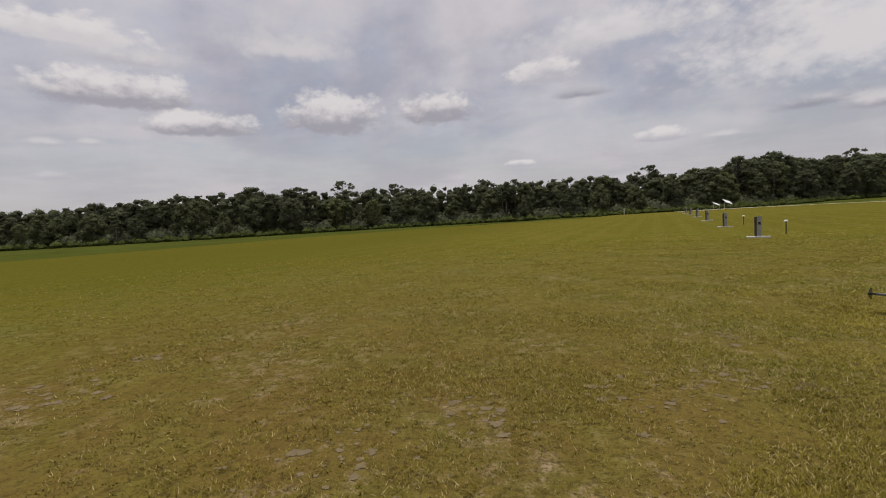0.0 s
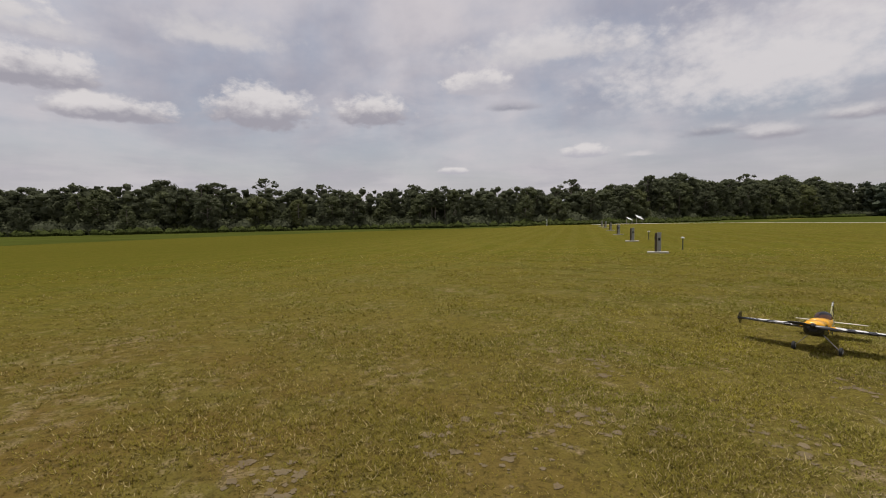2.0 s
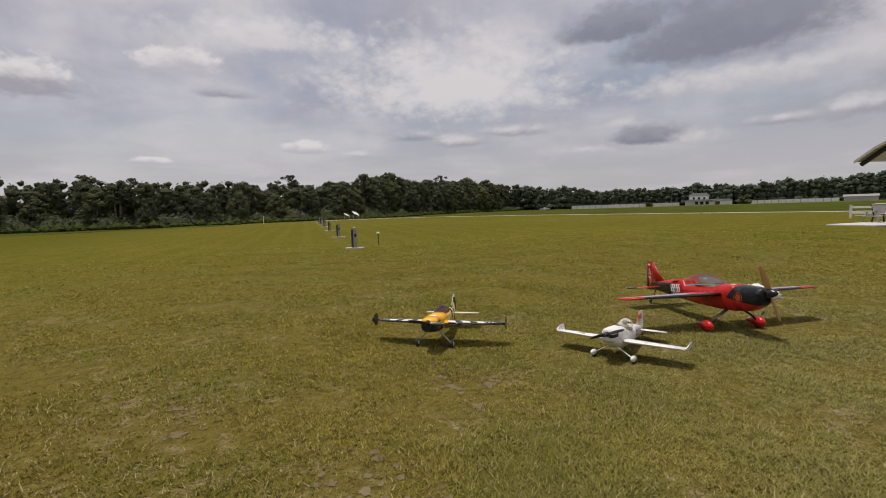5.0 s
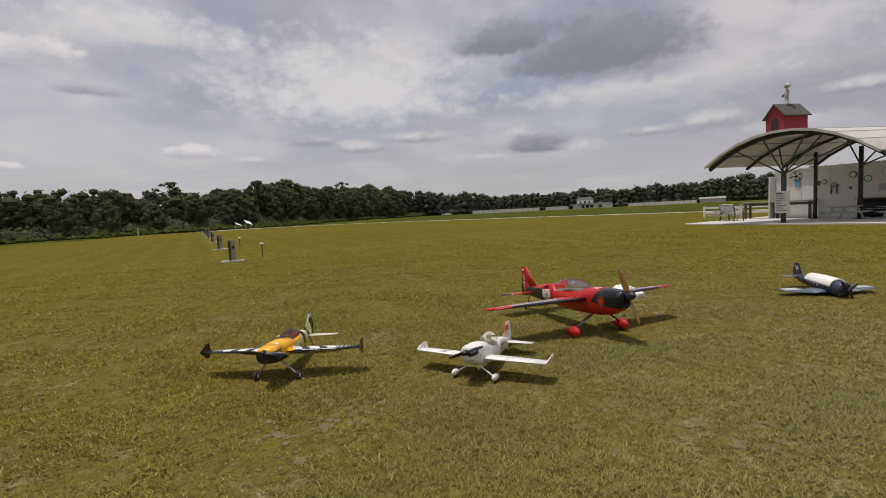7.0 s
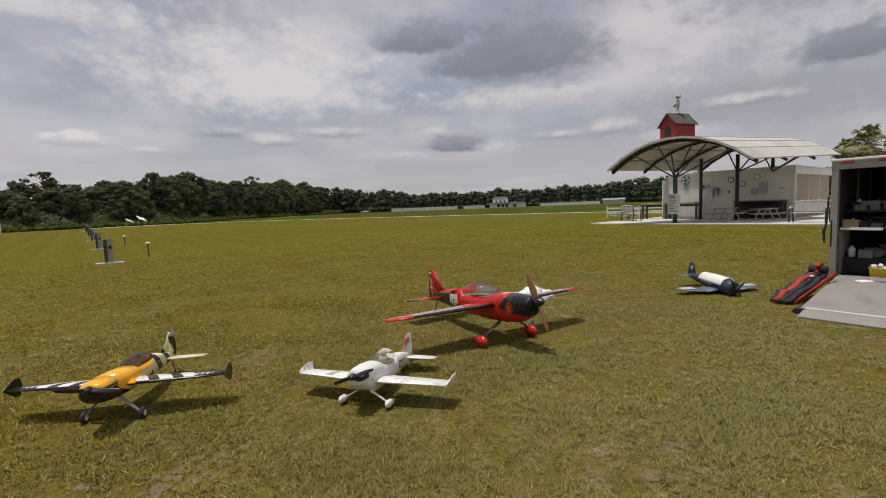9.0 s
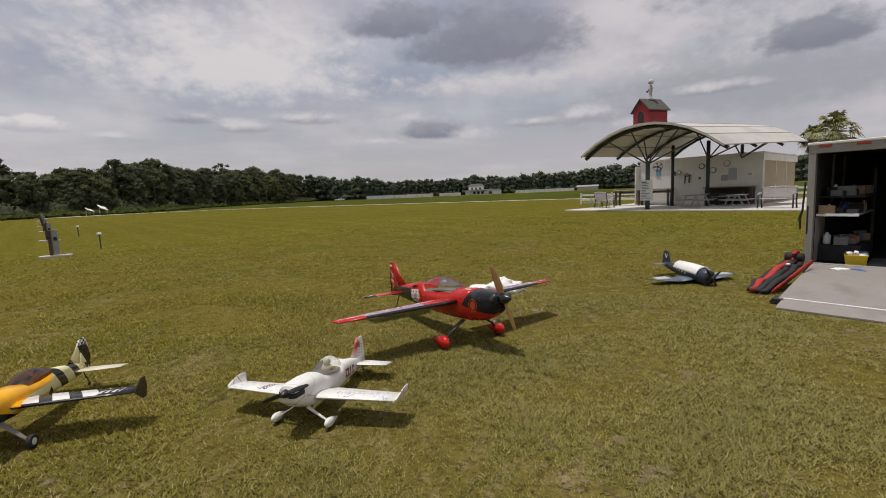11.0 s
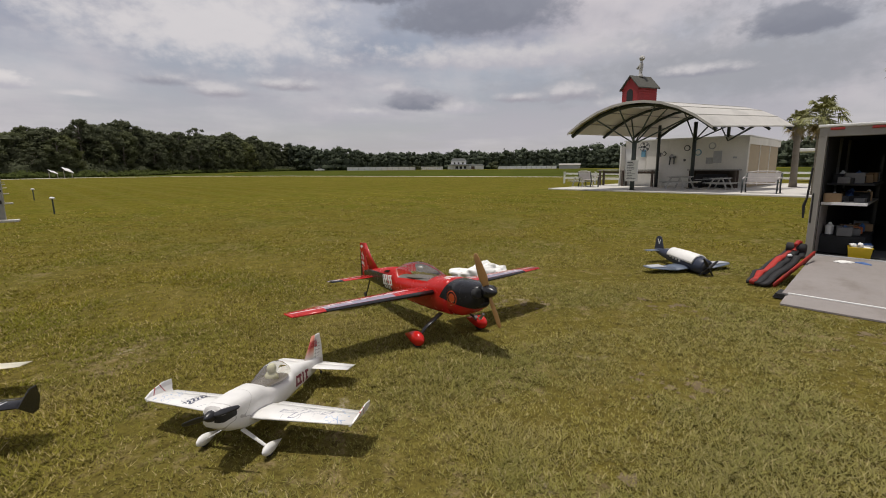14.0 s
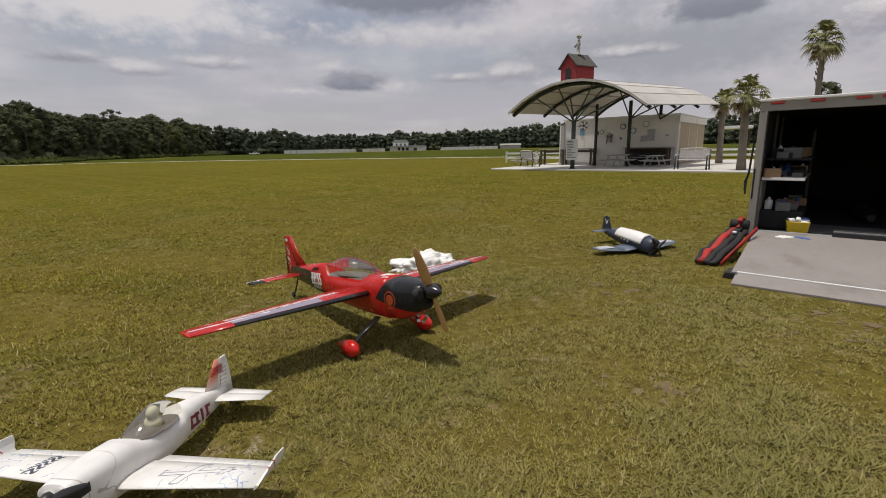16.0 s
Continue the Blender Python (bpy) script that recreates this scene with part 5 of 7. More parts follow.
def white_plane(at):
    p = thing("model_aeroplane", at, "white foam model aeroplane with ink drawings on its wings", "model aeroplane")
    secs = ((0.205, 0.245, 0.305, 0.042), (0.19, 0.205, 0.318, 0.066), (0.12, 0.168, 0.334, 0.085), (0.0, 0.135, 0.345, 0.093), (-0.13, 0.126, 0.345, 0.094), (-0.19, 0.126, 0.318, 0.093), (-0.34, 0.14, 0.308, 0.09), (-0.46, 0.155, 0.312, 0.078), (-0.485, 0.158, 0.35, 0.075),
            (-0.66, 0.182, 0.335, 0.055), (-0.84, 0.21, 0.315, 0.035), (-0.98, 0.228, 0.30, 0.012))
    part("fuselage", loft([body_ring(x, b, t, w, 3.2 if x > -0.2 else 2.7, 28, 0.46) for x, b, t, w in secs]), M["white_body"], p, "white foam fuselage with a dark red mark on its side", True)
    canopy(p, -0.18, -0.475, 0.335, 0.345, 0.424, 0.070, 0.6, M["smoke_light"], 0.02)
    part("cockpit_floor", ball((-0.315, 0, 0.312), (0.165, 0.082, 0.010)), M["cockpit"], p, "grey cockpit floor")
    bust = ball((-0.33, 0, 0.330), (0.032, 0.046, 0.038))
    tube([(-0.33, 0, 0.355), (-0.33, 0, 0.372)], 0.018, 8, bust)
    ball((-0.326, 0, 0.381), (0.032, 0.029, 0.034), bust)
    part("pilot_bust", bust, M["doll"], p, "cream plastic doll pilot", True)
    for s in (-1, 1):
        wing_part("wing_panel", s, 0.06, 0.655, (0.022, 0.295), (-0.048, 0.212, 0.655), 0.205, (0.046, 0.026), M["white_wing"], p, (0.0, 0.76), "white wing with dark ink drawings", n=5)
        wing_part("aileron", s, 0.12, 0.64, (0.022, 0.295), (-0.048, 0.212, 0.655), 0.205, (0.046, 0.026), M["white_wing"], p, (0.77, 1.0), n=5)
        teeth = bmesh.new()
        for k in range(22):
            y = 0.40 + k * 0.0112
            x = 0.015 - 0.07 * y / 0.655
            prism([(x - 0.004, y - 0.004), (x + 0.010, y), (x - 0.004, y + 0.004)], 0.006, "z", 0.205, teeth) if s > 0 else prism([(x - 0.004, -y - 0.004), (x + 0.010, -y), (x - 0.004, -y + 0.004)], 0.006, "z", 0.205, teeth)
        part("edge_teeth", teeth, M["foam_white"], p, "", kind="stuff")
        part("tip_fence", loft([[(a, s * y, z) for a in (-0.05, -0.25)] + [(a, s * (y + 0.012), z) for a in (-0.25, -0.05)] for y, z in ((0.648, 0.195), (0.664, 0.215))] +
                               [[(-0.10, s * 0.675, 0.24), (-0.262, s * 0.675, 0.24), (-0.262, s * 0.685, 0.24), (-0.10, s * 0.685, 0.24)],
                                [(-0.195, s * 0.682, 0.272), (-0.262, s * 0.682, 0.272), (-0.262, s * 0.688, 0.272), (-0.195, s * 0.688, 0.272)]]), M["white_tip"], p, "upturned white tip with a red arrow")
        wing_part("stabiliser", s, 0.02, 0.30, (-0.745, 0.215), (-0.80, 0.15, 0.30), 0.268, (0.018, 0.012), M["foam_white"], p, (0.0, 0.55))
        wing_part("elevator", s, 0.03, 0.30, (-0.745, 0.215), (-0.80, 0.15, 0.30), 0.268, (0.018, 0.012), M["foam_white"], p, (0.57, 1.0))
        part("gear_leg", loft([[(0.02 + a, s * 0.05, 0.14 + b) for a, b in ((-0.016, -.003), (0.016, -.003), (0.016, .003), (-0.016, .003))],
                              [(0.0 + a, s * 0.195, 0.05 + b) for a, b in ((-0.008, -.004), (0.008, -.004), (0.008, .004), (-0.008, .004))]]), M["foam_white"], p, "white gear leg")
        pant(p, (0.0, s * 0.208, 0.042), 0.185, 0.066, 0.05, M["foam_white"], 0.03, "long white wheel fairing")
    part("fin", loft([foil_ring((-0.725, 0, 0.315), 0.17, 0.020, up=(0, 1, 0)), foil_ring((-0.785, 0, 0.40), 0.105, 0.017, up=(0, 1, 0)), foil_ring((-0.83, 0, 0.482), 0.058, 0.012, up=(0, 1, 0))]), M["white_fin"], p, "", True)
    part("rudder", prism([(-0.892, 0.23), (-0.888, 0.485), (-0.94, 0.488), (-0.975, 0.40), (-1.015, 0.23)], 0.014, "y"), M["white_fin"], p, "white rudder with small marks", False, 0.004)
    tw = part("tail_gear", tube([(-0.93, 0, 0.235), (-0.985, 0, 0.185)], 0.004, 6), M["black"], p)
    part("tail_wheel", disc((-0.99, 0, 0.172), 0.014, 0.008, "y", 10), M["rubber"], tw, "", True)
    spinner(p, 0.203, 0.277, 0.030, 0.055, M["carbon"])
    propeller(p, (0.215, 0, 0.28), 0.185, 0.034, 22, M["carbon"], 2)
    return p


def warbird(at):
    p = thing("model_warbird", at, "navy blue model fighter lying on its belly under white foam", "model aeroplane")
    secs = ((0.42, 0.035, 0.225, 0.09), (0.40, 0.02, 0.24, 0.105), (0.30, 0.01, 0.25, 0.112), (0.12, 0.008, 0.25, 0.11), (-0.12, 0.015, 0.24, 0.10), (-0.36, 0.05, 0.225, 0.075), (-0.58, 0.09, 0.205, 0.045), (-0.72, 0.125, 0.185, 0.014))
    part("fuselage", loft([body_ring(x, b, t, w, 2.1, 20, 0.5) for x, b, t, w in secs]), M["navy"], p, "navy blue fuselage with white letters", True)
    part("cowl_front", disc((0.425, 0, 0.13), 0.08, 0.03, "x", 18), M["black_matt"], p, "black engine front", True)
    cov = []
    for x, r in ((0.27, 0.131), (0.265, 0.138), (0.0, 0.136), (-0.30, 0.118), (-0.305, 0.112)):
        zc = 0.135 + (0.25 - x) * 0.035
        cov.append([(x, r * math.cos(a) * 1.02, zc + r * math.sin(a) * 1.05) for a in [math.radians(8 + 164 * k / 14) for k in range(15)]] + [(x, (r - 0.012) * math.cos(a), zc + (r - 0.012) * math.sin(a)) for a in [math.radians(172 - 164 * k / 14) for k in range(15)]])
    part("foam_cover", loft(cov), M["foam_white"], p, "white foam sheet bent over the cockpit", True)
    for k in range(5):
        x0 = -0.02 - k * 0.075
        for s in (-1, 1):
            part("letter_mark", box((x0, s * (0.101 - k * 0.006 if k < 2 else 0.092 - (k - 2) * 0.012), 0.135 + k * 0.006), (0.034 + 0.008 * (k % 2), 0.012, 0.034)), M["white_plastic"], p)
    for s in (-1, 1):
        wing_part("wing_inner", s, 0.06, 0.30, (0.20, 0.33), (0.19, 0.30, 0.30), 0.075, (0.055, 0.045), M["navy_grey"], p, dz=-0.03, label="dark blue-grey wing root")
        w = []
        for y, le, ch, th, z in ((0.30, 0.19, 0.30, 0.042, 0.046), (0.5, 0.165, 0.26, 0.034, 0.062), (0.66, 0.125, 0.19, 0.024, 0.076), (0.71, 0.06, 0.09, 0.012, 0.080)):
            w.append(foil_ring((le, s * y, z), ch, th))
        part("wing_outer", loft(w), M["navy_grey"], p, "blue-grey outer wing", True)
        part("wing_panel_mark", prism([(0.11, s * 0.42), (-0.05, s * 0.44), (-0.03, s * 0.66), (0.09, s * 0.66)], 0.004, "z", 0.087), M["pale_grey"], p, "pale worn wing top")
        wing_part("stabiliser", s, 0.01, 0.25, (-0.56, 0.16), (-0.60, 0.10, 0.25), 0.165, (0.014, 0.01), M["navy_grey"], p)
    part("fin", prism([(-0.52, 0.19), (-0.60, 0.385), (-0.66, 0.40), (-0.72, 0.37), (-0.75, 0.17)], 0.016, "y"), M["navy"], p, "navy fin with a white letter V", False, 0.004)
    for s in (-1, 1):
        vm = prism([(-0.60, 0.345), (-0.615, 0.345), (-0.64, 0.285), (-0.634, 0.262)], 0.003, "y", s * 0.0095)
        prism([(-0.685, 0.345), (-0.67, 0.345), (-0.634, 0.285), (-0.634, 0.262)], 0.003, "y", s * 0.0095, vm)
        part("letter_v", vm, M["white_plastic"], p, "white letter V")
    spinner(p, 0.435, 0.13, 0.03, 0.05, M["black"])
    propeller(p, (0.455, 0, 0.13), 0.175, 0.042, 35, M["carbon"], 4)
    return p


def heading(x, y, hx, hy, pitch, z=0.0, lean=0.0):
    """A pose on the grass with the nose along (hx, hy), raised by pitch degrees."""
    return pose(x, y, z, lean, -pitch, math.degrees(math.atan2(hy, hx)))


red_plane(heading(8.77, 4.05, -0.43, -0.90, 7.0))
yellow_plane(heading(5.505, 5.93, -0.33, -0.285, 8.0))
white_plane(heading(6.675, 4.325, -0.40, -0.11, 9.0))
warbird(heading(12.905, 2.155, -1.23, -1.01, -2.0, 0.012))

# ---- crumpled cloth on the grass ----
def heap(name, at, size, seed, mat, label, category):
    bm = ball((0, 0, 0), 1.0, None, 72, 36)
    for v in bm.verts:
        c = v.co.copy()
        r = 1.0 + 0.28 * noise.fractal(c * 1.6 + Vector((seed, 0, 0)), 1.0, 2.0, 3) + 0.26 * abs(noise.noise(c * 3.4 + Vector((0, seed, 0)))) - 0.16 * abs(noise.noise(c * 7.5 + Vector((seed, seed, 0)))) + 0.07 * noise.noise(c * 15 + Vector((0, 0, seed)))
        v.co = Vector((c.x * r * size[0], c.y * r * size[1], max(-0.02, c.z * r * size[2] * (1.0 + 0.5 * noise.noise(Vector((c.x * 2.2, c.y * 2.2, seed)))))))
    ob = part(name, bm, mat, None, label, True, 0, category)
    ob.matrix_basis = at
    return ob


heap("cloth", pose(11.12, 4.78, 0.012, 0, 0, -47), (0.45, 0.21, 0.15), 3.0, M["cloth"], "crumpled white cloth lying on the grass", "cloth")

# ---- open trailer (local x runs into it, y to its open side's left) ----
TRAILER = pose(13.03, -0.46, 0, 0, 0, -19.1)


def trailer():
    t = thing("cargo_trailer", TRAILER, "white enclosed cargo trailer with its rear ramp let down", "trailer")
    W, H, D, L = 1.17, 2.06, 0.28, 5.2          # half width, height, deck, length
    part("floor_deck", box((L / 2, 0, D - 0.05), (L, 2 * W - 0.1, 0.10)), M["black_matt"], t, "near-black deck")
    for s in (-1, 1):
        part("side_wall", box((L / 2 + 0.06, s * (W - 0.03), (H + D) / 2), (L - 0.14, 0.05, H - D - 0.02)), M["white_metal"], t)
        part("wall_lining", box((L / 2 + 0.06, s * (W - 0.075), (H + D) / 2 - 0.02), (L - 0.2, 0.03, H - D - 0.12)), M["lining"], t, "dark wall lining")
        part("corner_post", box((0.02, s * (W - 0.045), (H + D) / 2 - 0.05), (0.10, 0.092, H - D + 0.04)), M["alu"], t, "pale metal door post", False, 0.008)
        part("post_edge", box((-0.036, s * (W - 0.078), (H + D) / 2 - 0.05), (0.012, 0.018, H - D - 0.05)), M["alu"], t)
    part("header", box((0.02, 0, H - 0.06), (0.11, 2 * W, 0.13)), M["alu"], t, "pale metal door header", False, 0.008)
    for y in (-0.95, -0.55, -0.12, 0.12, 0.56, 0.98):
        part("marker_lamp", box((-0.042, y, H - 0.022), (0.02, 0.15, 0.035)), M["red_glass"], t, "dark red marker lamp", False, 0.006)
    part("roof", box((L / 2, 0, H + 0.012), (L + 0.08, 2 * W + 0.02, 0.03)), M["white_metal"], t)
    part("roof_trim", box((-0.03, 0, H + 0.02), (0.05, 2 * W + 0.03, 0.035)), M["white_metal"], t, "", False, 0.008)
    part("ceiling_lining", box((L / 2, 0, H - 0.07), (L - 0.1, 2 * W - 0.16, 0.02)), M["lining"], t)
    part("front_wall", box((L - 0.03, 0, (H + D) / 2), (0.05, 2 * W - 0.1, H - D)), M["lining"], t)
    part("rear_beam", box((0.03, 0, D - 0.10), (0.12, 2 * W, 0.12)), M["black"], t)
    part("hinge_bar", tube([(-0.02, -1.05, D + 0.012), (-0.02, 1.05, D + 0.012)], 0.014, 8), M["grey_metal"], t)
    part("door_seal", box((-0.02, W - 0.02, 0.95), (0.03, 0.02, 0.42)), M["black"], t, "black latch bar on the post")
    for s in (-1, 1):
        for x in (2.2, 3.0):
            part("wheel", disc((x, s * (W + 0.02), 0.33), 0.33, 0.18, "y", 20), M["rubber"], t, "black tyre", True)
    ramp = part("ramp", prism([(-0.03, D + 0.01), (-1.80, 0.075), (-1.80, 0.035), (-0.03, D - 0.045)], 2.12, "y", 0.0), M["ramp_board"], t, "worn grey-beige ramp board", False, 0.004)
    part("flap", prism([(-1.815, 0.072), (-2.13, 0.022), (-2.13, 0.004), (-1.815, 0.045)], 1.98, "y", 0.02), M["ramp_board"], ramp, "hinged ramp flap")
    part("flap_hinge", tube([(-1.808, -1.0, 0.078), (-1.808, 1.0, 0.078)], 0.010, 8), M["white_metal"], ramp, "pale hinge line")
    for k in range(3):
        part("ramp_bumper", box((-1.74, 1.075 - 0.01 * k, 0.022 + 0.02 * k), (0.26, 0.12, 0.016)), M["rubber"], ramp)
    # inside: shelves against the left wall
    for k, (x0, z, y0, y1) in enumerate(((0.12, 1.02, 0.58, 1.07), (0.30, 1.28, 0.55, 1.06))):
        part("shelf", box((x0 + 0.7, (y0 + y1) / 2, z), (1.4, y1 - y0, 0.028)), M["grey_wood"] if k == 0 else M["black_matt"], t, "wooden shelf with clutter", False, 0.004)
    part("shelf_post", box((1.60, 0.60, 1.0), (0.04, 0.04, 1.40)), M["black"], t)
    part("shelf_edge", box((0.11, 0.825, 1.018), (0.02, 0.49, 0.04)), M["white_paint"], t, "pale worn shelf edge", False, 0.003)
    # low wall patch gets a paler board colour to look sunlit
    part("lower_lining", box((0.40, W - 0.098, 0.64), (0.60, 0.012, 0.68)), M["ramp_board"], t, "lower wall lining coloured pale as if sunlit")
    part("threshold", box((0.10, -0.44, D + 0.035), (0.30, 1.30, 0.07)), M["rubber"], t, "black raised threshold", False, 0.01)
    part("threshold_edge", box((-0.02, -0.44, D + 0.076), (0.03, 1.28, 0.012)), M["grey_metal"], t)
    for x in (1.1, 2.0):
        part("wall_rail", box((x, W - 0.11, 1.55), (0.05, 0.03, 0.8)), M["grey_plastic"], t)
    part("side_rack", tube([(0.9, -0.98, 1.30), (3.4, -0.98, 1.30)], 0.02, 8), M["grey_metal"], t, "dull metal rack bar")
    part("side_rack", tube([(0.9, -0.98, 0.80), (3.4, -0.98, 0.80)], 0.02, 8), M["grey_metal"], t, "dull metal rack bar")
    part("lower_cabinet", box((0.75, 0.82, 0.42), (0.9, 0.52, 0.26)), M["black_matt"], t, "black low chest", False, 0.01)
    return t


trailer()


def inside(x, y, z):
    """A place in the trailer, in the world."""
    return TRAILER @ Vector((x, y, z))


def loose(name, bm, mat, at, label, category, bevel=0.006, group="clutter in the trailer"):
    ob = part(name, bm, mat, None, label, False, bevel, category, "", group)
    ob.matrix_basis = at
    return ob


def bin_():
    t = thing("storage_bin", TRAILER @ pose(0.22, 0.60, 0.283, 0, 0, 8), "open yellow plastic bin with white rags in it", "bin")
    bm = bmesh.new()
    rings = [[(a * w, b * d, z) for a, b in ((-1, -1), (1, -1), (1, 1), (-1, 1))] for w, d, z in ((0.085, 0.115, 0), (0.10, 0.13, 0.14), (0.092, 0.122, 0.14), (0.08, 0.11, 0.012))]
    part("tub", loft(rings, True, True, bm), M["yellow_plastic"], t)
    part("rim", tube([(-0.10, -0.13, 0.14), (0.10, -0.13, 0.14), (0.10, 0.13, 0.14), (-0.10, 0.13, 0.14), (-0.10, -0.13, 0.14)], 0.007, 6), M["yellow_plastic"], t)
    rng = random.Random(3)
    for k in range(9):
        bm = ball((0, 0, 0), (rng.uniform(0.025, 0.05), rng.uniform(0.03, 0.06), rng.uniform(0.015, 0.04)), None, 14, 8)
        for v in bm.verts:
            v.co *= 1.0 + 0.6 * noise.noise(v.co * 40 + Vector((k, 0, 0)))
            v.co += Vector((rng.uniform(-0.002, 0.002) + (k % 3 - 1) * 0.05, (k // 3 - 1) * 0.075, 0.135 + 0.012 * (k % 4)))
        part("rag" if k != 5 else "bottle", bm, M["cloth"] if k not in (2, 5) else M["blue_plastic"], t, "", True)
    return t


bin_()
loose("canister", tube([(0, 0, 0), (0, 0, 0.13), (0, 0, 0.15), (0, 0, 0.175)], [0.05, 0.05, 0.02, 0.02], 14), M["white_plastic"], TRAILER @ pose(0.42, 0.98, 0.553), "white fuel canister on the low chest", "canister")
rnd = random.Random(5)
kinds = ((M["white_plastic"], "white plastic bottle", "bottle"), (M["cardboard"], "brown carton", "box"), (M["blue_plastic"], "blue plastic bottle", "bottle"), (M["grey_plastic"], "grey tool case", "case"), (M["cardboard"], "brown cardboard box", "box"), (M["black_matt"], "black battery box", "box"),
         (M["black_matt"], "black radio case", "case"), (M["grey_plastic"], "grey charger unit", "charger"))
for z, x in ((1.034, 0.16), (1.034, 0.20), (1.034, 0.26), (1.294, 0.34), (1.294, 0.37), (1.294, 0.40), (0.552, 0.30), (0.552, 0.36)):
    while x < 1.5:
        mt, lab, cat = kinds[rnd.randrange(len(kinds))]
        w, h = rnd.uniform(0.05, 0.14), rnd.uniform(0.03, 0.15)
        y = rnd.uniform(0.66, 0.98)
        if cat == "bottle":
            bm = tube([(0, 0, 0), (0, 0, h), (0, 0, h + 0.02), (0, 0, h + 0.035)], [0.035, 0.035, 0.014, 0.014], 12)
        else:
            bm = box((0, 0, h / 2), (w, rnd.uniform(0.1, 0.22), h))
        loose(cat if cat != "case" else "tool_case", bm, mt, TRAILER @ pose(x, y, z, 0, 0, rnd.uniform(-20, 20)), lab + (" on the trailer's shelf" if z > 1 else " on the trailer's low chest"), cat)
        x += w + rnd.uniform(0.02, 0.12)
for x, y, w, d, h, mt, lab, cat in ((0.55, 0.95, 0.12, 0.10, 0.12, M["black_matt"], "black canister on the low chest", "canister"), (0.75, 0.72, 0.14, 0.14, 0.10, M["orange_plastic"], "orange plastic box on the low chest", "box"),
                                    (0.5, 0.72, 0.16, 0.14, 0.10, M["grey_plastic"], "grey plastic box on the low chest", "box")):
    loose("canister" if cat == "canister" else "box", box((0, 0, h / 2), (w, d, h)), mt, TRAILER @ pose(x, y, 0.552, 0, 0, 15), lab, cat, 0.015)
loose("model_fuselage", tube([(0, 0, 0.12), (0.35, 0, 0.13), (0.9, 0, 0.12), (1.5, 0, 0.10)], [0.05, 0.115, 0.10, 0.03], 14), M["carbon"], TRAILER @ pose(1.2, -0.2, 0.285, 0, 0, 6), "dark model fuselage stored on the trailer's deck", "model aeroplane")
loose("model_wing", loft([foil_ring((0, 0, 0.035), 0.34, 0.05), foil_ring((-0.06, 1.2, 0.03), 0.22, 0.03)]), M["pale_grey"], TRAILER @ pose(2.2, -0.9, 0.90, 0, 0, -80), "pale model wing laid on a rack in the trailer", "model wing")
loose("wing_rack", box((0, 0, 0), (1.5, 0.5, 0.03), None, box((-0.6, 0, -0.31), (0.04, 0.45, 0.6), None, box((0.6, 0, -0.31), (0.04, 0.45, 0.6)))), M["black_matt"], TRAILER @ pose(2.8, -0.85, 0.897), "black storage rack inside the trailer", "rack")
loose("deck_mat", box((0, 0, 0.006), (0.75, 0.95, 0.012)), M["grey_plastic"], TRAILER @ pose(0.62, 0.02, 0.281), "grey rubber mat on the trailer's deck", "mat", 0.003)
heap("glove", TRAILER @ pose(-0.24, 0.70, 0.262, 0, -6.5, 20), (0.05, 0.11, 0.018), 7.0, M["cloth"], "crumpled white glove on the ramp", "glove")
heap("rag", TRAILER @ pose(-0.21, 0.52, 0.265, 0, -6.5, -20), (0.035, 0.10, 0.014), 9.0, M["blue_plastic"], "crumpled blue rag on the ramp", "rag")
loose("strap", tube([(0, 0, 1.52), (0.0, 0.02, 1.1), (0.01, 0.05, 0.98), (0.0, 0.04, 0.80)], [0.012, 0.014, 0.02, 0.012], 6), M["bag_black"], TRAILER @ pose(-0.0, 1.20, 0), "dark strap hanging beside the trailer's post", "strap", 0)


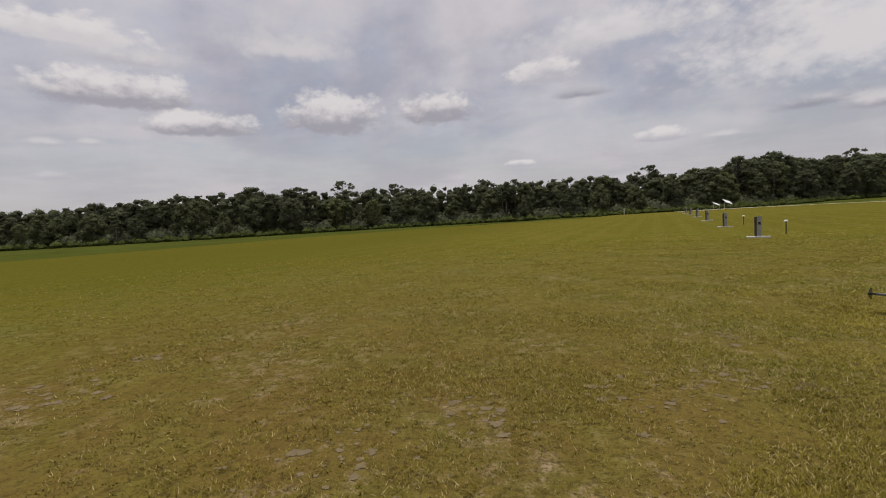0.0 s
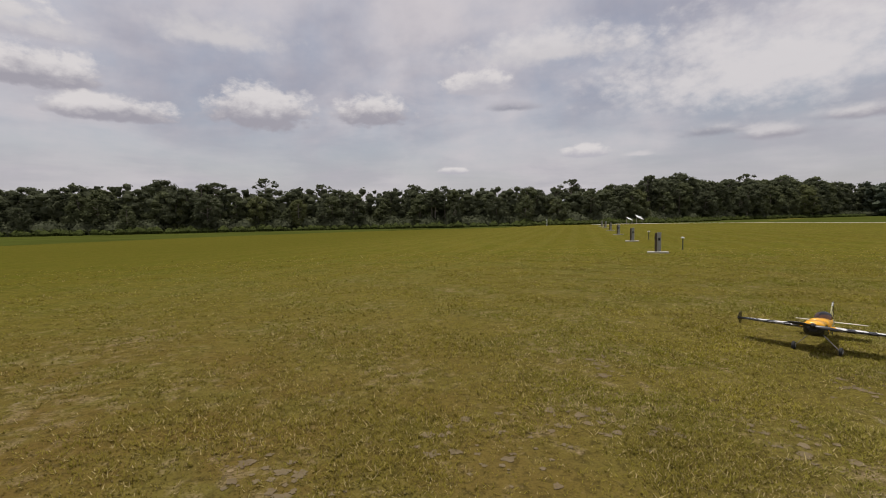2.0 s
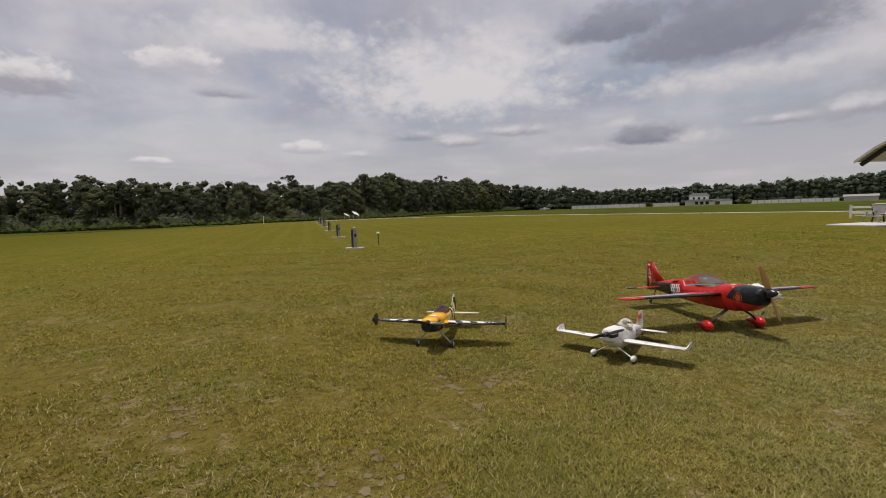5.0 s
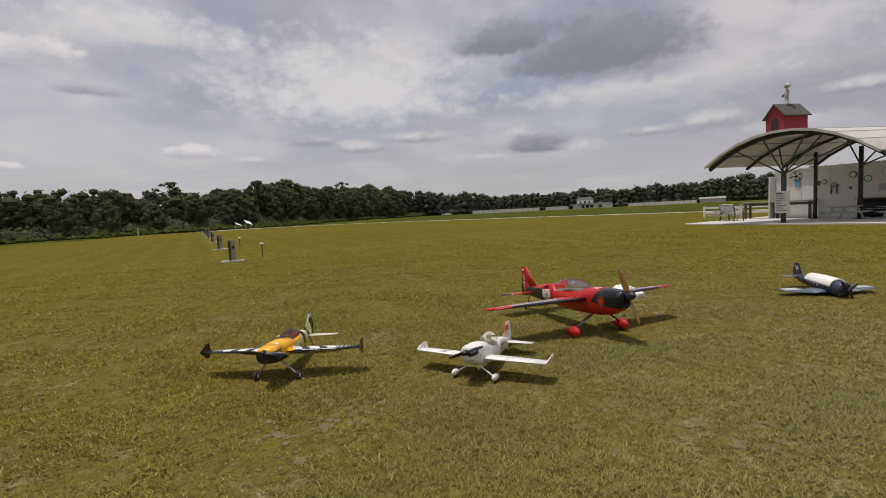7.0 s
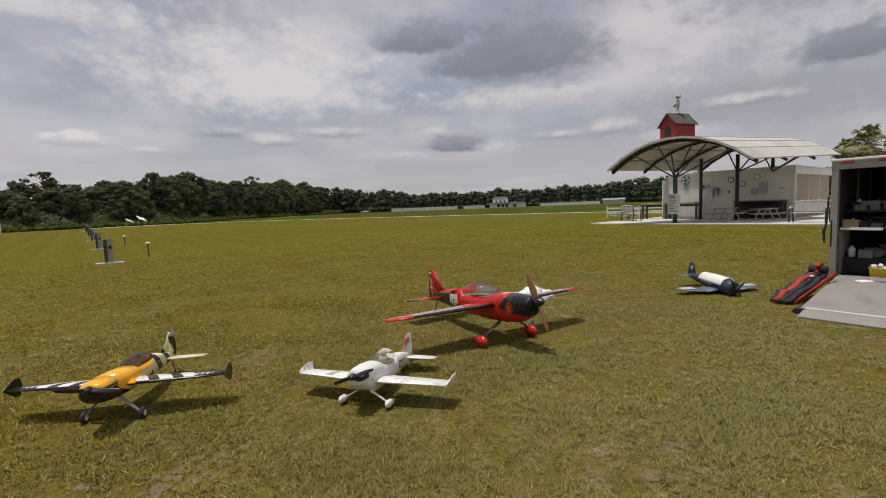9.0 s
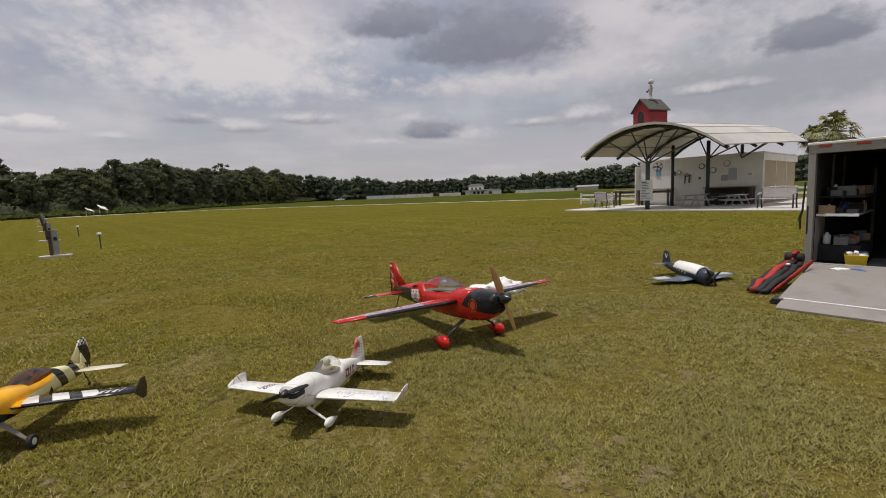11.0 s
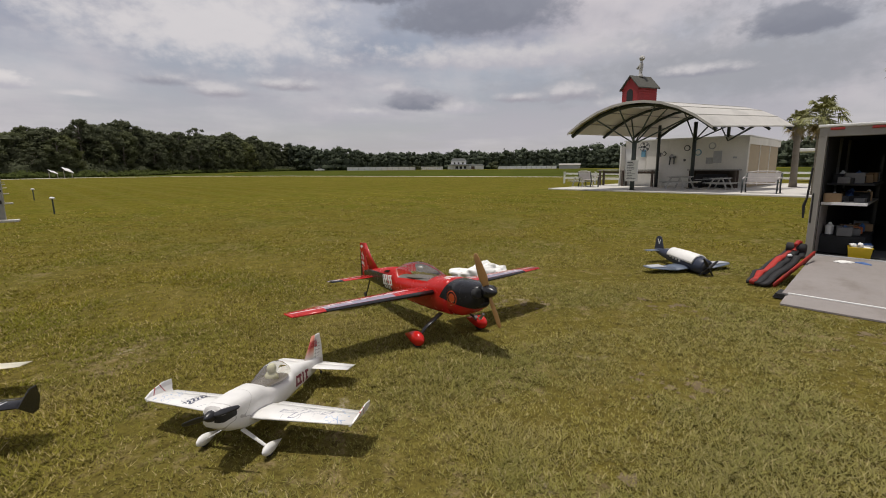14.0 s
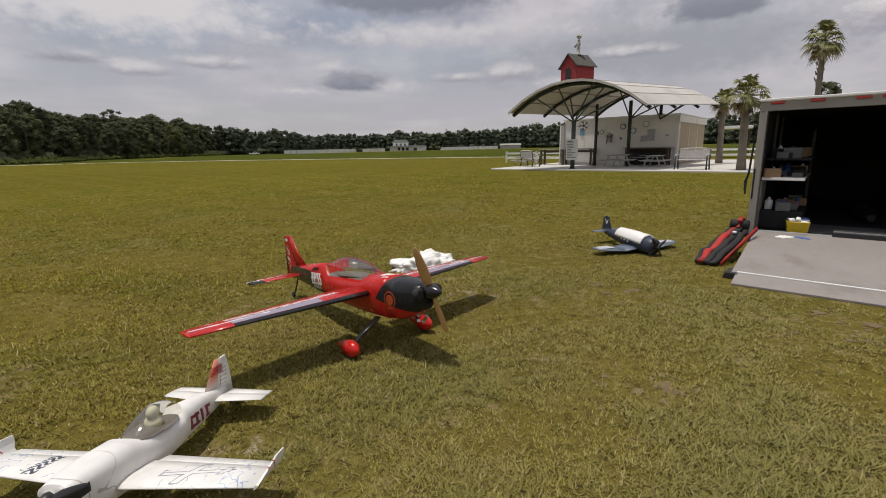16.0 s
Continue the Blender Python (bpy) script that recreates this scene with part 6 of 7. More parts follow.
def wing_bag():
    """A long padded bag leaning on the ramp's edge."""
    b = thing("wing_bag", pose(0, 0, 0), "red and black padded wing bag leaning against the ramp", "bag")
    p0, p1 = Vector((12.20, 1.34, 0.02)), Vector((13.14, 0.74, 0.38))
    d = (p1 - p0)
    side = Vector((0.327, 0.945, 0)).normalized()
    up = side.cross(d.normalized()) * -1
    if up.z < 0:
        up = -up
    def slab(s0, s1, lift, mat, label, name):
        rings = []
        for t, w in ((0.0, 0.13), (0.03, 0.16), (0.12, 0.172), (0.22, 0.18), (0.32, 0.178), (0.42, 0.186), (0.52, 0.182), (0.62, 0.18), (0.72, 0.17), (0.82, 0.16), (0.93, 0.14), (1.0, 0.09)):
            c = p0 + d * t + up * (0.035 + lift)
            k = noise.noise(Vector((t * 7, 2.0, 4.0))) * 0.05
            c = c + up * (0.035 * noise.noise(Vector((t * 9, 0.5, s0 * 4))))
            a, e = c + side * (w * 0.78 * s0 + k), c + side * (w * 0.78 * s1 + k)
            n1 = noise.noise(Vector((t * 9, s0 * 3, 1))) * 0.024
            h = 0.020 * (1 - abs(s0 + s1) * 0.35) + n1
            rings.append([a - up * 0.04, a + up * h * 0.6, (a + e) / 2 + up * (h * (0.75 + 0.5 * noise.noise(Vector((t * 11, s1 * 5, 8))))), e + up * h * 0.6, e - up * 0.04])
        return part(name, loft(rings), mat, b, label, True)
    slab(-1.0, -0.42, 0.0, M["bag_black"], "black padded edge", "black_panel")
    slab(-0.43, 0.12, 0.010, M["bag_black"], "black zip panel", "zip_panel")
    slab(0.10, 0.66, 0.014, M["bag_red"], "red panel", "red_panel")
    slab(0.65, 1.0, 0.0, M["bag_black"], "black padded edge", "black_edge")
    part("red_side", loft([[p0 + d * t - side * 0.185 + up * z for z in (-0.03, 0.03)] + [p0 + d * t - side * 0.165 + up * z for z in (0.03, -0.03)] for t in (0.05, 0.5, 0.95)]), M["bag_red"], b, "", True)
    e = p0 + d * 0.92 + up * 0.075
    part("end_roll", tube([e - side * 0.10, e - side * 0.09, e + side * 0.12, e + side * 0.13], [0.045, 0.062, 0.068, 0.05], 14), M["bag_black"], b, "rolled black end with red strap", True)
    part("strap", tube([e - d.normalized() * 0.09, e - d.normalized() * 0.05 + up * 0.075, e + up * 0.09, e + d.normalized() * 0.07 + up * 0.05], 0.028, 8), M["bag_red"], b)
    tg = p0 + d * 0.68 - side * 0.03 + up * 0.085
    part("tag", ball(tg, (0.022, 0.03, 0.02)), M["white_plastic"], b, "small white tag", True)
    return b


wing_bag()

# ---- row of power pedestals ----
def pedestal(at):
    p = thing("power_pedestal", at, "grey power pedestal on a dark post with a concrete footing", "pedestal", "row of power pedestals")
    part("footing", box((0, 0, 0.03), (0.34, 0.86, 0.07)), M["concrete"], p, "pale concrete strip", False, 0.01)
    part("post", box((-0.04, 0.09, 0.47), (0.09, 0.09, 0.86)), M["dark_wood"], p, "dark timber post", False, 0.008)
    b = part("housing", box((0.03, -0.045, 0.49), (0.10, 0.165, 0.82)), M["grey_metal"], p, "grey metal housing", False, 0.01)
    part("housing_cap", box((0.03, -0.045, 0.915), (0.12, 0.185, 0.025)), M["alu"], b)
    part("outlet", box((-0.025, -0.05, 0.62), (0.02, 0.09, 0.12)), M["black"], b, "black outlet cover")
    part("bracket", box((-0.145, 0.10, 0.68), (0.03, 0.09, 0.06)), M["black"], p)
    return p


first = None
for x, y in ((11.25, 21.05), (14.7, 31.4), (18.4, 42.6), (21.9, 53.2), (25.4, 63.8), (28.9, 74.4)):
    m = pose(x, y, float(rise(x)), 0, 0, 62)
    first = copy_thing(first, m) if first else pedestal(m)


def pipe(at):
    p = thing("marker_pipe", at, "short dull pipe with a white domed cap in the grass", "pipe", "white pipes by the pedestals")
    part("stem", tube([(0, 0, 0), (0, 0, 0.55)], 0.026, 10), M["green_steel"], p, "dull green stem")
    part("cap", tube([(0, 0, 0.55), (0, 0, 0.60), (0, 0, 0.63)], [0.085, 0.085, 0.05], 12), M["white_plastic"], p, "white cap", True)
    return p


first = None
for x, y in ((13.3, 22.7), (16.6, 33.0)):
    m = pose(x, y, float(rise(x)))
    first = copy_thing(first, m) if first else pipe(m)

# ---- pavilion ----
PAV = pose(30.26, 4.79, 0.27, 0, 0, -17.3)       # x away from the field, y to its left, z from the turf


def slab():
    bm = prism([(0.05, 4.9), (-0.15, 4.2), (-0.15, -12.0), (15.0, -12.0), (15.0, 4.9)], 0.16, "z", -0.02)
    ob = part("patio", bm, M["concrete"], None, "pale concrete slab under and round the pavilion", False, 0.01, "slab", "structure")
    ob.matrix_basis = PAV


slab()
FL = 0.06                                        # top of the slab
ROOF_L, ROOF_R = ((-1.0, 3.15), (6.2, 1.15)), ((0.0, -3.45), (6.3, -5.4))
EAVE, RISE_ = 2.95, 1.36


def arch(t, s, lift=0.0):
    """A place on the vault: t along it from the front, s across from left to right."""
    a = Vector((ROOF_L[0][0] + (ROOF_L[1][0] - ROOF_L[0][0]) * t, ROOF_L[0][1] + (ROOF_L[1][1] - ROOF_L[0][1]) * t, 0))
    b = Vector((ROOF_R[0][0] + (ROOF_R[1][0] - ROOF_R[0][0]) * t, ROOF_R[0][1] + (ROOF_R[1][1] - ROOF_R[0][1]) * t, 0))
    p = a.lerp(b, s)
    k = 2 * s - 1
    p.z = EAVE + RISE_ * (1 - abs(k) ** 2.1) + 0.22 * t * s * s + lift
    return p


def pavilion():
    p = thing("pavilion", PAV, "open pavilion with a white arched metal roof on steel posts", "pavilion")
    n = 9
    # ribbed sheets
    bm = bmesh.new()
    rows = 40
    top = [[bm.verts.new(arch(i / rows, j / n, 0.05)) for j in range(n + 1)] for i in range(rows + 1)]
    bot = [[bm.verts.new(arch(i / rows, j / n, 0.015)) for j in range(n + 1)] for i in range(rows + 1)]
    for i in range(rows):
        for j in range(n):
            bm.faces.new((top[i][j], top[i + 1][j], top[i + 1][j + 1], top[i][j + 1]))
            f = bm.faces.new((bot[i][j], bot[i][j + 1], bot[i + 1][j + 1], bot[i + 1][j]))
            f.material_index = 1
    for i in range(rows):
        bm.faces.new((top[i][0], bot[i][0], bot[i + 1][0], top[i + 1][0])), bm.faces.new((top[i][n], top[i + 1][n], bot[i + 1][n], bot[i][n]))
    for j in range(n):
        bm.faces.new((top[0][j], top[0][j + 1], bot[0][j + 1], bot[0][j])), bm.faces.new((top[rows][j], bot[rows][j], bot[rows][j + 1], top[rows][j + 1]))
    roof = part("roof", bm, [M["roof_metal"], M["roof_under"]], p, "white ribbed metal roof, cream beneath")
    fascia = []
    for j in range(n + 1):
        q = arch(0, j / n)
        fascia.append([q + Vector((-0.04, 0, 0.075)), q + Vector((-0.04, 0, -0.045)), q + Vector((0.0, 0, -0.045)), q + Vector((0.0, 0, 0.075))])
    part("fascia", loft(fascia), M["roof_metal"], roof, "white edge trim")
    for t in (0.045, 0.36, 0.68, 0.97):
        part("rib", tube([arch(t, j / 9, -0.11) for j in range(10)], 0.10 if t < 0.1 else 0.075, 6), M["dark_steel"], p, "dark curved steel rib")
    for s in (0.1, 0.24, 0.38, 0.5, 0.62, 0.76, 0.9):
        part("purlin", tube([arch(t, s, -0.01) for t in (0.0, 0.5, 1.0)], 0.03, 6), M["grey_wood"], p, "dark purlin")
    for k in range(10):
        part("roof_seam", tube([arch(t, k / 9, 0.058) for t in (0.0, 0.25, 0.5, 0.75, 1.0)], 0.014, 6), M["seam"], roof, "raised metal seam")
    posts = ((0.5, 0.2, M["green_steel"], 0.11), (4.6, 0.55, M["dark_steel"], 0.085), (3.9, -1.55, M["dark_steel"], 0.095), (5.9, -2.6, M["dark_steel"], 0.085))
    for k, (x, y, mt, r) in enumerate(posts):
        topz, foot = 2.45 if k == 0 else 3.55, 2.80 if k == 3 else FL
        po = part("post", tube([(x, y, foot), (x, y, topz)], r, 12), mt, p, "dark steel post", True)
        part("base_plate", box((x, y, foot + 0.072 if k == 3 else foot + 0.012), (0.32, 0.32, 0.024)), M["dark_steel"], po)
    # branching struts from the posts up to the ribs
    for k, (x, y, z, t, s) in enumerate(((0.5, 0.2, 2.4, 0.03, 0.18), (0.5, 0.2, 2.4, 0.03, 0.36), (0.5, 0.2, 2.4, 0.03, 0.62), (0.5, 0.2, 2.4, 0.36, 0.22), (0.5, 0.2, 2.4, 0.36, 0.50), (0.5, 0.2, 2.4, 0.36, 0.74),
                                         (3.9, -1.55, 2.6, 0.68, 0.40), (3.9, -1.55, 2.6, 0.36, 0.84), (3.9, -1.55, 2.6, 0.68, 0.86), (5.9, -2.6, 2.6, 0.97, 0.45), (5.9, -2.6, 2.6, 0.97, 0.86), (5.9, -2.6, 2.6, 0.68, 0.93))):
        part("strut", tube([(x, y, z), arch(t, s, -0.08)], 0.036, 8), M["green_steel"] if k < 6 else M["dark_steel"], p, "slanting steel strut")
    return p


pavilion()


def fan(at):
    f = thing("wall_fan", at, "round wire-guarded fan on the pavilion post", "fan")
    part("motor", tube([(-0.05, 0, 0), (0.10, 0, 0)], [0.07, 0.06], 12), M["black"], f, "", True)
    g = part("guard", tube([(0, 0.3 * math.cos(a), 0.3 * math.sin(a)) for a in [k * math.tau / 24 for k in range(25)]], 0.012, 6), M["dark_steel"], f)
    for k in range(5):
        a = k * math.tau / 5
        part("blade", prism([(0.05 * math.cos(a), 0.05 * math.sin(a)), (0.27 * math.cos(a - 0.3), 0.27 * math.sin(a - 0.3)), (0.27 * math.cos(a + 0.3), 0.27 * math.sin(a + 0.3))], 0.01, "x", 0.02), M["grey_plastic"], f)
    part("bracket", tube([(0.08, 0.0, 0), (0.1, 0.45, -0.05)], 0.02, 6), M["dark_steel"], f)
    return f


fan(PAV @ pose(0.4, -0.36, 2.22) @ Matrix.Scale(0.78, 4))


def roof_house():
    """The small red house on the roof."""
    h = thing("rooftop_doghouse", PAV @ pose(0.75, 0.22, 4.27, 0, 0, 158), "small red clapboard doghouse with shingled roof on the pavilion", "doghouse")
    w, d, hh, rg = 0.52, 0.60, 0.86, 0.50
    body = prism([(-w, 0), (w, 0), (w, hh), (0, hh + rg), (-w, hh)], 2 * d, "x", 0.0)
    part("wall", body, M["red_board"], h, "red painted board walls")
    for s in (-1, 1):
        for k in range(7):
            part("clapboard", box((0, s * (w + 0.008), 0.06 + k * 0.118), (2 * d, 0.016, 0.10)), M["red_board"], h)
        e = Vector((0, s * (w + 0.12), hh - 0.11)), Vector((0, 0, hh + rg + 0.02))
        bm = bmesh.new()
        vs = [bm.verts.new((x, q.y, q.z + z)) for z in (0.0, 0.05) for q in e for x in (-d - 0.10, d + 0.10)]
        for f in ((0, 1, 3, 2), (4, 6, 7, 5), (0, 4, 5, 1), (2, 3, 7, 6), (0, 2, 6, 4), (1, 5, 7, 3)):
            bm.faces.new([vs[i] for i in f])
        part("roof_slope", bm, M["shingle"], h, "dark weathered shingles")
    for k in range(6):
        part("gable_board", box((d + 0.008, 0.0, 0.08 + k * 0.13), (0.016, 2 * w, 0.11)), M["red_board"], h)
    door = [(-0.2, 0.14), (0.2, 0.14), (0.2, 0.58)] + [(0.2 * math.cos(a), 0.58 + 0.2 * math.sin(a)) for a in [math.pi * k / 8 for k in range(1, 8)]] + [(-0.2, 0.58)]
    part("door_opening", prism(door, 0.02, "x", d + 0.018), M["black_matt"], h, "dark arched doorway")
    part("skirt", box((0, 0, -0.03), (1.32, 1.16, 0.08)), M["white_metal"], h)
    return h


roof_house()


def statue():
    bm = tube([(0, 0, 0), (0, 0.01, 0.04), (0, 0, 0.10), (0, 0, 0.24), (0, 0.015, 0.40), (0, 0.02, 0.50)], [0.10, 0.075, 0.05, 0.06, 0.068, 0.035], 10)
    ball((0, 0.03, 0.60), (0.085, 0.11, 0.085), bm)
    ball((0, 0.11, 0.575), (0.045, 0.06, 0.04), bm)
    ball((0, -0.05, 0.64), (0.035, 0.05, 0.07), bm)
    tube([(0, 0, 0.42), (0, -0.14, 0.36), (0, -0.22, 0.31)], [0.035, 0.032, 0.045], 7, bm)
    ob = part("statue", bm, M["statue_paint"], None, "plain weathered grey garden statue standing on the doghouse", True, 0, "statue")
    ob.matrix_basis = PAV @ pose(0.75, 0.22, 5.66, 0, 0, 143) @ Matrix.Scale(1.45, 4)


statue()
loose("spotlight", ball((0, 0, 0.08), (0.09, 0.09, 0.10)), M["white_plastic"], PAV @ pose(0.1, 0.75, 4.25), "small white lamp on the pavilion roof", "lamp", 0, "")


def shed():
    s = thing("storage_shed", PAV, "white walled shed with tan side and counters under the pavilion", "shed")
    x0, y1, y0, top = 6.0, 3.10, -3.55, 2.80
    body = box(((x0 + 0.08 + 14.0) / 2, (y0 + y1) / 2, (FL + top) / 2 - 0.02), (14.0 - x0 - 0.08, y1 - y0 - 0.1, top - FL - 0.06))
    part("body", body, M["tan_board"], s, "tan painted side walls")
    panels = 5
    for k in range(panels):
        w = (y1 - y0) / panels
        part("wall_panel", box((x0 + 0.03, y0 + w * (k + 0.5), 1.92), (0.06, w - 0.012, 1.76)), M["cream_wall"], s, "white painted wall panel", False, 0.004)
    for k in range(3):
        part("side_panel", box((x0 + 0.3 + 2.5 * (k + 0.5), y0 + 0.03, (FL + top) / 2 - 0.15), (2.46, 0.05, top - FL - 0.5)), M["tan_board"], s, "tan side panel", False, 0.004)
        part("side_trim", box((x0 + 0.3 + 2.5 * k + 0.02, y0 + 0.0, (FL + top) / 2), (0.07, 0.05, top - FL - 0.1)), M["cream_wall"], s)
    part("top_trim", box((10.0, y0 - 0.02, top - 0.20), (8.1, 0.08, 0.38)), M["cream_wall"], s, "white trim board")
    part("corner_trim", box((x0 + 0.02, y0 + 0.02, (FL + top) / 2), (0.14, 0.14, top - FL)), M["cream_wall"], s, "", False, 0.005)
    part("roof_sheet", box((10.0, (y0 + y1) / 2, top + 0.03), (8.3, y1 - y0 + 0.2, 0.06)), M["white_metal"], s)
    part("lower_wall", box((x0 + 0.05, (-0.95 + y1) / 2, 0.55), (0.08, y1 + 0.95, 0.98)), M["cream_wall"], s, "white lower wall")
    # dark board puts the shade under the counter into the wall's colour
    part("lower_recess", box((x0 + 0.09, (y0 + 0.45 - 0.96) / 2, 0.55), (0.04, -0.96 - y0 - 0.45, 0.96)), M["dark_wood"], s, "dark board painted in for the shaded space under the counter")
    part("corner_wall", box((x0 + 0.05, y0 + 0.26, 0.55), (0.08, 0.40, 0.98)), M["cream_wall"], s)
    part("left_return", box((x0 - 0.3, y1 + 0.02, 1.3), (0.7, 0.06, 2.4)), M["cream_wall"], s)
    return s


shed()


def counter(y0, y1, name_label, both=True):
    c = thing("counter", PAV @ pose(5.5, 0, FL), name_label, "counter", "counters along the shed wall")
    part("counter_top", box((0, (y0 + y1) / 2, 0.98), (0.75, y1 - y0, 0.06)), M["grey_wood"], c, "weathered board top", False, 0.008)
    for y in (y0 + 0.15, y1 - 0.15)[0 if both else 1:]:
        part("counter_leg", box((-0.25, y, 0.475), (0.11, 0.11, 0.95)), M["dark_wood"], c)
        part("counter_leg", box((0.25, y, 0.475), (0.11, 0.11, 0.95)), M["dark_wood"], c)
    part("back_rail", box((0.33, (y0 + y1) / 2, 0.83), (0.05, y1 - y0 - 0.2, 0.14)), M["dark_wood"], c)
    return c


counter(-3.4, -0.9, "long dark wooden counter against the white wall")
counter(0.9, 3.0, "dark wooden counter with stout legs at the shed wall")
counter(3.2, 4.5, "dark wooden counter with stout legs beyond the shed's corner", False)
cab = thing("barrel_grill", PAV @ pose(5.35, -2.1, FL), "black barrel grill standing under the counter", "grill")
part("drum", tube([(0, -0.75, 0.42), (0, 0.75, 0.42)], 0.33, 18), M["black_matt"], cab, "", True)
part("lid_seam", box((-0.335, 0, 0.45), (0.02, 1.44, 0.03)), M["grey_metal"], cab, "grey lid edge")
part("lid_handle", tube([(-0.37, -0.3, 0.54), (-0.37, 0.3, 0.54)], 0.015, 8), M["grey_metal"], cab)
for y in (-0.5, 0.5):
    part("stand", box((0, y, 0.05), (0.5, 0.08, 0.10)), M["dark_steel"], cab)

# things on the shed's wall
for y, z, w, h, mt, lab, cat in ((1.95, 2.05, 0.26, 0.42, M["blue_ink"], "pale blue framed notice on the shed wall", "poster"), (0.95, 1.95, 0.14, 0.24, M["ink"], "small dark switch box on the shed wall", "box"),
                                 (-2.15, 1.75, 0.42, 0.66, M["pale_grey"], "grey framed picture on the shed wall", "picture"), (-1.75, 1.55, 0.34, 0.34, M["grey_metal"], "grey electrical box on the shed wall", "box"),
                                 (-0.45, 1.60, 0.12, 0.14, M["ink"], "small black wall socket", "socket"), (2.85, 1.95, 0.42, 0.82, M["sign_face"], "white printed notice sheet on the shed wall", "notice"),
                                 (-3.0, 1.70, 0.2, 0.10, M["pale_grey"], "small grey plate on the shed wall", "plate")):
    loose(cat if cat != "box" else "wall_box", box((0, 0, 0), (0.04, w, h)), mt, PAV @ pose(5.98, y, z), lab, cat, 0.006, "")
for y, z, r, mt, lab, cat in ((-0.55, 2.28, 0.17, M["ink"], "dark round thermometer on the shed wall", "thermometer"), (-1.15, 2.02, 0.18, M["blue_ink"], "pale blue round emblem on the shed wall", "emblem"), (-1.85, 2.36, 0.19, M["pale_grey"], "round wall clock with grey rim", "clock"), (0.7, 2.0, 0.15, M["ink"], "dark diamond plaque on the shed wall", "plaque")):
    t = thing(cat, PAV @ pose(5.97, y, z), lab, cat)
    part("rim", disc((0, 0, 0), r, 0.05, "x", 18 if cat != "plaque" else 4), mt, t, "", True)
    part("face", disc((-0.02, 0, 0), r * 0.7, 0.03, "x", 18 if cat != "plaque" else 4), M["sign_face"], t, "", True)
ph = thing("wall_pump", PAV @ pose(5.9, 0.2, 1.62), "dark hand pump bracket on the shed wall", "pump")
part("bracket", box((0, 0, 0.16), (0.10, 0.34, 0.10)), M["ink"], ph)
part("arm", tube([(0, 0.12, 0.12), (-0.03, 0.14, -0.3)], 0.035, 8), M["dark_steel"], ph)
part("arm", tube([(0, -0.1, 0.12), (-0.03, -0.1, -0.25)], 0.035, 8), M["dark_steel"], ph)
part("dial", disc((-0.06, 0.02, 0.24), 0.10, 0.05, "x", 14), M["grey_metal"], ph, "", True)


def notice_board():
    b = thing("notice_board", PAV @ pose(0.36, 0.2, 0), "white rules board with lines of print fixed to the pavilion post", "sign")
    part("board", box((0, 0, 1.05), (0.04, 0.62, 1.05)), M["sign_face"], b, "", False, 0.006)
    rr = random.Random(3)
    for k in range(11):
        w = rr.uniform(0.22, 0.48)
        part("text_line", box((-0.023, 0.24 - w / 2, 1.47 - k * 0.082), (0.006, w, 0.028 if k else 0.055)), M["ink"], b)
    return b


notice_board()


def picnic_table(at, label):
    t = thing("picnic_table", at, label, "picnic table", "picnic tables")
    for k in range(4):
        part("top_plank", box((-0.285 + 0.19 * k, 0, 0.735), (0.18, 1.83, 0.04)), M["table_board"], t, "", False, 0.004)
    for s in (-1, 1):
        for k in range(2):
            part("seat_plank", box((s * (0.60 + 0.145 * k), 0, 0.435), (0.135, 1.83, 0.04)), M["table_board"], t, "", False, 0.004)
        part("cross_beam", box((0, s * 0.62, 0.40), (1.5, 0.05, 0.09)), M["table_board"], t)
        part("top_beam", box((0, s * 0.62, 0.695), (0.72, 0.05, 0.04)), M["table_board"], t)
        for q in (-1, 1):
            part("leg", prism([(q * 0.22, 0.70), (q * 0.31, 0.70), (q * 0.62, 0.0), (q * 0.53, 0.0)], 0.045, "y", s * 0.57), M["table_board"], t)
    return t


pt = picnic_table(PAV @ pose(3.1, -1.25, FL, 0, 0, 82) @ Matrix.Scale(0.88, 4), "pale grey picnic table with plank top on the slab")
copy_thing(pt, PAV @ pose(3.4, 4.55, FL, 0, 0, 78) @ Matrix.Scale(0.88, 4))
copy_thing(pt, PAV @ pose(3.8, -3.0, FL, 0, 0, 86) @ Matrix.Scale(0.88, 4))


def bench(at, label):
    b = thing("bench", at, label, "bench", "benches")
    for k in range(4):
        part("seat_slat", box((-0.20 + 0.115 * k, 0, 0.43), (0.10, 1.28, 0.03)), M["bench_board"], b, "", False, 0.004)
    for k in range(4):
        part("back_slat", box((0.235 + 0.025 * k, 0, 0.53 + 0.10 * k), (0.03, 1.28, 0.097)), M["bench_board"], b, "", False, 0.004)
    part("back_crest", tube([(0.32, -0.64, 0.90), (0.325, -0.3, 0.945), (0.325, 0.3, 0.945), (0.32, 0.64, 0.90)], 0.03, 8), M["bench_board"], b, "", True)
    for s in (-1, 1):
        part("front_leg", tube([(-0.25, s * 0.66, 0.0), (-0.22, s * 0.66, 0.25), (-0.24, s * 0.66, 0.62)], 0.035, 8), M["dark_steel"], b, "dark cast leg", True)
        part("rear_leg", tube([(0.30, s * 0.66, 0.0), (0.22, s * 0.66, 0.35), (0.31, s * 0.66, 0.88)], 0.035, 8), M["dark_steel"], b, "dark cast leg", True)
        part("armrest", tube([(0.24, s * 0.66, 0.66), (-0.05, s * 0.66, 0.68), (-0.27, s * 0.66, 0.62)], 0.035, 8), M["bench_board"], b, "", True)
    return b


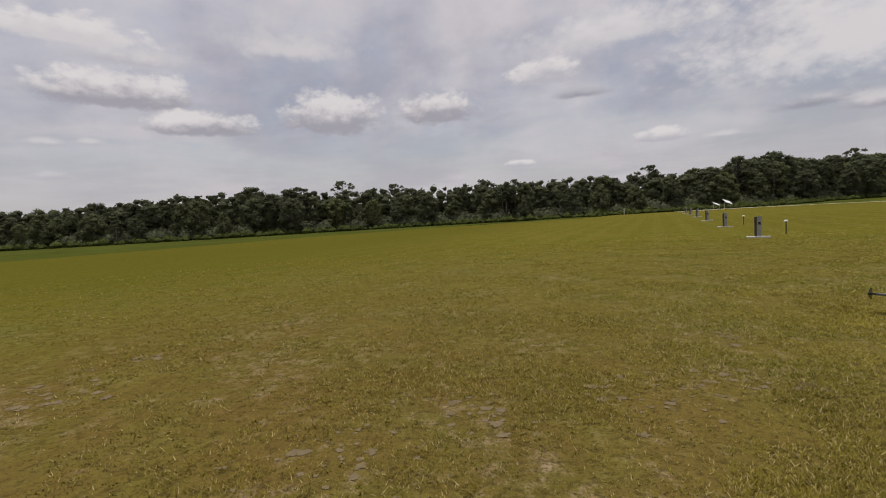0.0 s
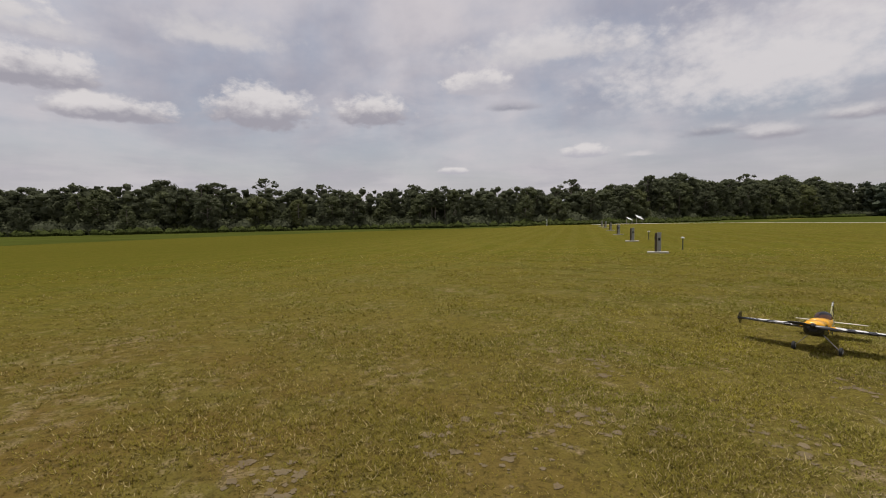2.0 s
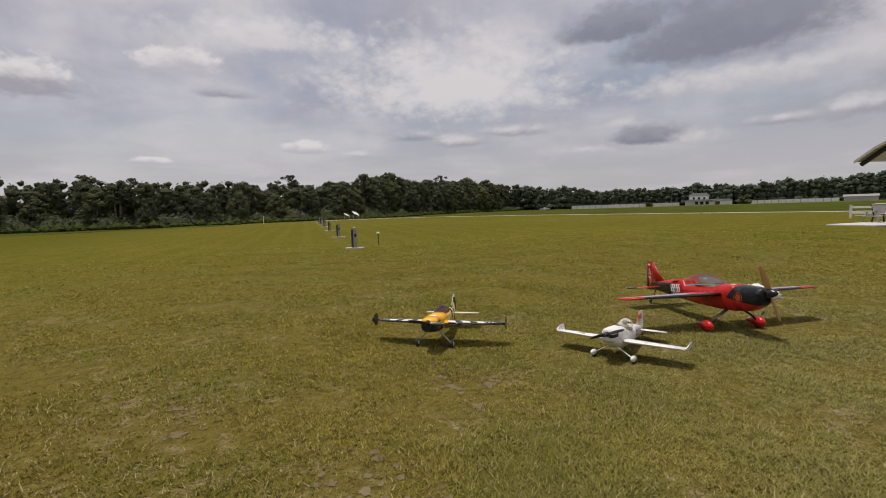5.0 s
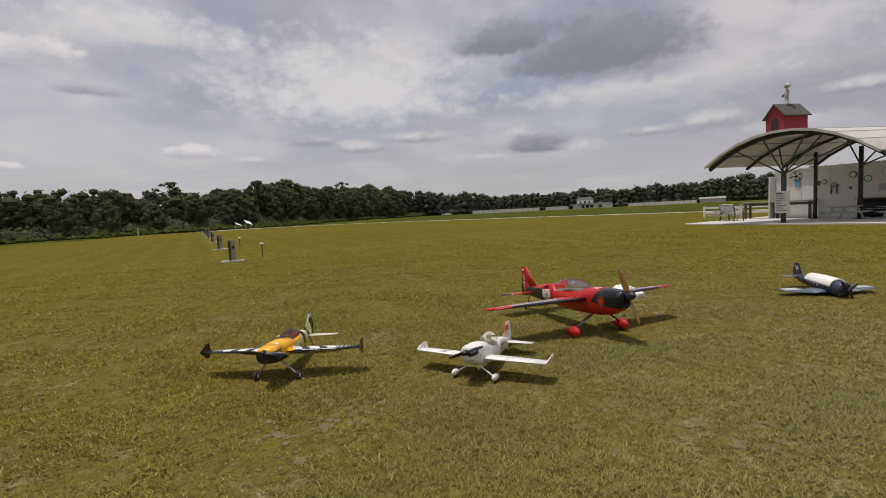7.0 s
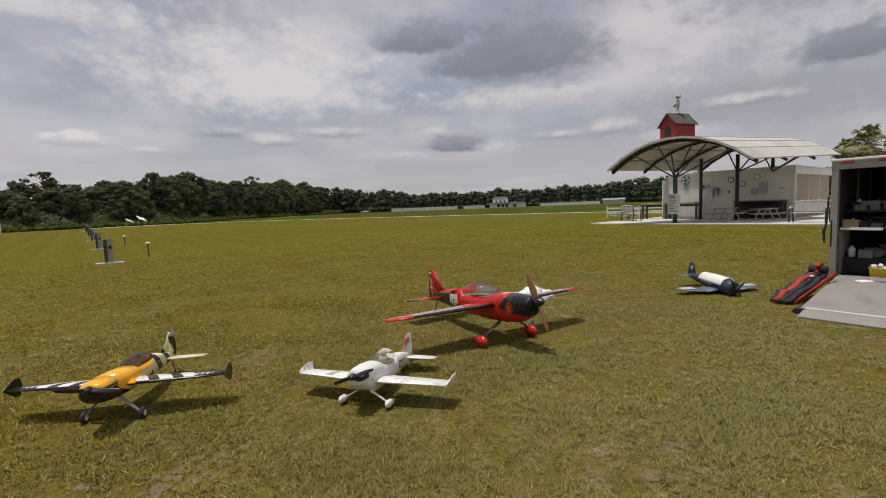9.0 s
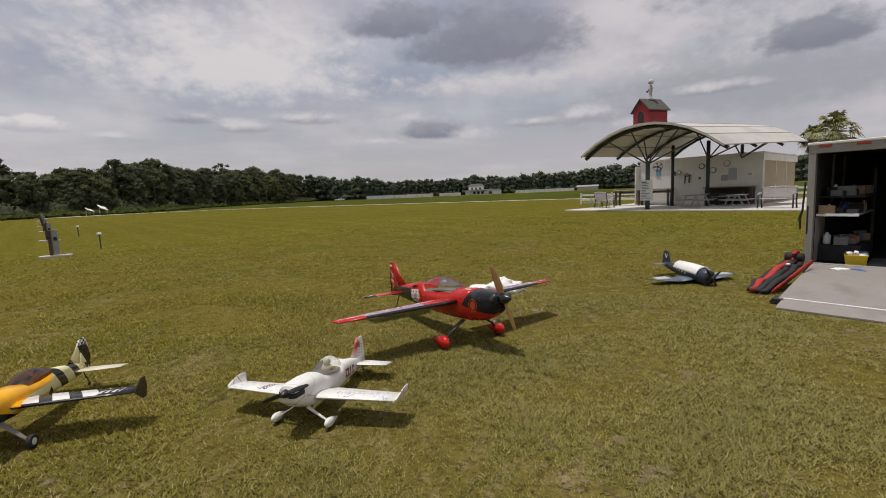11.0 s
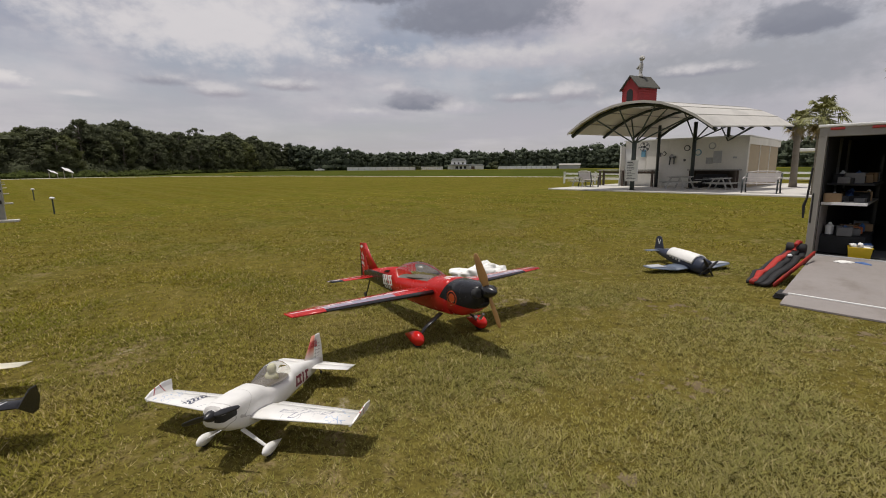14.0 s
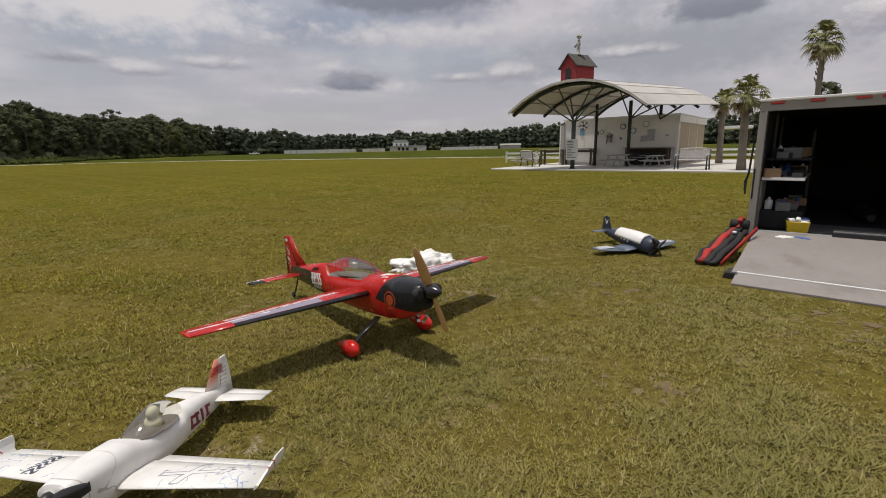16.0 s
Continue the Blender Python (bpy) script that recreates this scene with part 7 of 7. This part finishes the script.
bn = bench(PAV @ pose(1.2, -5.25, FL, 0, 0, -4), "pale grey slatted bench with scrolled dark legs on the slab")
copy_thing(bn, PAV @ pose(3.0, 3.95, FL, 0, 0, 150))


# ---- white rail fences ----
def fence(pts, label, group="white rail fences"):
    f = thing("rail_fence", None, label, "fence", group)
    pts = [Vector((x, y, float(rise(x)))) for x, y in pts]
    for a, b in zip(pts, pts[1:]):
        n = max(1, round((b - a).length / 2.4))
        for k in range(n + (b is pts[-1])):
            q = a.lerp(b, k / n)
            po = part("fence_post", box(q + Vector((0, 0, 0.43)), (0.12, 0.12, 0.86)), M["white_paint"], f, "", False, 0.006)
            part("post_cap", box(q + Vector((0, 0, 0.875)), (0.15, 0.15, 0.03)), M["white_paint"], po)
        for z in (0.38, 0.74):
            d = b - a
            part("rail", box((a + b) / 2 + Vector((0, 0, z)), (d.length, 0.045, 0.14), Matrix.Rotation(math.atan2(d.y, d.x), 3, "Z")), M["white_paint"], f)
    return f


fence([(42.1, 11.0), (39.6, 3.5)], "white two-rail fence beside the pavilion slab")
fence([(44.0, -3.0), (41.0, -14.0), (38.0, -24.0)], "white two-rail fence behind the shed")


def shelter():
    s = thing("flat_shelter", pose(50.0, -6.0, 0.27, 0, 0, -10), "small open shelter with a flat white roof", "shelter")
    part("roof", box((0, 0, 2.35), (3.0, 2.2, 0.24)), M["white_metal"], s, "flat white roof", False, 0.03)
    for x in (-1.3, 1.3):
        for y in (-0.95, 0.95):
            part("post", tube([(x, y, 0), (x, y, 2.24)], 0.04, 8), M["dark_wood"], s)
    return s


shelter()


# ---- palms ----
def palm(at, height, r, seed, label, full=0.64):
    rng = random.Random(seed)
    p = thing("palm_tree", at, label, "palm tree", "cabbage palms")
    pts = [(0.12 * math.sin(t * 2 + seed), 0.10 * t, height * t) for t in (0, 0.25, 0.5, 0.75, 1.0)]
    part("trunk", tube(pts, [r * 1.25, r, r * 0.95, r * 0.95, r * 1.05], 12), M["palm_bark"], p, "", True)
    boots = bmesh.new()
    for k in range(22):
        a, z = k * 2.4, height * (0.66 + 0.015 * k)
        q = Vector((math.cos(a), math.sin(a), 0))
        tube([Vector((0.05, 0.07, z)) + q * r * 0.8, Vector((0.05, 0.07, z + 0.16)) + q * (r + 0.06)], [0.04, 0.02], 5, boots)
    part("leaf_boots", boots, M["palm_bark"], p, "old leaf stubs")
    top = Vector(pts[-1])
    for k in range(38):
        a = k * 2.399 + rng.uniform(-0.2, 0.2)
        lift = 1.45 - 2.45 * (k / 37) + rng.uniform(-0.3, 0.3)
        ln = rng.uniform(0.42, 0.9) * full
        d = Vector((math.cos(a) * math.cos(lift), math.sin(a) * math.cos(lift), math.sin(lift)))
        c = top + d * ln
        bm = tube([top, c], [0.022, 0.012], 4)
        side = d.cross(Vector((0, 0, 1)))
        side = side.normalized() if side.length > 0.05 else Vector((1, 0, 0))
        for j in range(15):
            g = -1.25 + 2.5 * j / 14
            e = (d * math.cos(g) + side * math.sin(g)).normalized()
            l2 = rng.uniform(0.5, 0.72) * full
            w = side * math.cos(g) - d * math.sin(g)
            tip = c + e * l2 + Vector((0, 0, -0.7 * l2 * l2 - 0.16 * rng.random()))
            mid = c + e * l2 * 0.5
            v = [bm.verts.new(q) for q in (c, mid - w * 0.03, tip, mid + w * 0.03)]
            bm.faces.new(v)
        part("frond", bm, M["leaf_palm"] if k < 32 else M["leaf_dry"], p, "" if k < 32 else "brown hanging frond")
    return p


palm(pose(29.0, -2.40, 0.27), 3.15, 0.16, 1, "cabbage palm with fan leaves and rough trunk beside the slab", 0.72)
palm(pose(36.5, -2.78, 0.27), 3.5, 0.16, 2, "cabbage palm with a thick green head behind the slab")
palm(pose(31.9, -5.62, 0.27), 5.45, 0.115, 3, "tall cabbage palm with drooping lower fronds", 0.74)

# ---- far buildings ----
def polar(a, d, z=0.27):
    return pose(d * math.sin(radians(a)) + 4.0, d * math.cos(radians(a)) + 1.8, z, 0, 0, -a)


def far_house():
    h = thing("farmhouse", polar(63.9, 300), "two-storey white farmhouse with a broad grey roof across the field", "house")
    part("wall", box((0, 0, 2.6), (9.5, 7.0, 5.2)), M["white_paint"], h, "white upper walls")
    part("roof", prism([(-5.4, 5.1), (5.4, 5.1), (3.6, 6.9), (-3.6, 6.9)], 7.6, "y", 0.0), M["pale_grey"], h, "pale grey metal roof")
    part("porch_wall", box((1.5, -3.8, 1.2), (9.0, 0.8, 2.3)), M["white_paint"], h)
    part("porch_roof", prism([(-6.8, 2.6), (6.6, 2.6), (5.6, 3.3), (-5.2, 3.3)], 2.6, "y", -4.4), M["pale_grey"], h, "porch roof")
    for k in range(3):
        w = part("window", box((-2.6 + 2.6 * k, -3.52, 3.9), (1.0, 0.08, 1.2)), M["black_gloss"], h, "dark window")
        part("window_frame", box((-2.6 + 2.6 * k, -3.50, 3.9), (1.25, 0.06, 1.45)), M["plaster"], w)
        part("porch_opening", box((-1.2 + 2.6 * k, -4.22, 1.2), (1.6, 0.06, 1.7)), M["black_matt"], h, "dark porch opening")
    part("porch_block", box((-5.2, -3.6, 1.4), (3.4, 1.4, 2.6)), M["white_paint"], h)
    part("wing_wall", box((10.2, 0, 1.1), (11.5, 6.0, 2.2)), M["white_paint"], h, "low white side wing")
    part("wing_roof", prism([(4.2, 2.15), (16.5, 2.15), (15.0, 3.2), (5.4, 3.2)], 6.6, "y", 0.0), M["pale_grey"], h, "low side roof")
    part("wing_door", box((9.0, -3.03, 1.0), (2.2, 0.06, 1.8)), M["tank_brown"], h, "brown garage door")
    return h


far_house()


def barn(a, d, w, label):
    b = thing("long_barn", polar(a, d), label, "barn", "long sheds")
    part("wall", box((0, 0, 1.1), (w, 6.0, 2.2)), M["pale_grey"], b, "grey metal walls")
    part("roof", prism([(-3.4, 2.15), (3.4, 2.15), (0, 3.1)], w + 0.6, "x", 0.0), M["alu"], b, "dull metal roof")
    return b


def long_fence(a0, a1, d, h, label):
    f = thing("privacy_fence", None, label, "fence", "white boundary fences")
    n = 12
    for k in range(n):
        a = radians(a0 + (a1 - a0) * (k + 0.5) / n)
        w = d * radians(a1 - a0) / n
        part("fence_panel", box((d * math.sin(a) + 4, d * math.cos(a) + 1.8, 0.27 + h / 2), (w - 0.12, 0.08, h), Matrix.Rotation(-a, 3, "Z")), M["white_paint"], f)
    return f


long_fence(50.4, 58.6, 270, 1.9, "long white board fence along the far side of the field")
long_fence(59.3, 62.0, 285, 1.9, "white board fence beside the farmhouse")
long_fence(68.6, 75.6, 300, 1.8, "white board fence running on behind the field")
barn(77.1, 290, 12.0, "low grey metal building across the field")


def shrub(at, r, label):
    rng = np.random.default_rng(int(r * 100))
    s = thing("shrub", at, label, "shrub", "round shrubs")
    part("trunk", tube([(0, 0, 0), (0, 0, r)], 0.12, 6), M["bark"], s)
    cs = [(rng.normal(0, r * 0.35), rng.normal(0, r * 0.35), r * rng.uniform(0.35, 1.3)) for k in range(14)]
    v = leaf_cloud(rng, cs, [r * 0.5] * 14, 26 / (r * r) * 4, 0.25)
    part("crown", from_arrays("crown", v, 4, len(v) // 4), M["leaf_pine"], s)


shrub(polar(68.2, 285), 3.2, "dark round tree beside the farmhouse wing")
shrub(polar(58.95, 268), 1.6, "dark shrub at the gap in the white fence")


def carport(at):
    c = thing("sheet_shelter", at, "pair of tilted white roof sheets on thin posts by the wood", "shelter")
    for x, z, tilt in ((0.0, 1.45, 0.45), (-2.2, 1.15, 0.35)):
        sz = (1.5, 1.5, 0.06) if x == 0 else (1.1, 1.2, 0.06)
        part("roof_sheet", box((x, 0, z), sz, Matrix.Rotation(tilt, 3, "X") @ Matrix.Rotation(0.35, 3, "Y")), M["white_metal"], c)
        for q in (-0.6, 0.6):
            part("post", tube([(x + q, 0, 0), (x + q, 0, z)], 0.05, 6), M["grey_wood"], c)
    return c


carport(pose(47.3, 101.0, 0.27, 0, 0, 0))


def car(at):
    c = thing("car", at, "small white pickup parked far across the field", "car")
    part("body", loft([[(x, y, z) for y, z in ((-0.85, 0.35), (0.85, 0.35), (0.8, zt), (-0.8, zt))] for x, zt in ((-2.4, 0.85), (-2.3, 0.95), (2.2, 0.95), (2.4, 0.75))]), M["white_paint"], c, "", False, 0.03)
    part("cab", loft([[(x, y, z) for y, z in ((-0.78, 0.9), (0.78, 0.9), (0.66, zt), (-0.66, zt))] for x, zt in ((-0.5, 0.95), (-0.3, 1.55), (0.7, 1.55), (1.3, 0.95))]), M["white_paint"], c, "", False, 0.03)
    part("window", box((0.2, -0.74, 1.25), (0.9, 0.05, 0.4)), M["black_gloss"], c, "dark side window")
    for x in (-1.5, 1.5):
        for s in (-1, 1):
            part("wheel", disc((x, s * 0.8, 0.33), 0.33, 0.2, "y", 14), M["rubber"], c, "black tyre", True)
    return c


car(pose(189.0, 173.0, 0.27, 0, 0, -38))


def marker(at, label):
    m = thing("marker_post", at, label, "post", "small posts at the wood")
    part("stake", tube([(0, 0, 0), (0, 0, 1.3)], 0.06, 6), M["white_paint"], m)
    part("tip", tube([(0, 0, 1.3), (0, 0, 1.36)], [0.06, 0.02], 6), M["white_paint"], m)


marker(pose(25.5, 96.0, 0.27), "thin pale stake before the wood")
